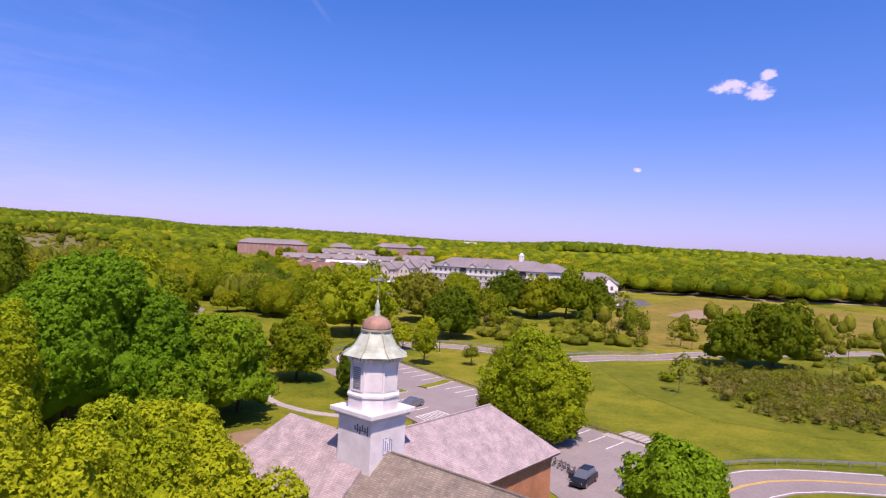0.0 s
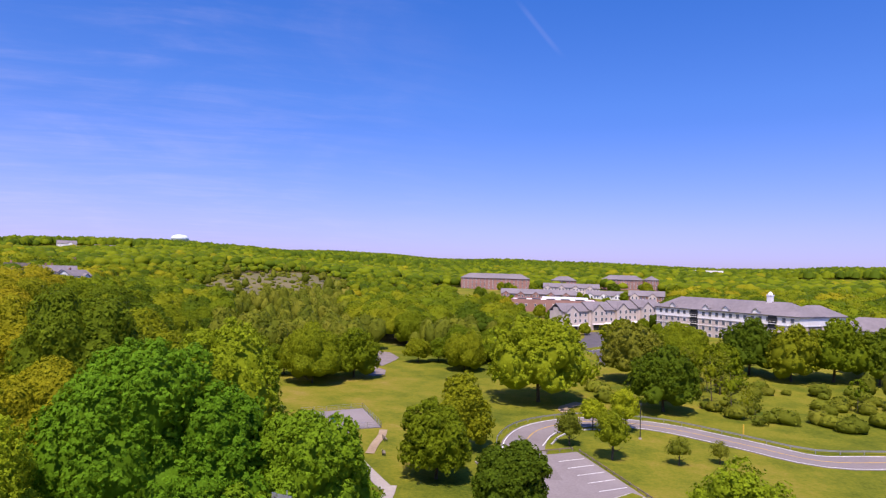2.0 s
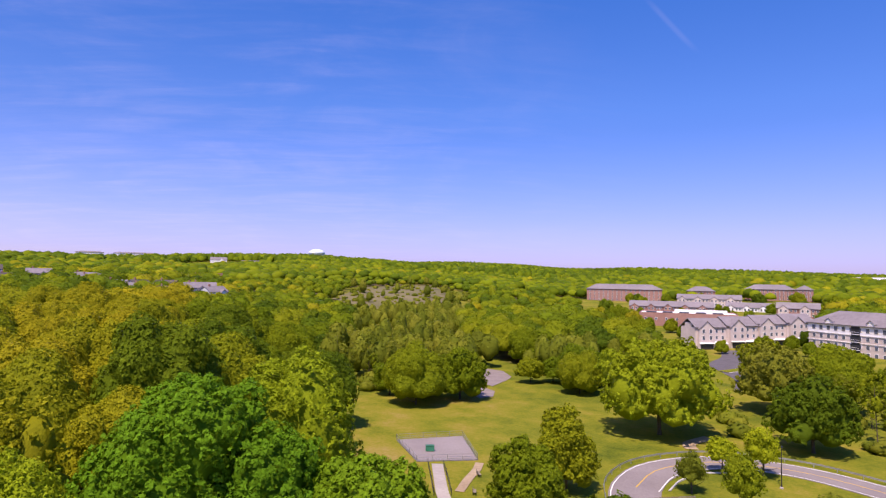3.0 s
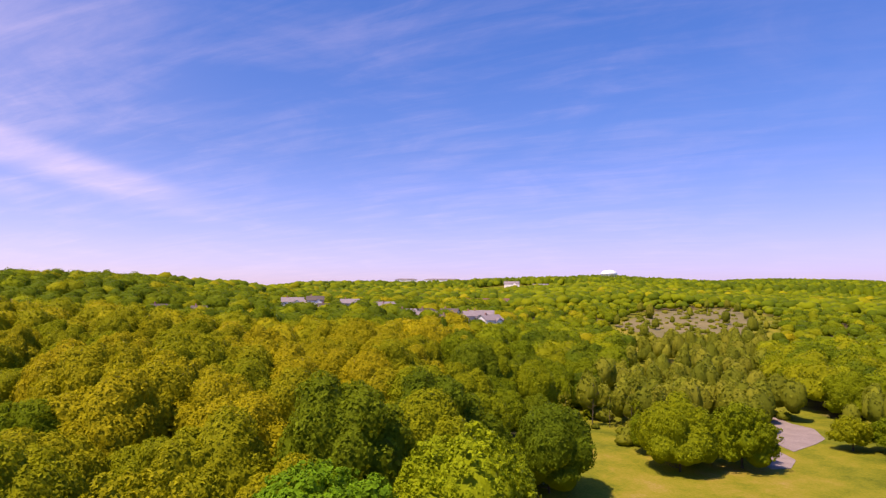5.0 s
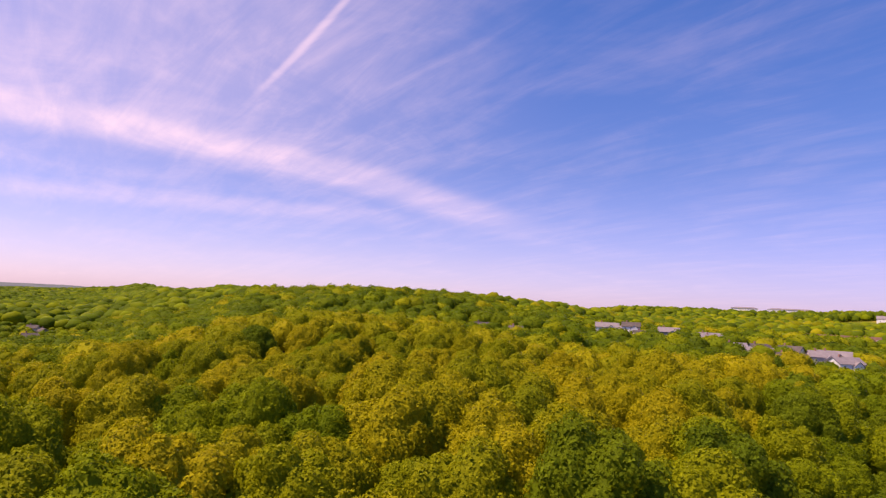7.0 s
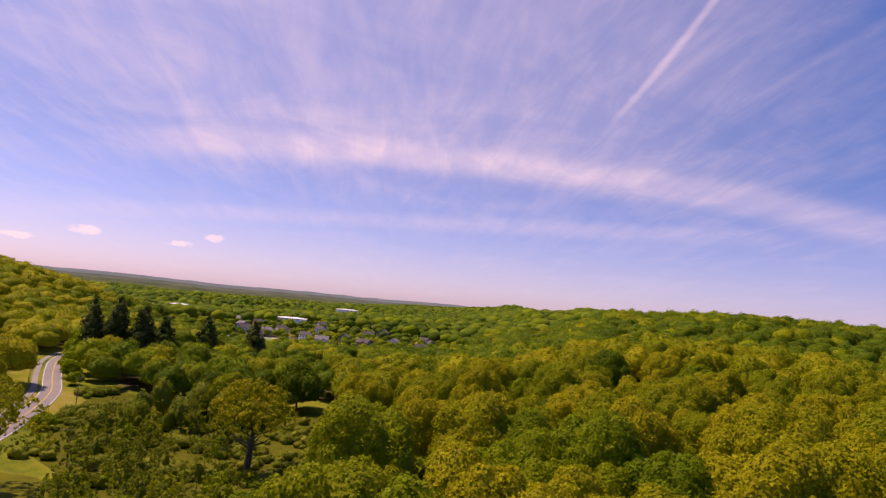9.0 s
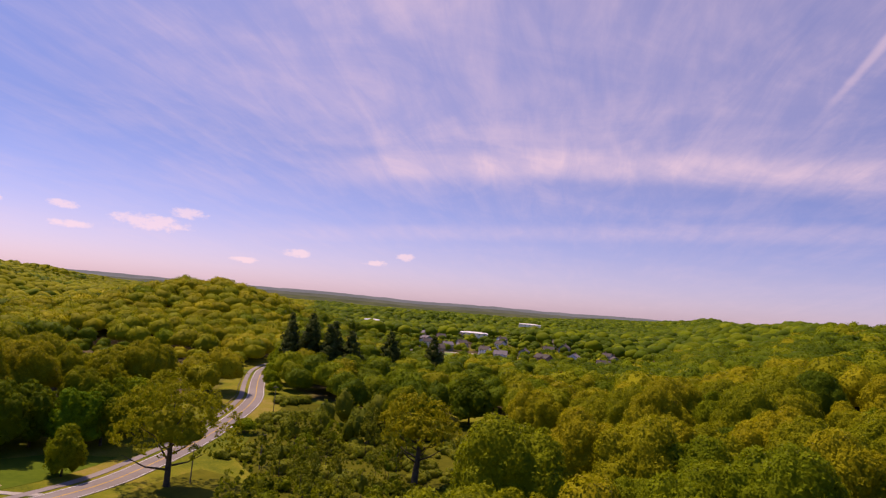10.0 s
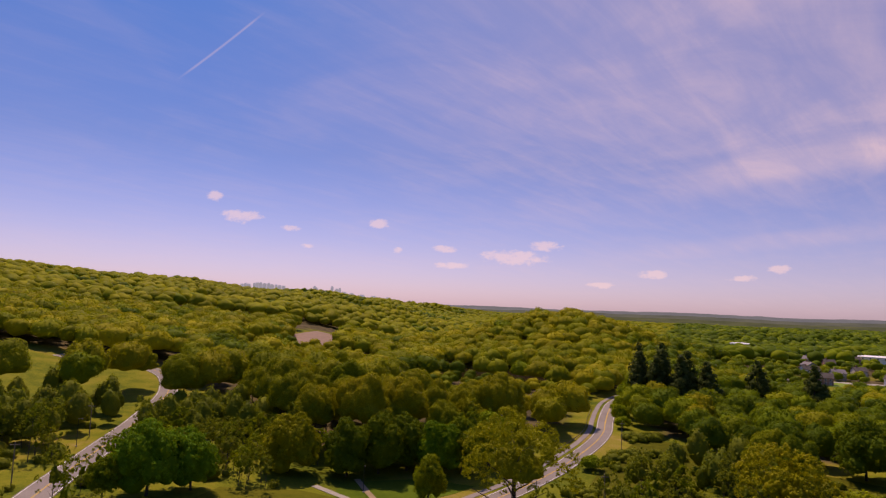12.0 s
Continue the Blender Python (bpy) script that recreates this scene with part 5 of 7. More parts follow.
# ---- woods ----
CLEAR = [
    [(-22, 100), (-40, 103), (-60, 112), (-74, 128), (-72, 160), (-92, 190), (-108, 235), (-104, 256), (-80, 262), (-66, 215), (-45, 206), (-20, 212),
     (10, 230), (40, 300), (95, 340), (100, 400), (150, 396), (210, 376), (300, 345), (330, 150), (200, 20), (60, -30), (-10, -20), (-25, 30), (-18, 70), (-22, 95)],
    [(-92, 138), (-108, 146), (-123, 168), (-117, 188), (-90, 172), (-80, 160)],
    [(-60, -92), (-50, -112), (-28, -122), (-12, -100), (-25, -80), (-48, -80)],
    [(85, -185), (60, -235), (70, -262), (130, -275), (200, -250), (200, -170), (120, -160)],
    [(-45, 215), (-58, 300), (-118, 400), (-150, 450), (-185, 560), (-245, 610), (-245, 660), (-120, 690), (-100, 740), (-20, 745), (10, 600), (-5, 480), (60, 400), (110, 340), (100, 290), (40, 270), (0, 240)],
    [(-90, -355), (-60, -318), (-110, -322), (-160, -275), (-175, -290), (-120, -350)],
    [(11, -380), (18, -450), (-4, -505), (-30, -500), (-30, -430), (-21, -385)],
]


# open lawn between the wood and the main road
OPEN = [(-20, -10), (-50, -10), (-62, -40), (-78, -50), (-87, -63), (-89, -88), (-84, -98), (-60, -80), (-20, -50)]
CLEAR.append(OPEN)
CLEAR.append([(-56, 8), (-62, -60), (-20, -64), (8, -68), (44, -52), (44, 8)])
# the brushy hollow below the park road
BRUSH = [(60, 142), (56, 128), (55, 114), (58, 104), (66, 99), (76, 98), (90, 110), (92, 140), (80, 148), (68, 147)]
SHRUBS = [
    [(-2, -50), (4, -66), (6, -82), (24, -98), (36, -98), (34, -50), (24, -30), (6, -34)],
    [(-60, -20), (-100, -10), (-150, -20), (-185, -60), (-155, -100), (-150, -165), (-136, -168), (-106, -125), (-84, -96), (-58, -74), (-50, -50)],
    [(45, -60), (48, -170), (85, -185), (120, -120), (90, -60)],
    [(-10, -95), (-25, -125), (5, -170), (34, -175), (33, -100), (10, -70)],
    [(45, 120), (70, 140), (110, 145), (170, 190), (180, 260), (110, 262), (95, 215), (62, 215), (48, 185)],
    [(-117, 188), (-123, 168), (-157, 215), (-240, 325), (-226, 423), (-136, 283), (-105, 250), (-92, 190)],
    [(-240, 325), (-345, 405), (-405, 520), (-390, 630), (-300, 560), (-226, 423)],
    [(-22, 195), (10, 182), (44, 176), (62, 186), (70, 230), (30, 232), (-14, 225)],
    BRUSH,
    [(-99, 168), (-87, 176), (-84, 194), (-90, 212), (-112, 242), (-128, 205)],
    [(-76, 226), (-62, 232), (-50, 244), (-48, 285), (-85, 285), (-96, 258)],
]
# villages and slopes whose trees are lower: x, y, radius, scale
LOW = [(-325, 480, 170, .6), (-375, 60, 60, .82), (-365, 112, 40, .78), (-95, -262, 45, .5), (-135, -247, 28, .5), (-85, -215, 40, .55), (-120, -222, 32, .5), (-5, -345, 50, .55), (-335, 250, 60, .85), (-412, 212, 50, .8), (-430, -315, 140, .55), (-370, -270, 60, .6), (-330, -240, 70, .8), (-250, -180, 60, .75), (-570, -480, 90, .5), (-640, 300, 90, .6)]


def scale_at(x, y):
    return min([1.0] + [s for a, b, r, s in LOW if (x - a) ** 2 + (y - b) ** 2 < r * r])


def tall_at(x, y):
    """How tall the boles are: 1 in the old wood round the hall, less in the woods farther off."""
    far, az = bearing(x, y)
    low = .2 if scale_at(x, y) < 1 or (118 < az < 158 and far > 150) else 1
    return (1 - smooth(190, 430, far)) * smooth(44, 58, az) * low


def inside(x, y, poly):
    hit, j = False, len(poly) - 1
    for i in range(len(poly)):
        (xi, yi), (xj, yj) = poly[i], poly[j]
        if (yi > y) != (yj > y) and x < (xj - xi) * (y - yi) / (yj - yi) + xi:
            hit = not hit
        j = i
    return hit


def near_line(x, y, pts, far):
    for (ax, ay), (bx, by) in zip(pts, pts[1:]):
        dx, dy = bx - ax, by - ay
        t = max(0, min(1, ((x - ax) * dx + (y - ay) * dy) / (dx * dx + dy * dy)))
        if math.hypot(x - ax - t * dx, y - ay - t * dy) < far:
            return True
    return False


# the low scrub between the old oak and the dirt track
GLADE = [(-192, -92), (-178, -50), (-160, -34), (-132, -14), (-104, 4), (-92, -8), (-98, -34), (-126, -62), (-158, -86), (-180, -104)]
SHRUBS.append(GLADE)
TRACK = [(-185, -84), (-174, -72), (-169, -56), (-166, -40)]


def open_ground(x, y):
    if any(inside(x, y, p) for p in CLEAR + SHRUBS) or near_line(x, y, MAIN, 12) or near_line(x, y, MAIN[9:], 26) or near_line(x, y, TRACK, 9) or near_line(x, y, WEST[:4], 15) or near_line(x, y, WEST, 10):
        return True
    return any((x - a) ** 2 + (y - b) ** 2 < r * r for a, b, r in TAKEN)


def leaf_litter():
    """Marks where the ground lies under the woods, among leaf litter."""
    v = np.empty(3 * len(ground.data.vertices), np.float32)
    ground.data.vertices.foreach_get("co", v)
    marks = []
    for x, y, z in v.reshape(-1, 3).tolist():
        far, az = bearing(x, y)
        bare_ = far > 700 or (122 < az < 150 and far < 215) or any(open_ground(x + a, y + b) for a, b in ((0, 0), (9, 0), (-5, 8), (-5, -8)))
        marks.append(0.0 if bare_ else 1.0)
    ground.data.attributes.new("wooded", "FLOAT", "POINT").data.foreach_set("value", marks)


def bearing(x, y):
    far = math.hypot(x + 5, y - 55)
    az = math.degrees(math.atan2(-(x + 5), y - 55))
    return far, az + 360 if az < -60 else az


leaf_litter()


def scatter(seed, r0, r1, step, az0=-45, az1=222):
    rng = random.Random(seed)
    n = int(r1 / step) + 1
    for i in range(-n, n + 1):
        for j in range(-n, n + 1):
            x = -5 + (i + (j % 2) * .5 + rng.uniform(-.36, .36)) * step
            y = 55 + (j * .87 + rng.uniform(-.32, .32)) * step
            far, az = bearing(x, y)
            if r0 <= far < r1 and az0 <= az <= az1 and not open_ground(x, y):
                yield x, y, far, az, rng


def woods_of(az, far, x, y, rng):
    """Which kind of tree grows here."""
    u = noise.noise(Vector((x * .012, y * .012, 3.0)))
    if far > 620 and 104 < az < 150:
        return "dark" if rng.random() < .62 else "green"
    if far > 1200 and az < 128:
        return "dark" if rng.random() < .55 else "green"
    if 56 < az < 128 and far < 300:
        return "oak" if u + rng.uniform(-.5, .5) > (-.18 if far < 110 else -.5) else "green" if rng.random() < .75 else "dark"
    if 56 < az < 128:
        return "dark" if rng.random() < (.72 if far < 620 else .6) else "green" if rng.random() < .8 else "oak"
    if az < 56 and far > 250:
        return "dark" if rng.random() < .45 else "green" if u < .2 else "oak" if rng.random() < .3 else "green"
    if 126 < az < 150 and far > 215:
        return "dark" if rng.random() < .5 else "green" if rng.random() < .8 else "oak"
    if 128 < az and u + rng.uniform(-.4, .4) > (-.42 if az > 150 and far > 110 else 0):
        return "oak"
    if u + rng.uniform(-.45, .45) < -.28:
        return "dark"
    return "green" if u < .22 else "oak"


KINDS = {
    "oak": [tree_kind("oak_tree", "tall oak in yellow-green spring leaf", LEAF_OAK, 22.6, 7.7, 6.5, 230, 32, .34, 10 + i, 17, girth=.34, puff=1.05, fine=1, hull=.93, clump=0) for i in range(4)],
    "green": [tree_kind("maple_tree", "broad maple in fresh green leaf", LEAF_GREEN, 22.2, 7.3, 6.5, 230, 32, .34, 20 + i, 16, girth=.33, puff=1.0, fine=1, hull=.93, clump=0) for i in range(3)],
    "dark": [tree_kind("ash_tree", "dense dark green broadleaf tree", LEAF_DARK, 21.8, 7.0, 6.4, 230, 32, .34, 30 + i, 16, girth=.3, puff=1.0, fine=1, hull=.93, clump=0) for i in range(2)],
}
single = 0
rest = {"oak": [], "green": [], "dark": []}
low_rows = []
rows_ = sorted(scatter(5, 48, 330, 13.6), key=lambda q: q[2])
for x, y, far, az, rng in rows_:
    kind = woods_of(az, far, x, y, rng)
    if 122 < az < 150 and far < 215:
        low_rows.append((x, y, rng))
        continue
    if single < 290 and far < 250:
        big = rng.uniform(.8, 1.2) * scale_at(x, y)
        planted(rng.choice(KINDS[kind]), x, y, big, rng.uniform(0, 6.3), rng.uniform(.92, 1.06), 7.5 * big * (1 - tall_at(x, y)), group="trees of the wood")
        single += 1
    else:
        rest[kind].append((x, y, rng.uniform(.84, 1.16) * scale_at(x, y), rng.uniform(0, 6.3)))
NEARBY = [(-1, 240, 1.0, 1), (7, 252, .7, 1), (13, 262, .55, 2), (-6, 258, .8, 0), (2, 268, .55, 1), (18, 280, .35, 2), (-9, 243, .6, 0), (-37, 331, .5, 1), (-22, 341, .6, 1), (-12, 352, .55, 1),
          (-6, 362, .7, 2), (-2, 388, .8, 1), (-8, 415, .85, 1), (4, 400, .75, 2), (-16, 440, .8, 1), (0, 455, .9, 1), (-125, 462, .9, 1), (-138, 478, 1.0, 2), (-128, 438, .9, 0), (-116, 420, .9, 1),
          (-146, 505, .9, 1), (-120, 505, .5, 1), (-92, 508, .55, 1), (-70, 512, .5, 0), (-48, 505, .6, 1), (-40, 560, .7, 1), (-20, 575, .9, 2), (-5, 560, .9, 1), (8, 535, .9, 2), (-78, 572, .5, 1),
          (-140, 580, .8, 1), (-150, 600, .9, 2), (-135, 640, .8, 1), (-110, 665, .9, 1), (-85, 690, 1.0, 1), (-60, 680, .9, 2), (-30, 690, 1.0, 1), (0, 640, 1.0, 1), (-70, 730, .7, 2), (-165, 630, .8, 1),
          (-66, 322, .8, 0), (-75, 345, .9, 1), (-82, 372, .9, 1), (-95, 395, .9, 0), (-60, 300, .8, 1), (-48, 285, .6, 1), (-52, 255, .7, 1), (-45, 235, .7, 0), (90, 330, .5, 2), (78, 284, .4, 2), (-88, 402, .8, 1), (-78, 416, .7, 1), (-102, 424, .9, 0), (-66, 392, .6, 1), (-112, 446, .9, 1),
          (5, 312, .4, 1), (14, 301, .45, 1), (-4, 330, .5, 1), (25, 296, .45, 2), (33, 288, .5, 1), (-14, 312, .45, 0), (-60, 520, .45, 1), (-84, 524, .4, 1), (-118, 575, .5, 1), (-70, 556, .5, 2), (-35, 600, .6, 1), (-120, 598, .6, 1)]
for i, (x, y, s, k) in enumerate(NEARBY):
    planted(KINDS[("oak", "green", "dark")[k]][i % 2], x, y, s * .85, i * 2.4, 1.0, 6.4 * s, group="trees round the townhouses")
outer = {"oak": [], "green": [], "dark": []}
for x, y, far, az, rng in scatter(6, 330, 620, 11.8):
    outer[woods_of(az, far, x, y, rng)].append((x, y, rng.uniform(.74, 1.04) * scale_at(x, y), rng.uniform(0, 6.3)))

third = {"oak": [], "green": [], "dark": []}
for step, az0, az1, small in ((11.5, -45, 62, .82), (14, 62, 222, 1.0)):
    for x, y, far, az, rng in scatter(8, 620, 1200, step, az0, az1):
        if far > ridge(az)[1] * 1.12 + 60 and ridge(az)[0] > .4:
            continue
        third[woods_of(az, far, x, y, rng)].append((x, y, small * rng.uniform(.66, 1.2) * scale_at(x, y), rng.uniform(0, 6.3)))


def joined_trees(name, label, spots, mat, seed, tall, spread, low, sprays, size, lobes, level, bumps):
    """Many crowns in one mesh, from a few seeds."""
    rng = np.random.default_rng(seed)
    seeds = [domed_crown(rng, tall, spread, low, sprays, size, lobes, level, bumps) for _ in range(7)]
    out = []
    for i, (x, y, s, t) in enumerate(spots):
        c, d = math.cos(t) * s, math.sin(t) * s
        sv, sf, sc = seeds[i % 7]
        m, o = np.array([[c, d, 0], [-d, c, 0], [0, 0, s]]), np.array([x, y, height(x, y) + (7 * tall_at(x, y) if tall > 12 else 0)])
        out.append((sv @ m + o, sf, sc @ m + o))
    if out:
        tagged(new(name, leafy(name, out, mat, rng.uniform(.15, .55, len(out)) if not sprays else rng.uniform(0, .85, len(out)))), label, "woods", kind="stuff")


for spots, ring, sprays, size, lobes, level, bumps in ((rest, "", 1000, .62, 15, 2, 70), (outer, "outer_", 230, .95, 12, 1, 0), (third, "third_", 0, 2.2, 9, 1, 0)):
    oak_leaf = LEAF_OAK
    broad = {"": 1.1, "outer_": 1.34, "third_": 1.3}[ring]
    joined_trees(ring + "oak_woods", "yellow-green oak wood in spring leaf", spots["oak"], oak_leaf, 3, 15.2, 7.4 * broad, 1, sprays, size, lobes, level, bumps)
    joined_trees(ring + "green_woods", "fresh green mixed wood", spots["green"], LEAF_GREEN, 4, 14.8, 7.1 * broad, 1, sprays, size, lobes, level, bumps)
    joined_trees(ring + "dark_woods", "dark green mixed wood", spots["dark"], LEAF_DARK, 5, 14.2, 6.8 * broad, 1, sprays, size, lobes, level, bumps)


def canopy(name, label, spots, mat, seed):
    """Far woods: uneven domes, one for each tree."""
    rng = np.random.default_rng(seed)
    seg, rings = 6, ((1.0, 3.0), (.82, 10.0))
    lev = len(rings)
    v, f, tone = [], [], []
    for x, y, s in spots:
        z, tall = height(x, y), rng.uniform(.75, 1.3)
        tone += [rng.uniform(.05, .4)] * (seg * lev + 1)
        base = len(v)
        for i, (wide, up_) in enumerate(rings):
            for k in range(seg):
                q = 2 * math.pi * k / seg + i * .4
                r = s * wide * rng.uniform(.72, 1.15)
                v.append((x + math.cos(q) * r, y + math.sin(q) * r, z + (up_ + rng.uniform(-1.6, 1.6)) * tall))
        v.append((x + rng.uniform(-2, 2), y + rng.uniform(-2, 2), z + 13.6 * tall))
        for i in range(lev - 1):
            for k in range(seg):
                a, b = base + i * seg + k, base + i * seg + (k + 1) % seg
                f.append((a, b, b + seg, a + seg))
        for k in range(seg):
            f.append((base + (lev - 1) * seg + k, base + (lev - 1) * seg + (k + 1) % seg, base + lev * seg))
    me = mesh(name, v, f, mat, True)
    me.attributes.new("tone", "FLOAT", "POINT").data.foreach_set("value", tone)
    me.attributes.new("joined", "FLOAT", "POINT").data.foreach_set("value", [1.0] * len(tone))
    tagged(new(name, me), label, "woods", kind="stuff")


far_spots = {"oak": [], "green": [], "dark": []}
for r0, r1, step, s, az0, az1 in ((1200, 2100, 13, 8.5, -45, 62), (1200, 2300, 18, 12, 62, 222), (2300, 4500, 32, 20, 105, 185)):
    for x, y, far, az, rng in scatter(7, r0, r1, step, az0, az1):
        if far > ridge(az)[1] * 1.12 + 60 and ridge(az)[0] > .4:
            continue
        far_spots[woods_of(az, far, x, y, rng)].append((x, y, s * rng.uniform(.8, 1.15)))
canopy("far_oak_woods", "distant fresh green woods", far_spots["oak"], LEAF_OAK, 1)
canopy("far_green_woods", "distant green woods", far_spots["green"], LEAF_GREEN, 2)
canopy("far_dark_woods", "distant dark green woods", far_spots["dark"], LEAF_DARK, 3)


# ---- shrubs of the meadows ----
shrub_kinds = [tree_kind("shrub", "loose grey-green meadow shrub", LEAF_SHRUB if i % 2 else LEAF_GREEN, 3.0, 2.7, -.6, 80, 11, .26, 300 + i, 9, girth=.07, limb_n=7, category="shrub", puff=.55, fine=0, hull=.7, wild=True, clump=.26) for i in range(4)]
thin_kinds = [tree_kind("young_tree", "thin young tree coming into leaf", LEAF_SHRUB if i else LEAF_GREEN, 11, 2.7, 1.2, 62, 12, .3, 320 + i, 11, girth=.09, limb_n=11, puff=.6, fine=0, hull=.3, wild=True, clump=.34) for i in range(3)]
brush_kinds = [tree_kind("scrub_bush", "tangled brown-green scrub bush with bare twigs", LEAF_BRUSH if i % 2 else LEAF_SHRUB, 3.6, 2.9, -.5, 60, 11, .2, 340 + i, 12, girth=.08, limb_n=15, category="shrub", puff=.5, fine=0, hull=.45, wild=True, clump=.34) for i in range(4)]
SHRUB_COUNTS = (60, 560, 300, 170, 130, 330, 200, 90, 170, 120, 130, 190)
THIN_SHARES = (.5, .34, .65, .6, .42, .6, .15, .2, .1, .4, .4, .0)
rng = random.Random(77)
spots = []                       # x, y, sort, scale
for poly, most, thin_share in zip(SHRUBS, SHRUB_COUNTS, THIN_SHARES):
    xs, ys = [q[0] for q in poly], [q[1] for q in poly]
    placed = []
    for i in range(2600):
        x, y = rng.uniform(min(xs), max(xs)), rng.uniform(min(ys), max(ys))
        if len(placed) < most and inside(x, y, poly) and not inside(x, y, OPEN) and not near_line(x, y, MAIN, 9) and not near_line(x, y, WEST, 6.5) and not near_line(x, y, LOOP_FAR, 7) and all((x - a) ** 2 + (y - b) ** 2 > r * r for a, b, r in TAKEN) and all((x - a) ** 2 + (y - b) ** 2 > 4 for a, b in placed) and (poly is BRUSH or noise.noise(Vector((x * .07, y * .07, 8.0))) > -.12):
            placed.append((x, y))
            beside, glade = near_line(x, y, MAIN, 24), inside(x, y, GLADE)
            sort = "brush" if poly is BRUSH else "thin" if rng.random() < thin_share and not beside and not glade else "shrub"
            spots.append((x, y, sort, rng.uniform(.5, 1.1) if beside else rng.uniform(.4, .95) if glade or poly is BRUSH else rng.uniform(.5, 1.0) if poly is SHRUBS[4] and sort == "thin" else rng.uniform(.5, 1.4)))
for x, y, r_ in low_rows:
    for k in range(3):
        a, b = x + r_.uniform(-5, 5), y + r_.uniform(-5, 5)
        if inside(a, b, GLADE) or near_line(a, b, MAIN, 24) or near_line(a, b, WEST, 8) or near_line(a, b, TRACK, 8) or near_line(a + 6, b - 6, TRACK, 9):
            continue
        if k == 0 and math.hypot(a + 116, b + 46) > 42:
            planted(r_.choice(KINDS["green"][:2] + KINDS["dark"] * 2 + KINDS["oak"][:1]), a, b, r_.uniform(.6, .95), r_.uniform(0, 6.3), 1.0, 4.5, group="trees of the wood")
        else:
            spots.append((a, b, "thin" if r_.random() < .25 else "shrub", r_.uniform(.8, 1.4)))
spots.sort(key=lambda q: math.hypot(q[0] + 12, q[1] - 45))
many = {"thin": 0, "shrub": 0, "brush": 0}
left_over = {"thin": [], "shrub": []}
for x, y, sort, s in spots:
    many[sort] += 1
    if many[sort] <= 270:
        planted(rng.choice({"thin": thin_kinds, "shrub": shrub_kinds, "brush": brush_kinds}[sort]), x, y, s, rng.uniform(0, 6.3), rng.uniform(.8, 1.2), group="shrubs of the meadow")
    else:
        left_over[sort].append((x, y, s, rng.uniform(0, 6.3)))
joined_trees("thicket", "loose grey-green shrubs of the far meadow", left_over["shrub"], LEAF_SHRUB, 21, 3.0, 2.7, -.6, 90, .5, 7, 1, 0)
joined_trees("saplings", "thin young trees of the far meadow", left_over["thin"], LEAF_SHRUB, 22, 11, 3.3, .5, 160, .55, 9, 1, 0)


# ---- car park: lines, kerbs, rails, cars ----
def ground_line(name, pts, wide, lift, mat, parent=None, label="", step=2.0):
    ob = new(name, ribbon(name, pts, (-wide / 2, wide / 2), lift, mat, step, .05))
    if parent:
        ob.parent = parent
    return tagged(ob, label) if label else ob


RAIL_A, RAIL_B = Vector((-9.5, 142.4)), Vector((29.7, 85.9))
run = (RAIL_B - RAIL_A).normalized()
into = Vector((run.y, -run.x)) * -1
if (Vector((0, 110)) - RAIL_A).dot(into) < 0:
    into = -into
L = (RAIL_B - RAIL_A).length
skew = into * 5.2 + run * 1.1
for d in [4.0 + 3.57 * k for k in range(5)] + [26.6 + 3.2 * k for k in range(13)]:
    if d > L - 3:
        continue
    p = RAIL_A + run * d + into * .6
    ground_line("stall_line", [tuple(p), tuple(p + skew)], .16, .105, PAINT, lot)
for a_, b_ in (((-7.8, 104.0), (-4.15, 108.3)), ((-4.4, 98.4), (-1.3, 102.4)), ((-10.6, 110.0), (-8.2, 113.4))):
    ground_line("stall_line", [a_, b_], .16, .105, PAINT, lot)
# the hatched bay by the hall
HA, HB, HC, HD = Vector((-3.1, 95.8)), Vector((.3, 100.4)), Vector((2.6, 97.8)), Vector((-1.6, 92.4))
for a_, b_ in ((HA, HB), (HB, HC), (HD, HC)):
    ground_line("hatch_line", [tuple(a_), tuple(b_)], .16, .105, PAINT, lot)
for k in range(9):
    u = (k + .6) / 9.6
    p, q = HA.lerp(HB, u), HD.lerp(HC, min(1, u + .1))
    ground_line("hatch_line", [tuple(p), tuple(q)], .15, .105, PAINT, lot)

KERB = worn("granite_kerb", (0.38, 0.36, 0.35), (0.55, 0.53, 0.51), 3.0, 0.9, 0.15, 0.01)


def island(name, label, pts, wide):
    root = thing(name, label, "island", 0, 0, 0, 0.0)
    part("kerb", ribbon("kerb", pts, (-wide / 2, wide / 2), .2, KERB, 1.0, .3), root)
    part("grass_top", ribbon("grass_top", pts, (-wide / 2 + .25, wide / 2 - .25), .26, GRASS, 1.0, .1), root)


island("traffic_island", "narrow grass island with stone kerb in the car park", [(-2.8, 116.5), (-.2, 120), (2.2, 124)], 2.4)
island("traffic_island", "round grass island with pale kerb before the townhouses", [(-28.5, 282), (-25, 287), (-22.5, 292)], 5)
island("traffic_island", "narrow grass island with stone kerb beside the tree", [(-11.5, 107.8), (-9, 110.3), (-6, 113)], 2.4)


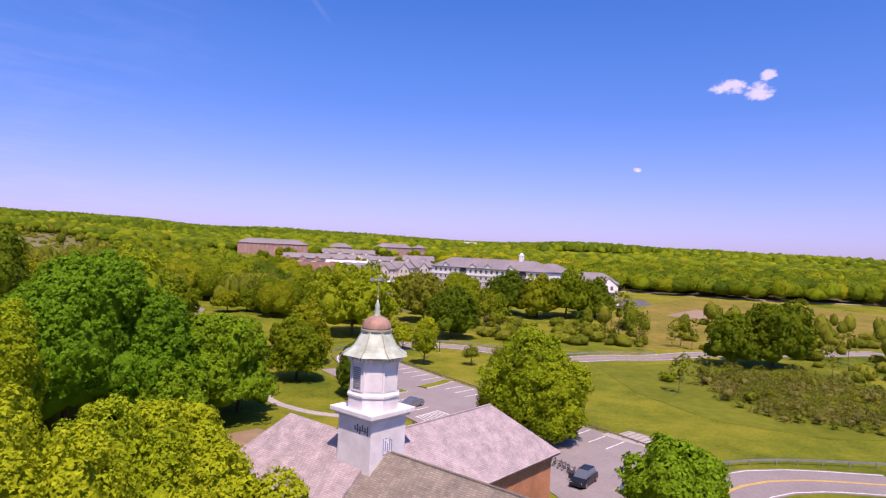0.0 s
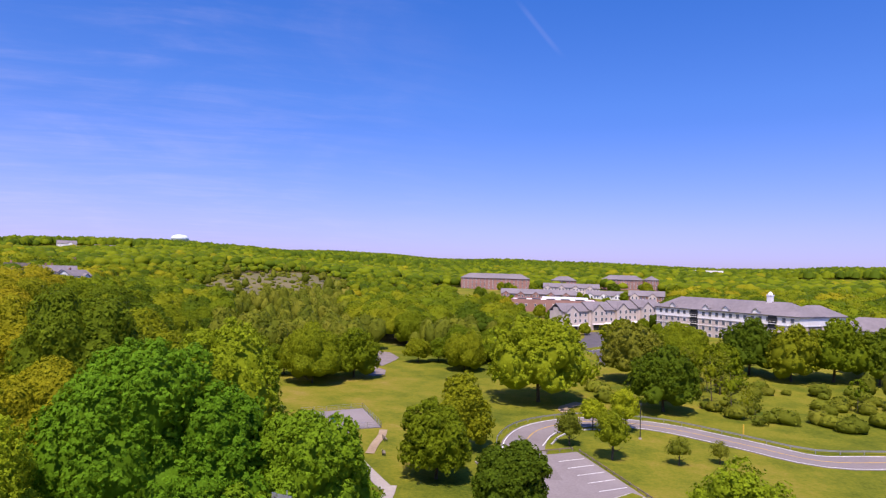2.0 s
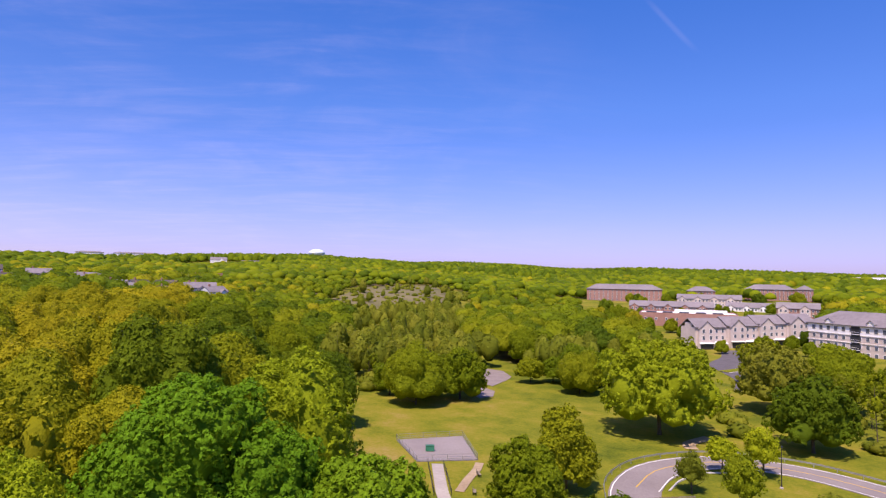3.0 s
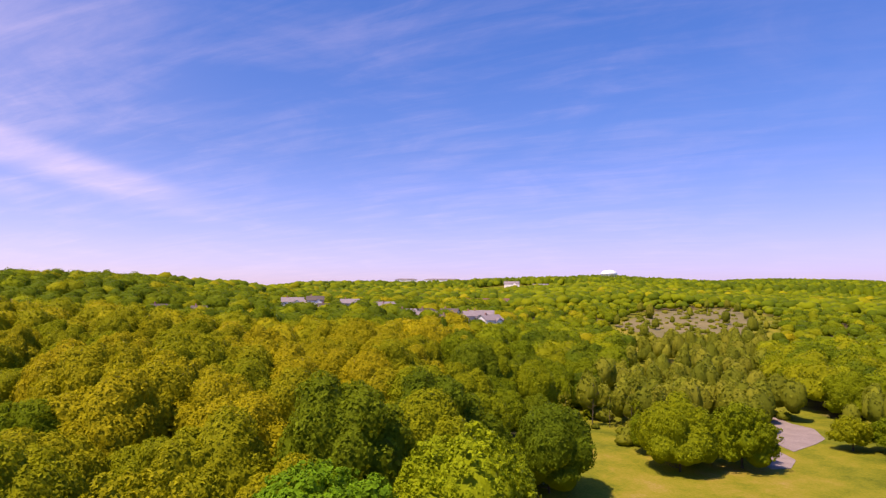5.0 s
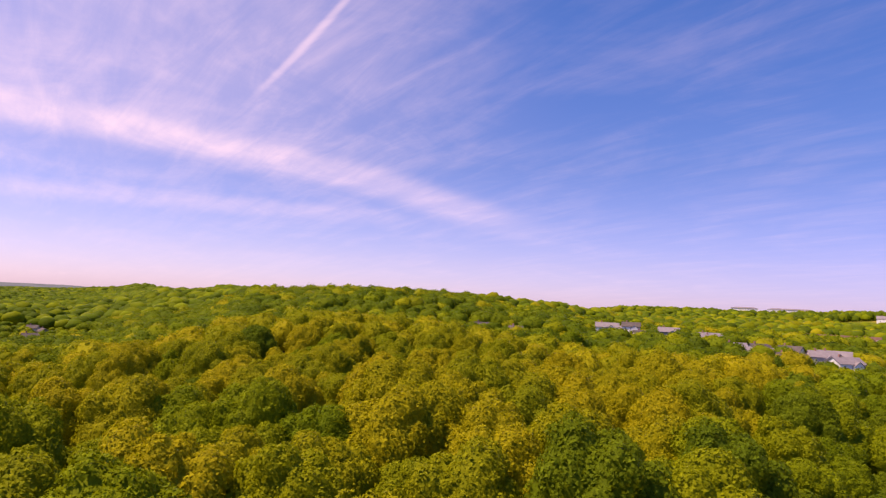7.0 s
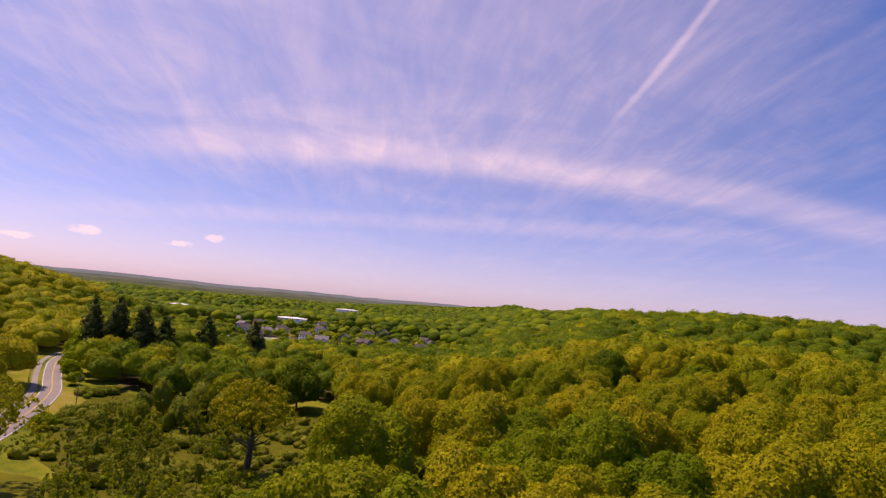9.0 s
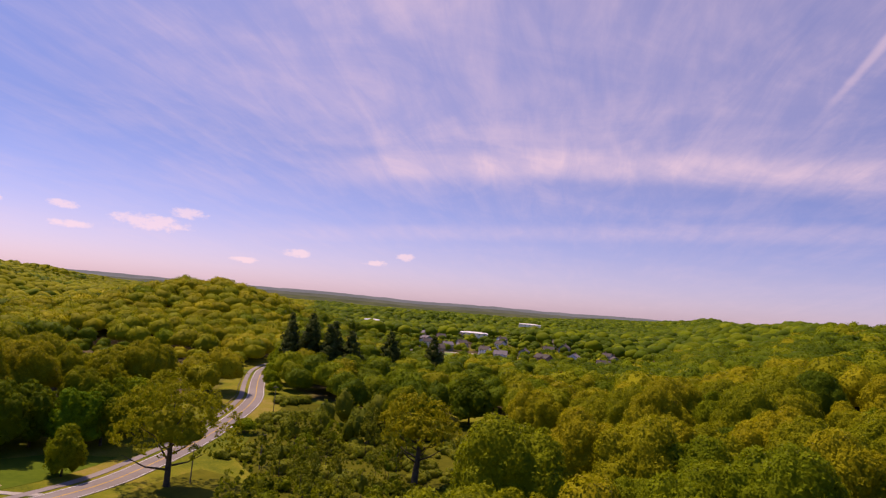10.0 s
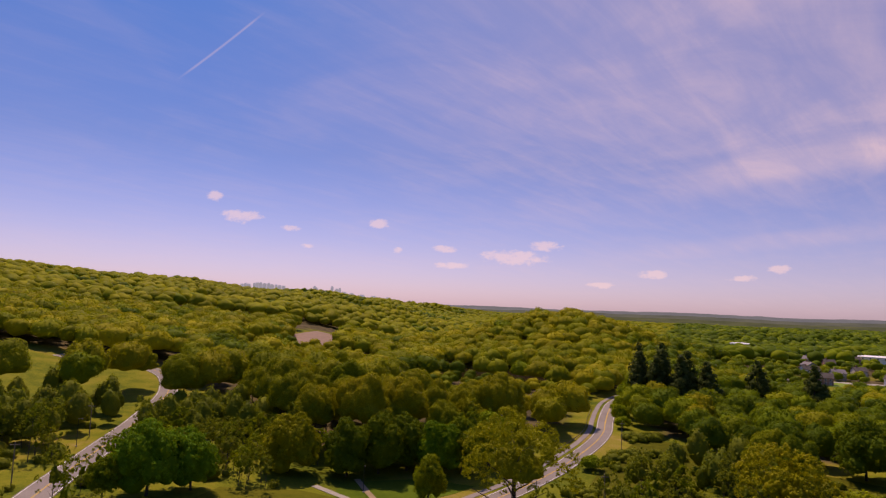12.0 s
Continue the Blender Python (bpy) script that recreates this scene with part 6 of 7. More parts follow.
def rail_fence(name, label, pts, mat, post_h=.55, every=2.2, beam=(.5, .18), post_r=.09, lift=0.0, two=False):
    """Posts with a beam along a line on the ground."""
    root = thing(name, label, "rail", 0, 0, 0, 0.0)
    mid, ways = along(pts, every)
    bm = bmesh.new()
    solid(bm, -post_r, -post_r, -.3, post_r, post_r, post_h, .01)
    post = done(bm, "post", mat)
    for p, w_ in zip(mid, ways):
        part("post", post, root).matrix_basis = Matrix.Translation((p.x, p.y, height(p.x, p.y) + lift)) @ Matrix.Rotation(math.atan2(w_.y, w_.x), 4, "Z")
    for a_, b_ in zip(mid, mid[1:]):
        for hz in ([beam[0]] if not two else [beam[0], beam[0] * .5]):
            za, zb = height(a_.x, a_.y) + lift + hz, height(b_.x, b_.y) + lift + hz
            d = Vector((b_.x - a_.x, b_.y - a_.y, zb - za))
            bm = bmesh.new()
            solid(bm, 0, -.05 - post_r, -beam[1] / 2, d.length, -post_r, beam[1] / 2)
            q = part("beam", done(bm, "beam", mat), root)
            q.matrix_basis = Matrix.Translation((a_.x, a_.y, za)) @ d.to_track_quat("X", "Z").to_matrix().to_4x4()
    return root


rail_fence("timber_rail", "low weathered timber rail along the car park", [tuple(RAIL_A - into * .5), tuple((RAIL_A + RAIL_B) / 2 - into * .5), tuple(RAIL_B - into * .5)], TIMBER, .5, 2.4, (.4, .22), .1)
rail_fence("timber_rail", "low weathered timber rail beside the lawn", [(-11, 104.2), (-6.5, 97.3), (-3.2, 92.5), (2.2, 84.6)], TIMBER, .5, 2.4, (.4, .22), .1)
rail_fence("timber_rail", "low weathered timber rail round the car park's end", [(-10.5, 143.2), (-16, 137.8), (-19, 134.4)], TIMBER, .5, 2.4, (.4, .22), .1)
rail_fence("guard_rail", "galvanised guard rail round the loop road", [(60, 172.5), (44, 168.4), (31, 163), (19, 168.3), (4, 174.9), (-9.5, 173.9), (-18.5, 167), (-24.2, 156), (-24.5, 143), (-20.5, 131.5)], STEEL, .75, 3.6, (.62, .32), .07)
rail_fence("guard_rail", "galvanised guard rail on the bend", [(62, 82.2), (45, 81.8), (35.5, 78.8), (31.5, 74.5)], STEEL, .75, 3.0, (.62, .32), .07)
rail_fence("guard_rail", "timber guard rail beside the main road", [(-99, -142.3), (-116, -162), (-126.5, -177), (-134, -193), (-145, -215)], TIMBER, .8, 4.0, (.66, .3), .09)

for o, m_ in ((-3.6, PAINT), (3.6, PAINT), (-.12, YELLOW), (.12, YELLOW)):
    for nm, pts in (("road_line", MAIN), ("road_line", WEST), ("road_line", LOOP)):
        ob = new(nm, ribbon(nm, pts, (o * (.85 if pts is MAIN else 1) - .07, o * (.85 if pts is MAIN else 1) + .07), .135 if pts is not LOOP else .115, m_, 3, .02))
        tagged(ob, "painted road line, worn", "road line", kind="structure")
for o, m_, pts in ((-3.6, PAINT, LOOP_FAR), (3.6, PAINT, LOOP_FAR), (0, YELLOW, LOOP_FAR[:-2])):
    pts = pts if o > 0 else LOOP_FAR[:-2]
    tagged(new("road_line", ribbon("road_line", pts, (o - .09, o + .09), .115, m_, 3, .02)), "painted road line, worn", "road line", kind="structure")
tagged(new("kerb_line", ribbon("kerb", [(-14.6, 144.5), (-14.2, 152), (-11, 159), (-4, 163)], (-.15, .15), .22, KERB, 1.5)), "pale granite kerb of the loop road", "kerb", kind="structure")


def wheel(root, x, y, r=.33):
    me = lathe("tyre", BLACK, [(r * .62, -.11), (r, -.1), (r, .1), (r * .62, .11)], 16, smooth_faces=False)
    me.transform(Matrix.Rotation(radians(90), 4, "X"))
    t_ = part("wheel", me, root, "black tyre with alloy rim")
    t_.location = (x, y, r)
    rim = lathe("rim", STEEL, [(.03, -.115), (r * .6, -.115), (r * .6, .115), (.03, .115)], 12)
    rim.transform(Matrix.Rotation(radians(90), 4, "X"))
    part("rim", rim, t_)


def car(label, paint, x, y, yaw, long=4.6, wide=1.82, roof=1.45, estate=False, open_door=False, pickup=False):
    root = thing("car", label, "car", x, y, yaw, height(x, y) + .1)
    h = long / 2

    def slices(rows, mat, name, parent=root, lab=""):
        """A hull from cross rows: x, half width below, half width above, z below, z above."""
        v, f = [], []
        for px_, wb, wt, zb, zt in rows:
            v += [(px_, -wb, zb), (px_, -wb * 1.0, (zb + zt) / 2), (px_, -wt, zt), (px_, wt, zt), (px_, wb, (zb + zt) / 2), (px_, wb, zb)]
        for i in range(len(rows) - 1):
            for k in range(6):
                f.append((i * 6 + k, i * 6 + (k + 1) % 6, i * 6 + 6 + (k + 1) % 6, i * 6 + 6 + k))
        f += [tuple(range(6))[::-1], tuple(range(len(v) - 6, len(v)))]
        return part(name, mesh(name, v, f, mat, False), parent, lab)

    w2 = wide / 2
    slices([(-h, w2 * .86, w2 * .8, .38, .82), (-h + .15, w2 * .97, w2 * .88, .25, .95), (-h + .9, w2, w2 * .93, .2, .98), (h - 1.3, w2, w2 * .93, .2, .95), (h - .35, w2 * .95, w2 * .85, .25, .78), (h, w2 * .82, w2 * .74, .35, .66)], paint, "body")
    back = -h + (.35 if estate else .75)
    if pickup:
        back = -.3
    slices([(back, w2 * .84, w2 * .8, .9, .96), (back + (.35 if estate or pickup else .85), w2 * .86, w2 * .66, .9, roof - .03), (.35, w2 * .86, w2 * .68, .9, roof), (h - 1.15, w2 * .84, w2 * .8, .88, .95)], GLASS, "cabin_glass", lab="dark tinted cabin windows")
    slices([(back + (.4 if estate or pickup else .95), w2 * .66, w2 * .62, roof - .04, roof + .02), (.25, w2 * .68, w2 * .64, roof - .03, roof + .04)], paint, "roof_panel")
    if pickup:
        part("cargo_bed", boxes("cargo_bed", DARK, (-h + .2, -w2 * .8, .9, -.4, w2 * .8, 1.0)), root)
    for sx in (-h + .85, h - .9):
        for sy in (-w2 + .08, w2 - .08):
            wheel(root, sx, sy)
    for sy in (-w2 * .62, w2 * .62):
        part("headlight", boxes("headlight", PAINT, (h - .12, sy - .16, .56, h - .02, sy + .16, .68)), root)
        part("taillight", boxes("taillight", RED, (-h - .01, sy - .16, .68, -h + .06, sy + .16, .82)), root)
        part("mirror", boxes("mirror", paint, (h - 1.55, (w2 + .02) * (1 if sy > 0 else -1) - .09, .98, h - 1.4, (w2 + .02) * (1 if sy > 0 else -1) + .09, 1.1)), root)
    part("bumper", boxes("bumper", BLACK, (h - .08, -w2 * .75, .34, h + .03, w2 * .75, .5)), root)
    if open_door:
        d = part("door", boxes("door", paint, (-.9, -.03, .3, 0, .03, 1.0), bevel=.02), root, "open front door")
        d.matrix_basis = pose(h - 1.5, -w2, 0, 0, 0, 60)
        part("window", boxes("window", GLASS, (-.85, -.015, 1.0, -.15, .015, 1.38)), d)
    return root


RED = worn("red_lens", (0.25, 0.01, 0.01), (0.35, 0.02, 0.02), 5, 0.3, 0)
SILVER = worn("silver_car_paint", (0.22, 0.23, 0.26), (0.28, 0.29, 0.32), 1.0, 0.25, 0, metal=0.6)
CARBLACK = worn("black_car_paint", (0.010, 0.010, 0.013), (0.018, 0.018, 0.022), 1.0, 0.2, 0)
CARWHITE = worn("white_car_paint", (0.72, 0.72, 0.73), (0.80, 0.80, 0.80), 1.0, 0.3, 0)
CARBLUE = worn("blue_car_paint", (0.05, 0.08, 0.15), (0.08, 0.12, 0.20), 1.0, 0.25, 0)
car("silver saloon car parked on the asphalt", SILVER, -4.0, 102.2, 233)
car("black estate car with an open door, bicycles on its back", CARBLACK, 17.3, 71.5, 235, 4.7, 1.85, 1.65, True, True)
car("dark blue pickup truck parked at the verge", CARBLUE, 22.8, 70.4, 235, 5.3, 1.95, 1.75, True, False, True)
car("white saloon car parked behind the tree", CARWHITE, -16.6, 116, 140)
for k, (x, y) in enumerate([(84, 297.5), (88, 296.5), (92, 296)]):
    car("parked car outside the apartments", (CARWHITE, SILVER, CARWHITE)[k], x, y, 60)


def bicycle(x, y, yaw, z=0.0, lean=8):
    root = thing("bicycle", "dark bicycle in a crowded row", "bicycle", x, y, yaw, height(x, y) + .1 + z, "bicycles by the hall")
    root.rotation_euler[0] = radians(lean)
    for px_ in (-.52, .52):
        bm = bmesh.new()
        seg = 16
        ring = []
        for k in range(seg):
            q = 2 * math.pi * k / seg
            ring.append([bm.verts.new((px_ + math.cos(q) * r_, o, .34 + math.sin(q) * r_)) for r_, o in ((.34, -.02), (.34, .02), (.30, .02), (.30, -.02))])
        for k in range(seg):
            for j in range(4):
                bm.faces.new((ring[k][j], ring[k][(j + 1) % 4], ring[(k + 1) % seg][(j + 1) % 4], ring[(k + 1) % seg][j]))
        part("wheel", done(bm, "wheel", BLACK), root)
    bm = bmesh.new()
    for (ax, az_), (bx, bz) in (((-.52, .34), (-.1, .3)), ((-.1, .3), (-.22, .85)), ((-.52, .34), (-.18, .72)), ((-.18, .72), (.38, .78)), ((-.1, .3), (.38, .74)), ((.38, .95), (.52, .34))):
        d = Vector((bx - ax, 0, bz - az_))
        n0 = len(bm.verts)
        solid(bm, 0, -.02, -.02, d.length, .02, .02)
        bmesh.ops.transform(bm, matrix=Matrix.Translation((ax, 0, az_)) @ d.to_track_quat("X", "Z").to_matrix().to_4x4(), verts=bm.verts[n0:] if False else list(bm.verts)[n0:])
    part("frame", done(bm, "frame", BLACK), root)
    part("saddle", boxes("saddle", BLACK, (-.36, -.07, .85, -.1, .07, .92), bevel=.02), root)
    part("handlebar", boxes("handlebar", BLACK, (.36, -.28, .96, .41, .28, 1.0)), root)


for k in range(7):
    bicycle(14.2 + .42 * k, 78.6 - .75 * k, 230 + (k * 37) % 21, 0, -6 + (k * 5) % 14)
# the concrete pad beyond the stalls
tagged(new("pavement_pad", patch("pad", [(25.8, 92.8), (31.8, 86.2), (30.4, 84.9), (24.4, 91.3)], .14, CONCRETE, 2.0)), "pale concrete pad at the car park's edge", "pavement", kind="structure")


def street_lamp(x, y, yaw, tall=8.5):
    root = thing("street_lamp", "tall dark street lamp beside the road", "lamp", x, y, yaw)
    part("pole", lathe("pole", BLACK, [(.14, -.3), (.12, .2), (.09, 1.0), (.06, tall)], 10), root)
    part("base", lathe("base", CONCRETE, [(.28, -.3), (.28, .25), (.22, .3)], 12), root)
    part("arm", boxes("arm", BLACK, (-.04, -.04, tall - .08, 1.0, .04, tall)), root)
    hd = part("lamp_head", boxes("lamp_head", BLACK, (.7, -.16, tall - .06, 1.35, .16, tall + .1), bevel=.03), root)
    part("lens", boxes("lens", PAINT, (.8, -.12, tall - .1, 1.28, .12, tall - .065)), hd)


street_lamp(.2, 157.6, 90, 6.6)
street_lamp(-34, -101, 100, 7)
street_lamp(48, -128, 180, 8)


def utility_pole(x, y, tall=10, yaw=0):
    root = thing("utility_pole", "weathered wooden utility pole with crossarm", "pole", x, y, yaw)
    part("pole", lathe("pole", TIMBER, [(.17, -.5), (.15, .5), (.1, tall)], 10), root)
    part("crossarm", boxes("crossarm", TIMBER, (-1.1, -.06, tall - .8, 1.1, .06, tall - .65)), root)
    for px_ in (-.95, -.4, .4, .95):
        part("insulator", lathe("insulator", CONCRETE, [(.04, tall - .65), (.05, tall - .5), (.02, tall - .45)], 8), root).location = (px_, 0, 0)


for x, y in ((-77, -86), (-98, -92), (-130, -150), (47, -90), (49, -140), (20, 92)):
    if x != 20:
        utility_pole(x, y)


def marker_post(x, y):
    root = thing("marker_post", "slim yellow marker post beside the road", "post", x, y)
    part("post", boxes("post", YELLOW, (-.12, -.06, -.2, .12, .06, 2.2), bevel=.02), root)


marker_post(19.5, 171)

# ---- ball court ----
court = thing("court_fence", "low chain-link fence round the ball court", "fence", 0, 0, 0, 0.0)
CORNERS = [(-66.5, 140.2), (-58.3, 152.0), (-47.2, 139.3), (-55.0, 131.2)]
for (ax, ay), (bx, by) in ((CORNERS[0], CORNERS[1]), (CORNERS[1], CORNERS[2]), (CORNERS[2], CORNERS[3]), (CORNERS[3], CORNERS[0])):
    d = Vector((bx - ax, by - ay, 0))
    n_ = int(d.length / 2.4)
    for k in range(n_ + 1):
        p = Vector((ax, ay, 0)) + d * k / n_
        part("post", lathe("post", STEEL, [(.04, -.2), (.04, 1.25)], 6), court).location = (p.x, p.y, height(p.x, p.y))
    for hz in (.15, .45, .75, 1.2):
        za, zb = height(ax, ay) + hz, height(bx, by) + hz
        e_ = Vector((bx - ax, by - ay, zb - za))
        bm = bmesh.new()
        solid(bm, 0, -.02, -.02, e_.length, .02, .02)
        part("wire", done(bm, "wire", STEEL), court).matrix_basis = Matrix.Translation((ax, ay, za)) @ e_.to_track_quat("X", "Z").to_matrix().to_4x4()


def bench(x, y, yaw):
    root = thing("bench", "dark wooden park bench beside the path", "bench", x, y, yaw)
    for k in range(3):
        part("seat_slat", boxes("seat_slat", TIMBER, (-.9, -.25 + k * .17, .43, .9, -.11 + k * .17, .47)), root)
    for k in range(2):
        part("back_slat", boxes("back_slat", TIMBER, (-.9, .28, .58 + k * .18, .9, .32, .71 + k * .18)), root)
    for px_ in (-.75, .75):
        part("leg", boxes("leg", BLACK, (px_ - .03, -.25, -.1, px_ + .03, -.19, .43), (px_ - .03, .24, -.1, px_ + .03, .30, .95), (px_ - .03, -.25, .38, px_ + .03, .3, .43)), root)


rail_fence("path_fence", "low dark wire fence beside the footpath", [(-52.6, 131.2), (-48.2, 125.6), (-43.2, 119.2)], BLACK, 1.1, 2.0, (1.05, .06), .04, two=True)
rail_fence("path_fence", "low dark wire fence beside the footpath", [(-49.8, 132.0), (-45.6, 126.8), (-41.2, 121.0)], BLACK, 1.1, 2.0, (1.05, .06), .04, two=True)
crate = thing("storage_box", "green storage box standing on the ball court", "box", -57, 138.2, 40, height(-57, 138.2) + .1)
part("body", boxes("body", worn("green_paint", (.02, .16, .09), (.04, .22, .13), 4, .5, 0), (-.8, -.5, .05, .8, .5, .95), bevel=.03), crate)
part("lid", boxes("lid", worn("dark_green_lid", (.015, .11, .07), (.03, .15, .09), 4, .5, 0), (-.84, -.54, .95, .84, .54, 1.08), bevel=.03), crate)
bench(-42.5, 131.7, 130)
bench(-38.8, 123.9, 120)
for pts, wd, m_, lab in (([(-51.5, 132.5), (-47, 126.5), (-42, 120), (-37, 115), (-31, 109.5)], 2.0, CONCRETE, "pale concrete footpath across the lawn"),
                         ([(-46, 138), (-44.5, 134.5), (-43, 129), (-41, 123)], 1.5, DIRT, "trodden dirt beside the ball court"),
                         ([(-31, 111), (-27, 101), (-20, 95.5), (-14, 94), (-6, 92.5)], 1.6, CONCRETE, "pale footpath to the hall"),
                         ([(-17, 173.5), (-18.5, 178), (-16, 186)], 2.6, DIRT, "bare trodden dirt beside the road"),
                         ([(-52, -306), (-62, -313), (-76, -320)], 3.0, DIRT, "pale path at the pond's edge"),
                         ([(-21, -103), (-30, -94), (-38, -86.5), (-46, -83)], 2.2, CONCRETE, "asphalt footpath down to the road"),
                         ([(-32.6, -112), (-35, -102), (-38, -91)], 1.8, DIRT, "trodden dirt path over the grass"),
                         ([(-185, -84), (-174, -72), (-169, -56), (-166, -40)], 3.2, DIRT, "sandy dirt track among trees")):
    tagged(new("footpath", ribbon("footpath", pts, (-wd / 2, 0, wd / 2), .11, m_, 2)), lab, "path", kind="structure")
tagged(new("pavement_side", ribbon("sidewalk", MAIN[:-1], (4.7, 6.7), .12, ASPHALT, 3)), "asphalt footway beside the main road", "pavement", kind="structure")
WATER, wn, wb = material("pond_water", 0.06)
wb.inputs["Base Color"].default_value = (0.03, 0.022, 0.016, 1)
tagged(new("water", patch("water", [(-60, -316), (-88, -358), (-122, -353), (-177, -292), (-163, -268), (-112, -308)], .4, WATER, 8)), "still dark pond below the knoll", "water", kind="structure")
tagged(new("ground_bare", patch("bare", [(11, -390), (14, -440), (-4, -500), (-24, -493), (-24, -440), (-20, -395)], .5, worn("bare_earth", (.20, .13, .10), (.30, .20, .16), .3, .95, 0), 10)), "bare brown earth clearing in the woods", "ground", kind="structure")
tagged(new("ground_heath", patch("heath", [(-284, 389), (-341, 411), (-400, 520), (-386, 622), (-311, 537), (-250, 430), (-256, 392)], .6, worn("dry_heath", (.115, .11, .04), (.20, .165, .08), .25, .95, .3, .1), 10)), "dry brown clearing in the woods", "ground", kind="structure")
MEADOW = worn("dry_meadow", (.105, .115, .016), (.27, .195, .05), .35, .95, .4, .1, .05)
tagged(new("ground_meadow", patch("meadow", [(52, 190), (66, 184), (95, 194), (150, 206), (215, 225), (262, 290), (200, 366), (150, 380), (112, 330), (92, 285), (66, 250), (54, 215)], .06, MEADOW, 8, .1)), "rough golden dry meadow beyond the road", "ground", kind="structure")
tagged(new("ground_hollow", patch("hollow", [(38, 150), (56, 157), (84, 168), (100, 164), (98, 112), (80, 97), (60, 95), (46, 103), (39, 122)], .05, worn("rank_grass", (.078, .104, .011), (.165, .172, .02), .5, .95, .5, .12, .07), 6, .1)), "rank green grass in the brushy hollow", "ground", kind="structure")
tagged(new("ground_lawn", patch("lawn", [(-36, -87), (-47, -95), (-60, -106), (-67, -113), (-52, -117), (-38, -112), (-28, -106), (-26, -96)], .06, worn("mown_lawn", (.062, .105, .010), (.105, .150, .014), .6, .95, .3, .08, .08), 5, .1)), "deep green mown lawn beside the footpath", "ground", kind="structure")
tagged(new("ground_scrub", patch("scrub", [(-60, -20), (-92, -8), (-104, 4), (-132, -14), (-160, -34), (-178, -50), (-192, -92), (-176, -120), (-158, -150), (-146, -166), (-112, -128), (-96, -104), (-92, -70), (-80, -52), (-64, -40)], .05, worn("scrub_grass", (.050, .058, .005), (.118, .114, .010), .4, .95, .5, .12, .06), 6, .1)), "dark rank grass and brambles under the scrub", "ground", kind="structure")
ROUGH = worn("rough_grass", (.070, .080, .007), (.140, .132, .013), .5, .95, .4, .1, .07)
tagged(new("ground_verge", patch("verge", [(-32, -28), (-62, -38), (-78, -50), (-87, -63), (-89, -88), (-84, -98), (-74, -92), (-60, -80), (-45, -68), (-28, -54)], .055, ROUGH, 5, .1)), "rough olive grass beside the main road", "ground", kind="structure")
tagged(new("ground_verge_far", patch("verge", [(-35, -85), (-22, -75), (-8, -66), (12, -72), (2, -96), (-18, -98), (-25, -95)], .055, ROUGH, 5, .1)), "rough olive grass between road and footpath", "ground", kind="structure")
for name_ in ("rough_grass", "scrub_grass", "rank_grass", "mown_lawn", "dry_meadow"):
    bpy.data.materials[name_].node_tree.nodes["Principled BSDF"].inputs["Specular IOR Level"].default_value = 0.05
tagged(new("ground_scrape", patch("scrape", [(99, 274), (112, 292), (128, 312), (136, 305), (126, 284), (112, 271)], .12, worn("bare_soil", (.22, .15, .10), (.32, .23, .16), .5, .95, .2), 6)), "bare brown soil in the meadow", "ground", kind="structure")


landing = tagged(new("pavement_steps", patch("steps", [(26.7, 91.6), (29.3, 93.9), (33.0, 89.6), (30.2, 86.9)], .22, CONCRETE, 4, .3)), "pale concrete landing beside the car park rail", "pavement", kind="structure")
for k in range(6):
    u = (k + .5) / 6
    a_, b_ = (26.7 + 3.5 * u, 91.6 - 4.7 * u), (29.3 + 3.7 * u, 93.9 - 4.3 * u)
    ground_line("joint", [a_, b_], .22, .235, SLAB, landing, "", 1.0)


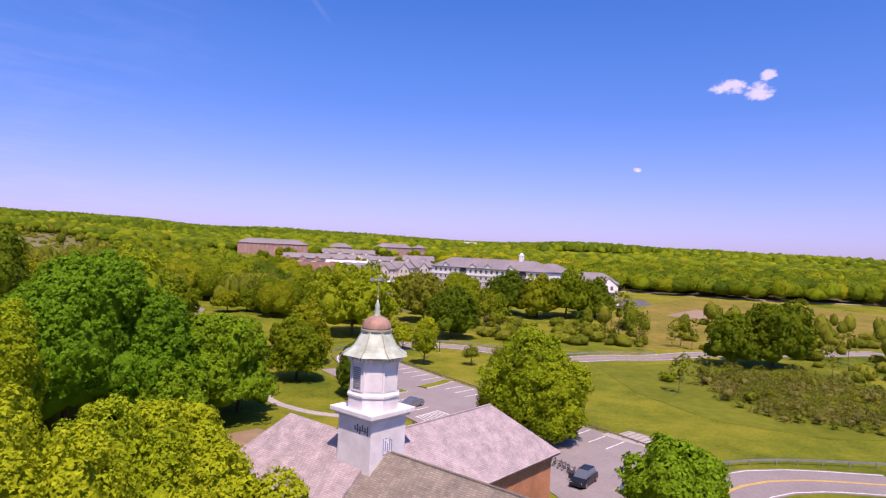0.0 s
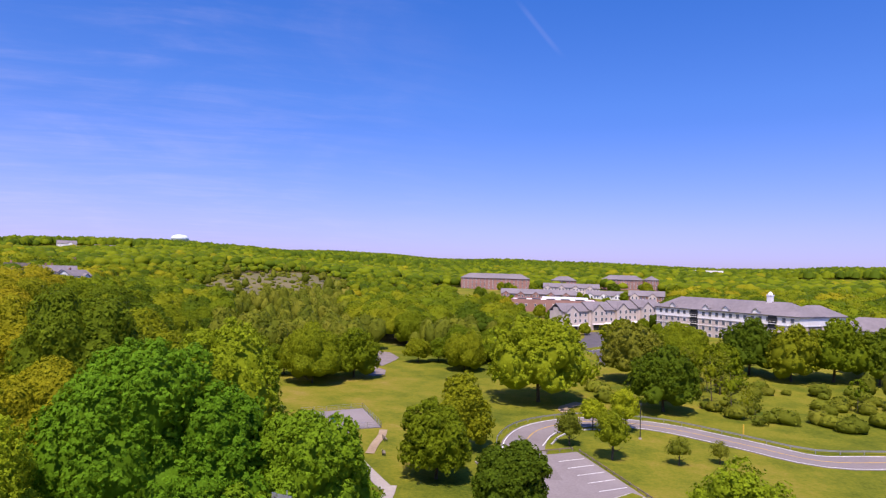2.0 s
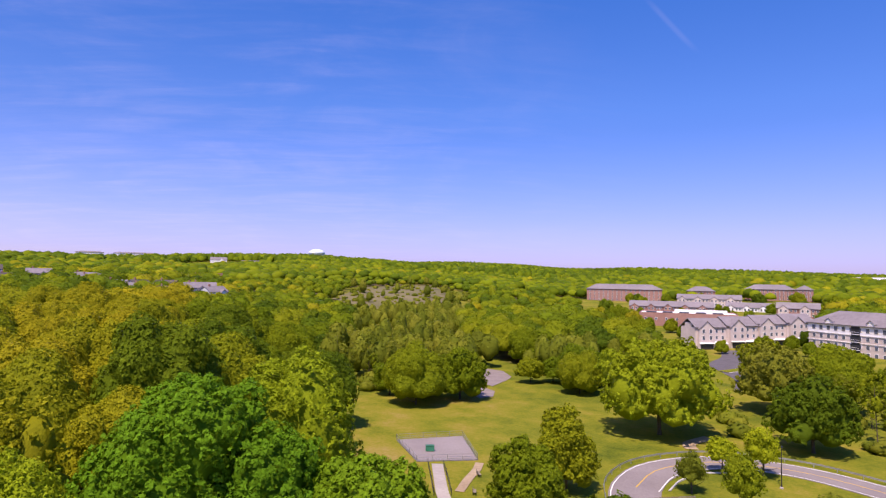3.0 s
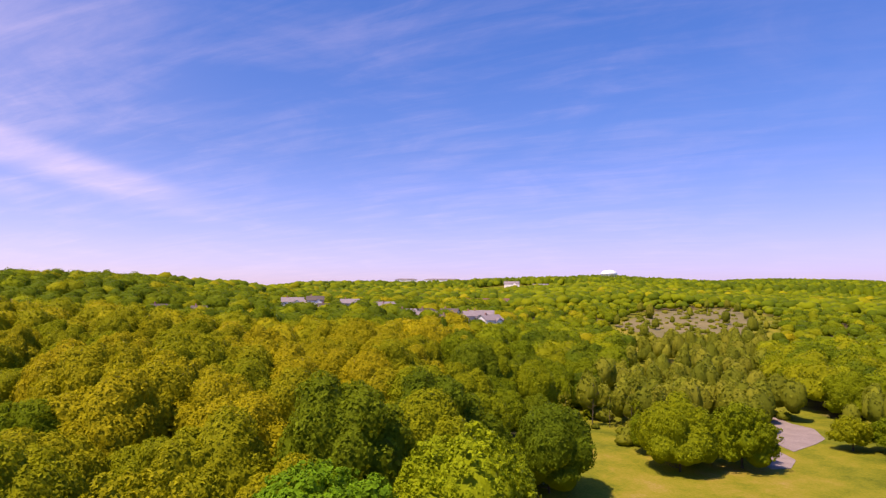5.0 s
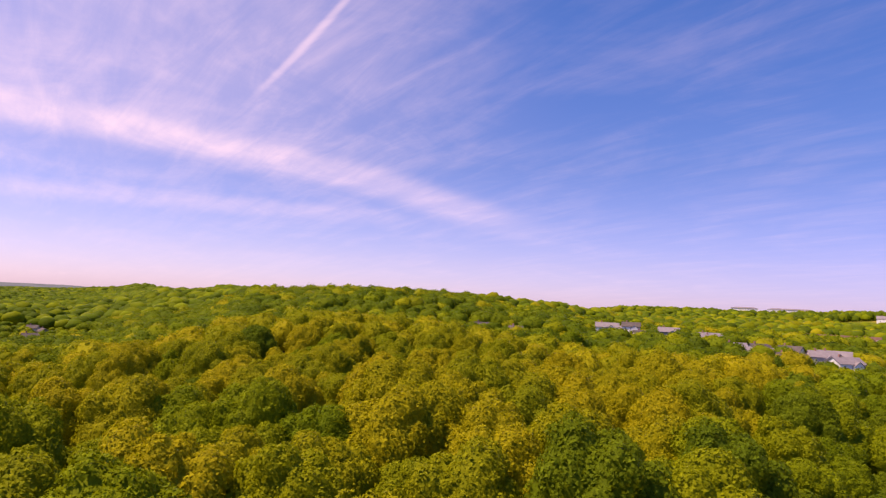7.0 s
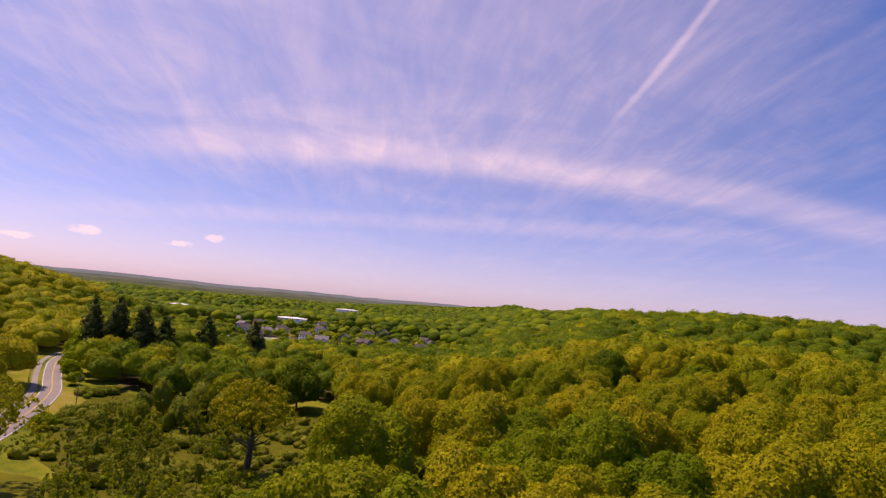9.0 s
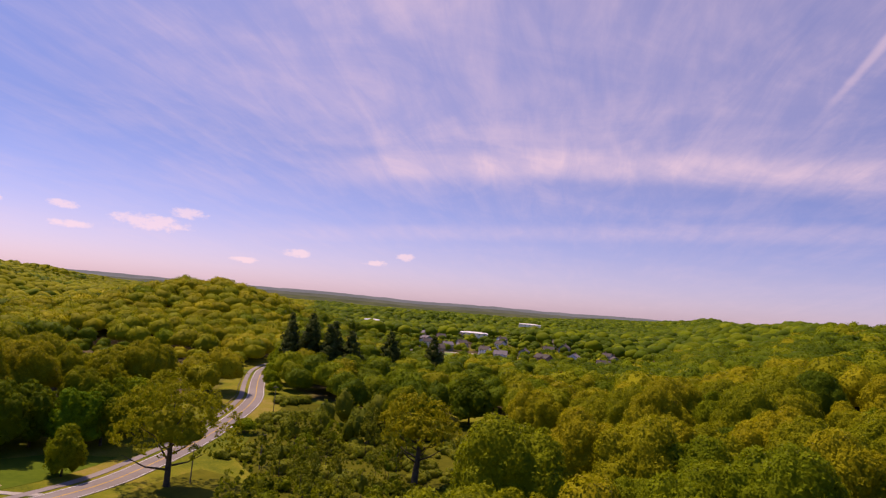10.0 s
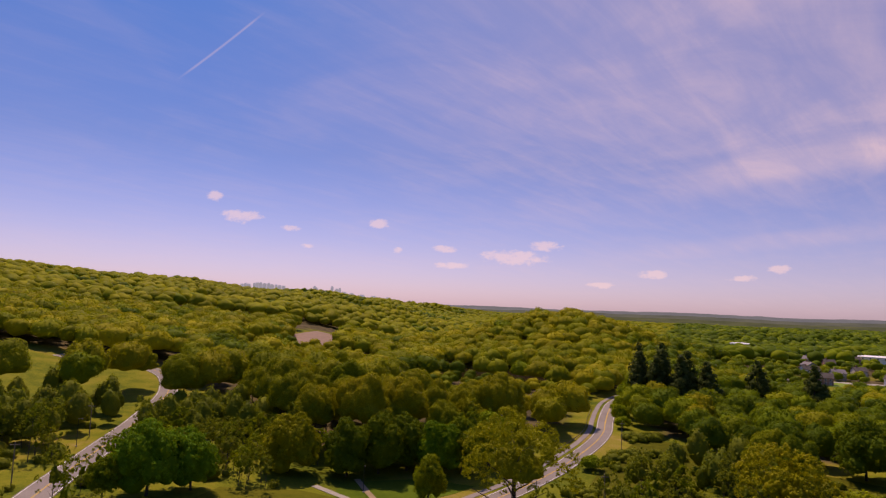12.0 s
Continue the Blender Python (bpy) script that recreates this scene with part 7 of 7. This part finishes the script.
def far_hills():
    """Hazy hills along the horizon, three ranges one behind the other, the farther the bluer: the air's haze is put
    into their glowing colours.
    """
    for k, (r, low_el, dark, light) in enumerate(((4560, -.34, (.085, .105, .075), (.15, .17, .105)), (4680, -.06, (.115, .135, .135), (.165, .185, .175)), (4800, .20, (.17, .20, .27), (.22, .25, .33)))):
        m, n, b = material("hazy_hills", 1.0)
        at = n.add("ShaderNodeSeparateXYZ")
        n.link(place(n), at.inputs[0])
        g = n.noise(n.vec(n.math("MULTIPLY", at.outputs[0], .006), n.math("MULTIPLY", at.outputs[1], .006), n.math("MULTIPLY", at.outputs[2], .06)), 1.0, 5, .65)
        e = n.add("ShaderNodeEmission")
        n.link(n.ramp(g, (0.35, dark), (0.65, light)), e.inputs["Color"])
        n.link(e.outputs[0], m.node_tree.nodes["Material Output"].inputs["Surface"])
        v, f = [], []
        steps = 260
        for i in range(steps + 1):
            az = 106 + 76 * i / steps
            q = radians(az)
            wave = .13 * noise.noise(Vector((az * .11, k * 7.0, 0))) + .05 * noise.noise(Vector((az * .7, 4, k * 3.0))) + .025 * noise.noise(Vector((az * 3.1, 9, k * 5.0)))
            top = 42 + r * math.tan(radians(low_el + wave + .15 * smooth(128, 112, az)))
            for z, d in ((-120, 0), (top, 60), (-120, 110)):
                v.append((-5 - math.sin(q) * (r + d), 55 + math.cos(q) * (r + d), z))
        for i in range(steps):
            for c in range(2):
                f.append((i * 3 + c, i * 3 + c + 1, i * 3 + 4 + c, i * 3 + 3 + c))
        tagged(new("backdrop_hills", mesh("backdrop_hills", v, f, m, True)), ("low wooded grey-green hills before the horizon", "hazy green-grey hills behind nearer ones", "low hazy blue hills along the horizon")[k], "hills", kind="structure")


far_hills()
tagged(new("ground_trodden", patch("trodden", [(-30, 78.8), (-28, 81.3), (-24.4, 85.3), (-21, 84.2), (-20, 81), (-23.5, 78.2), (-27, 76.5)], .1, worn("trodden_earth", (.19, .125, .08), (.30, .21, .13), .8, .95, .3, .03), 2.0, .1)), "bare trodden earth under the chestnut", "ground", kind="structure")
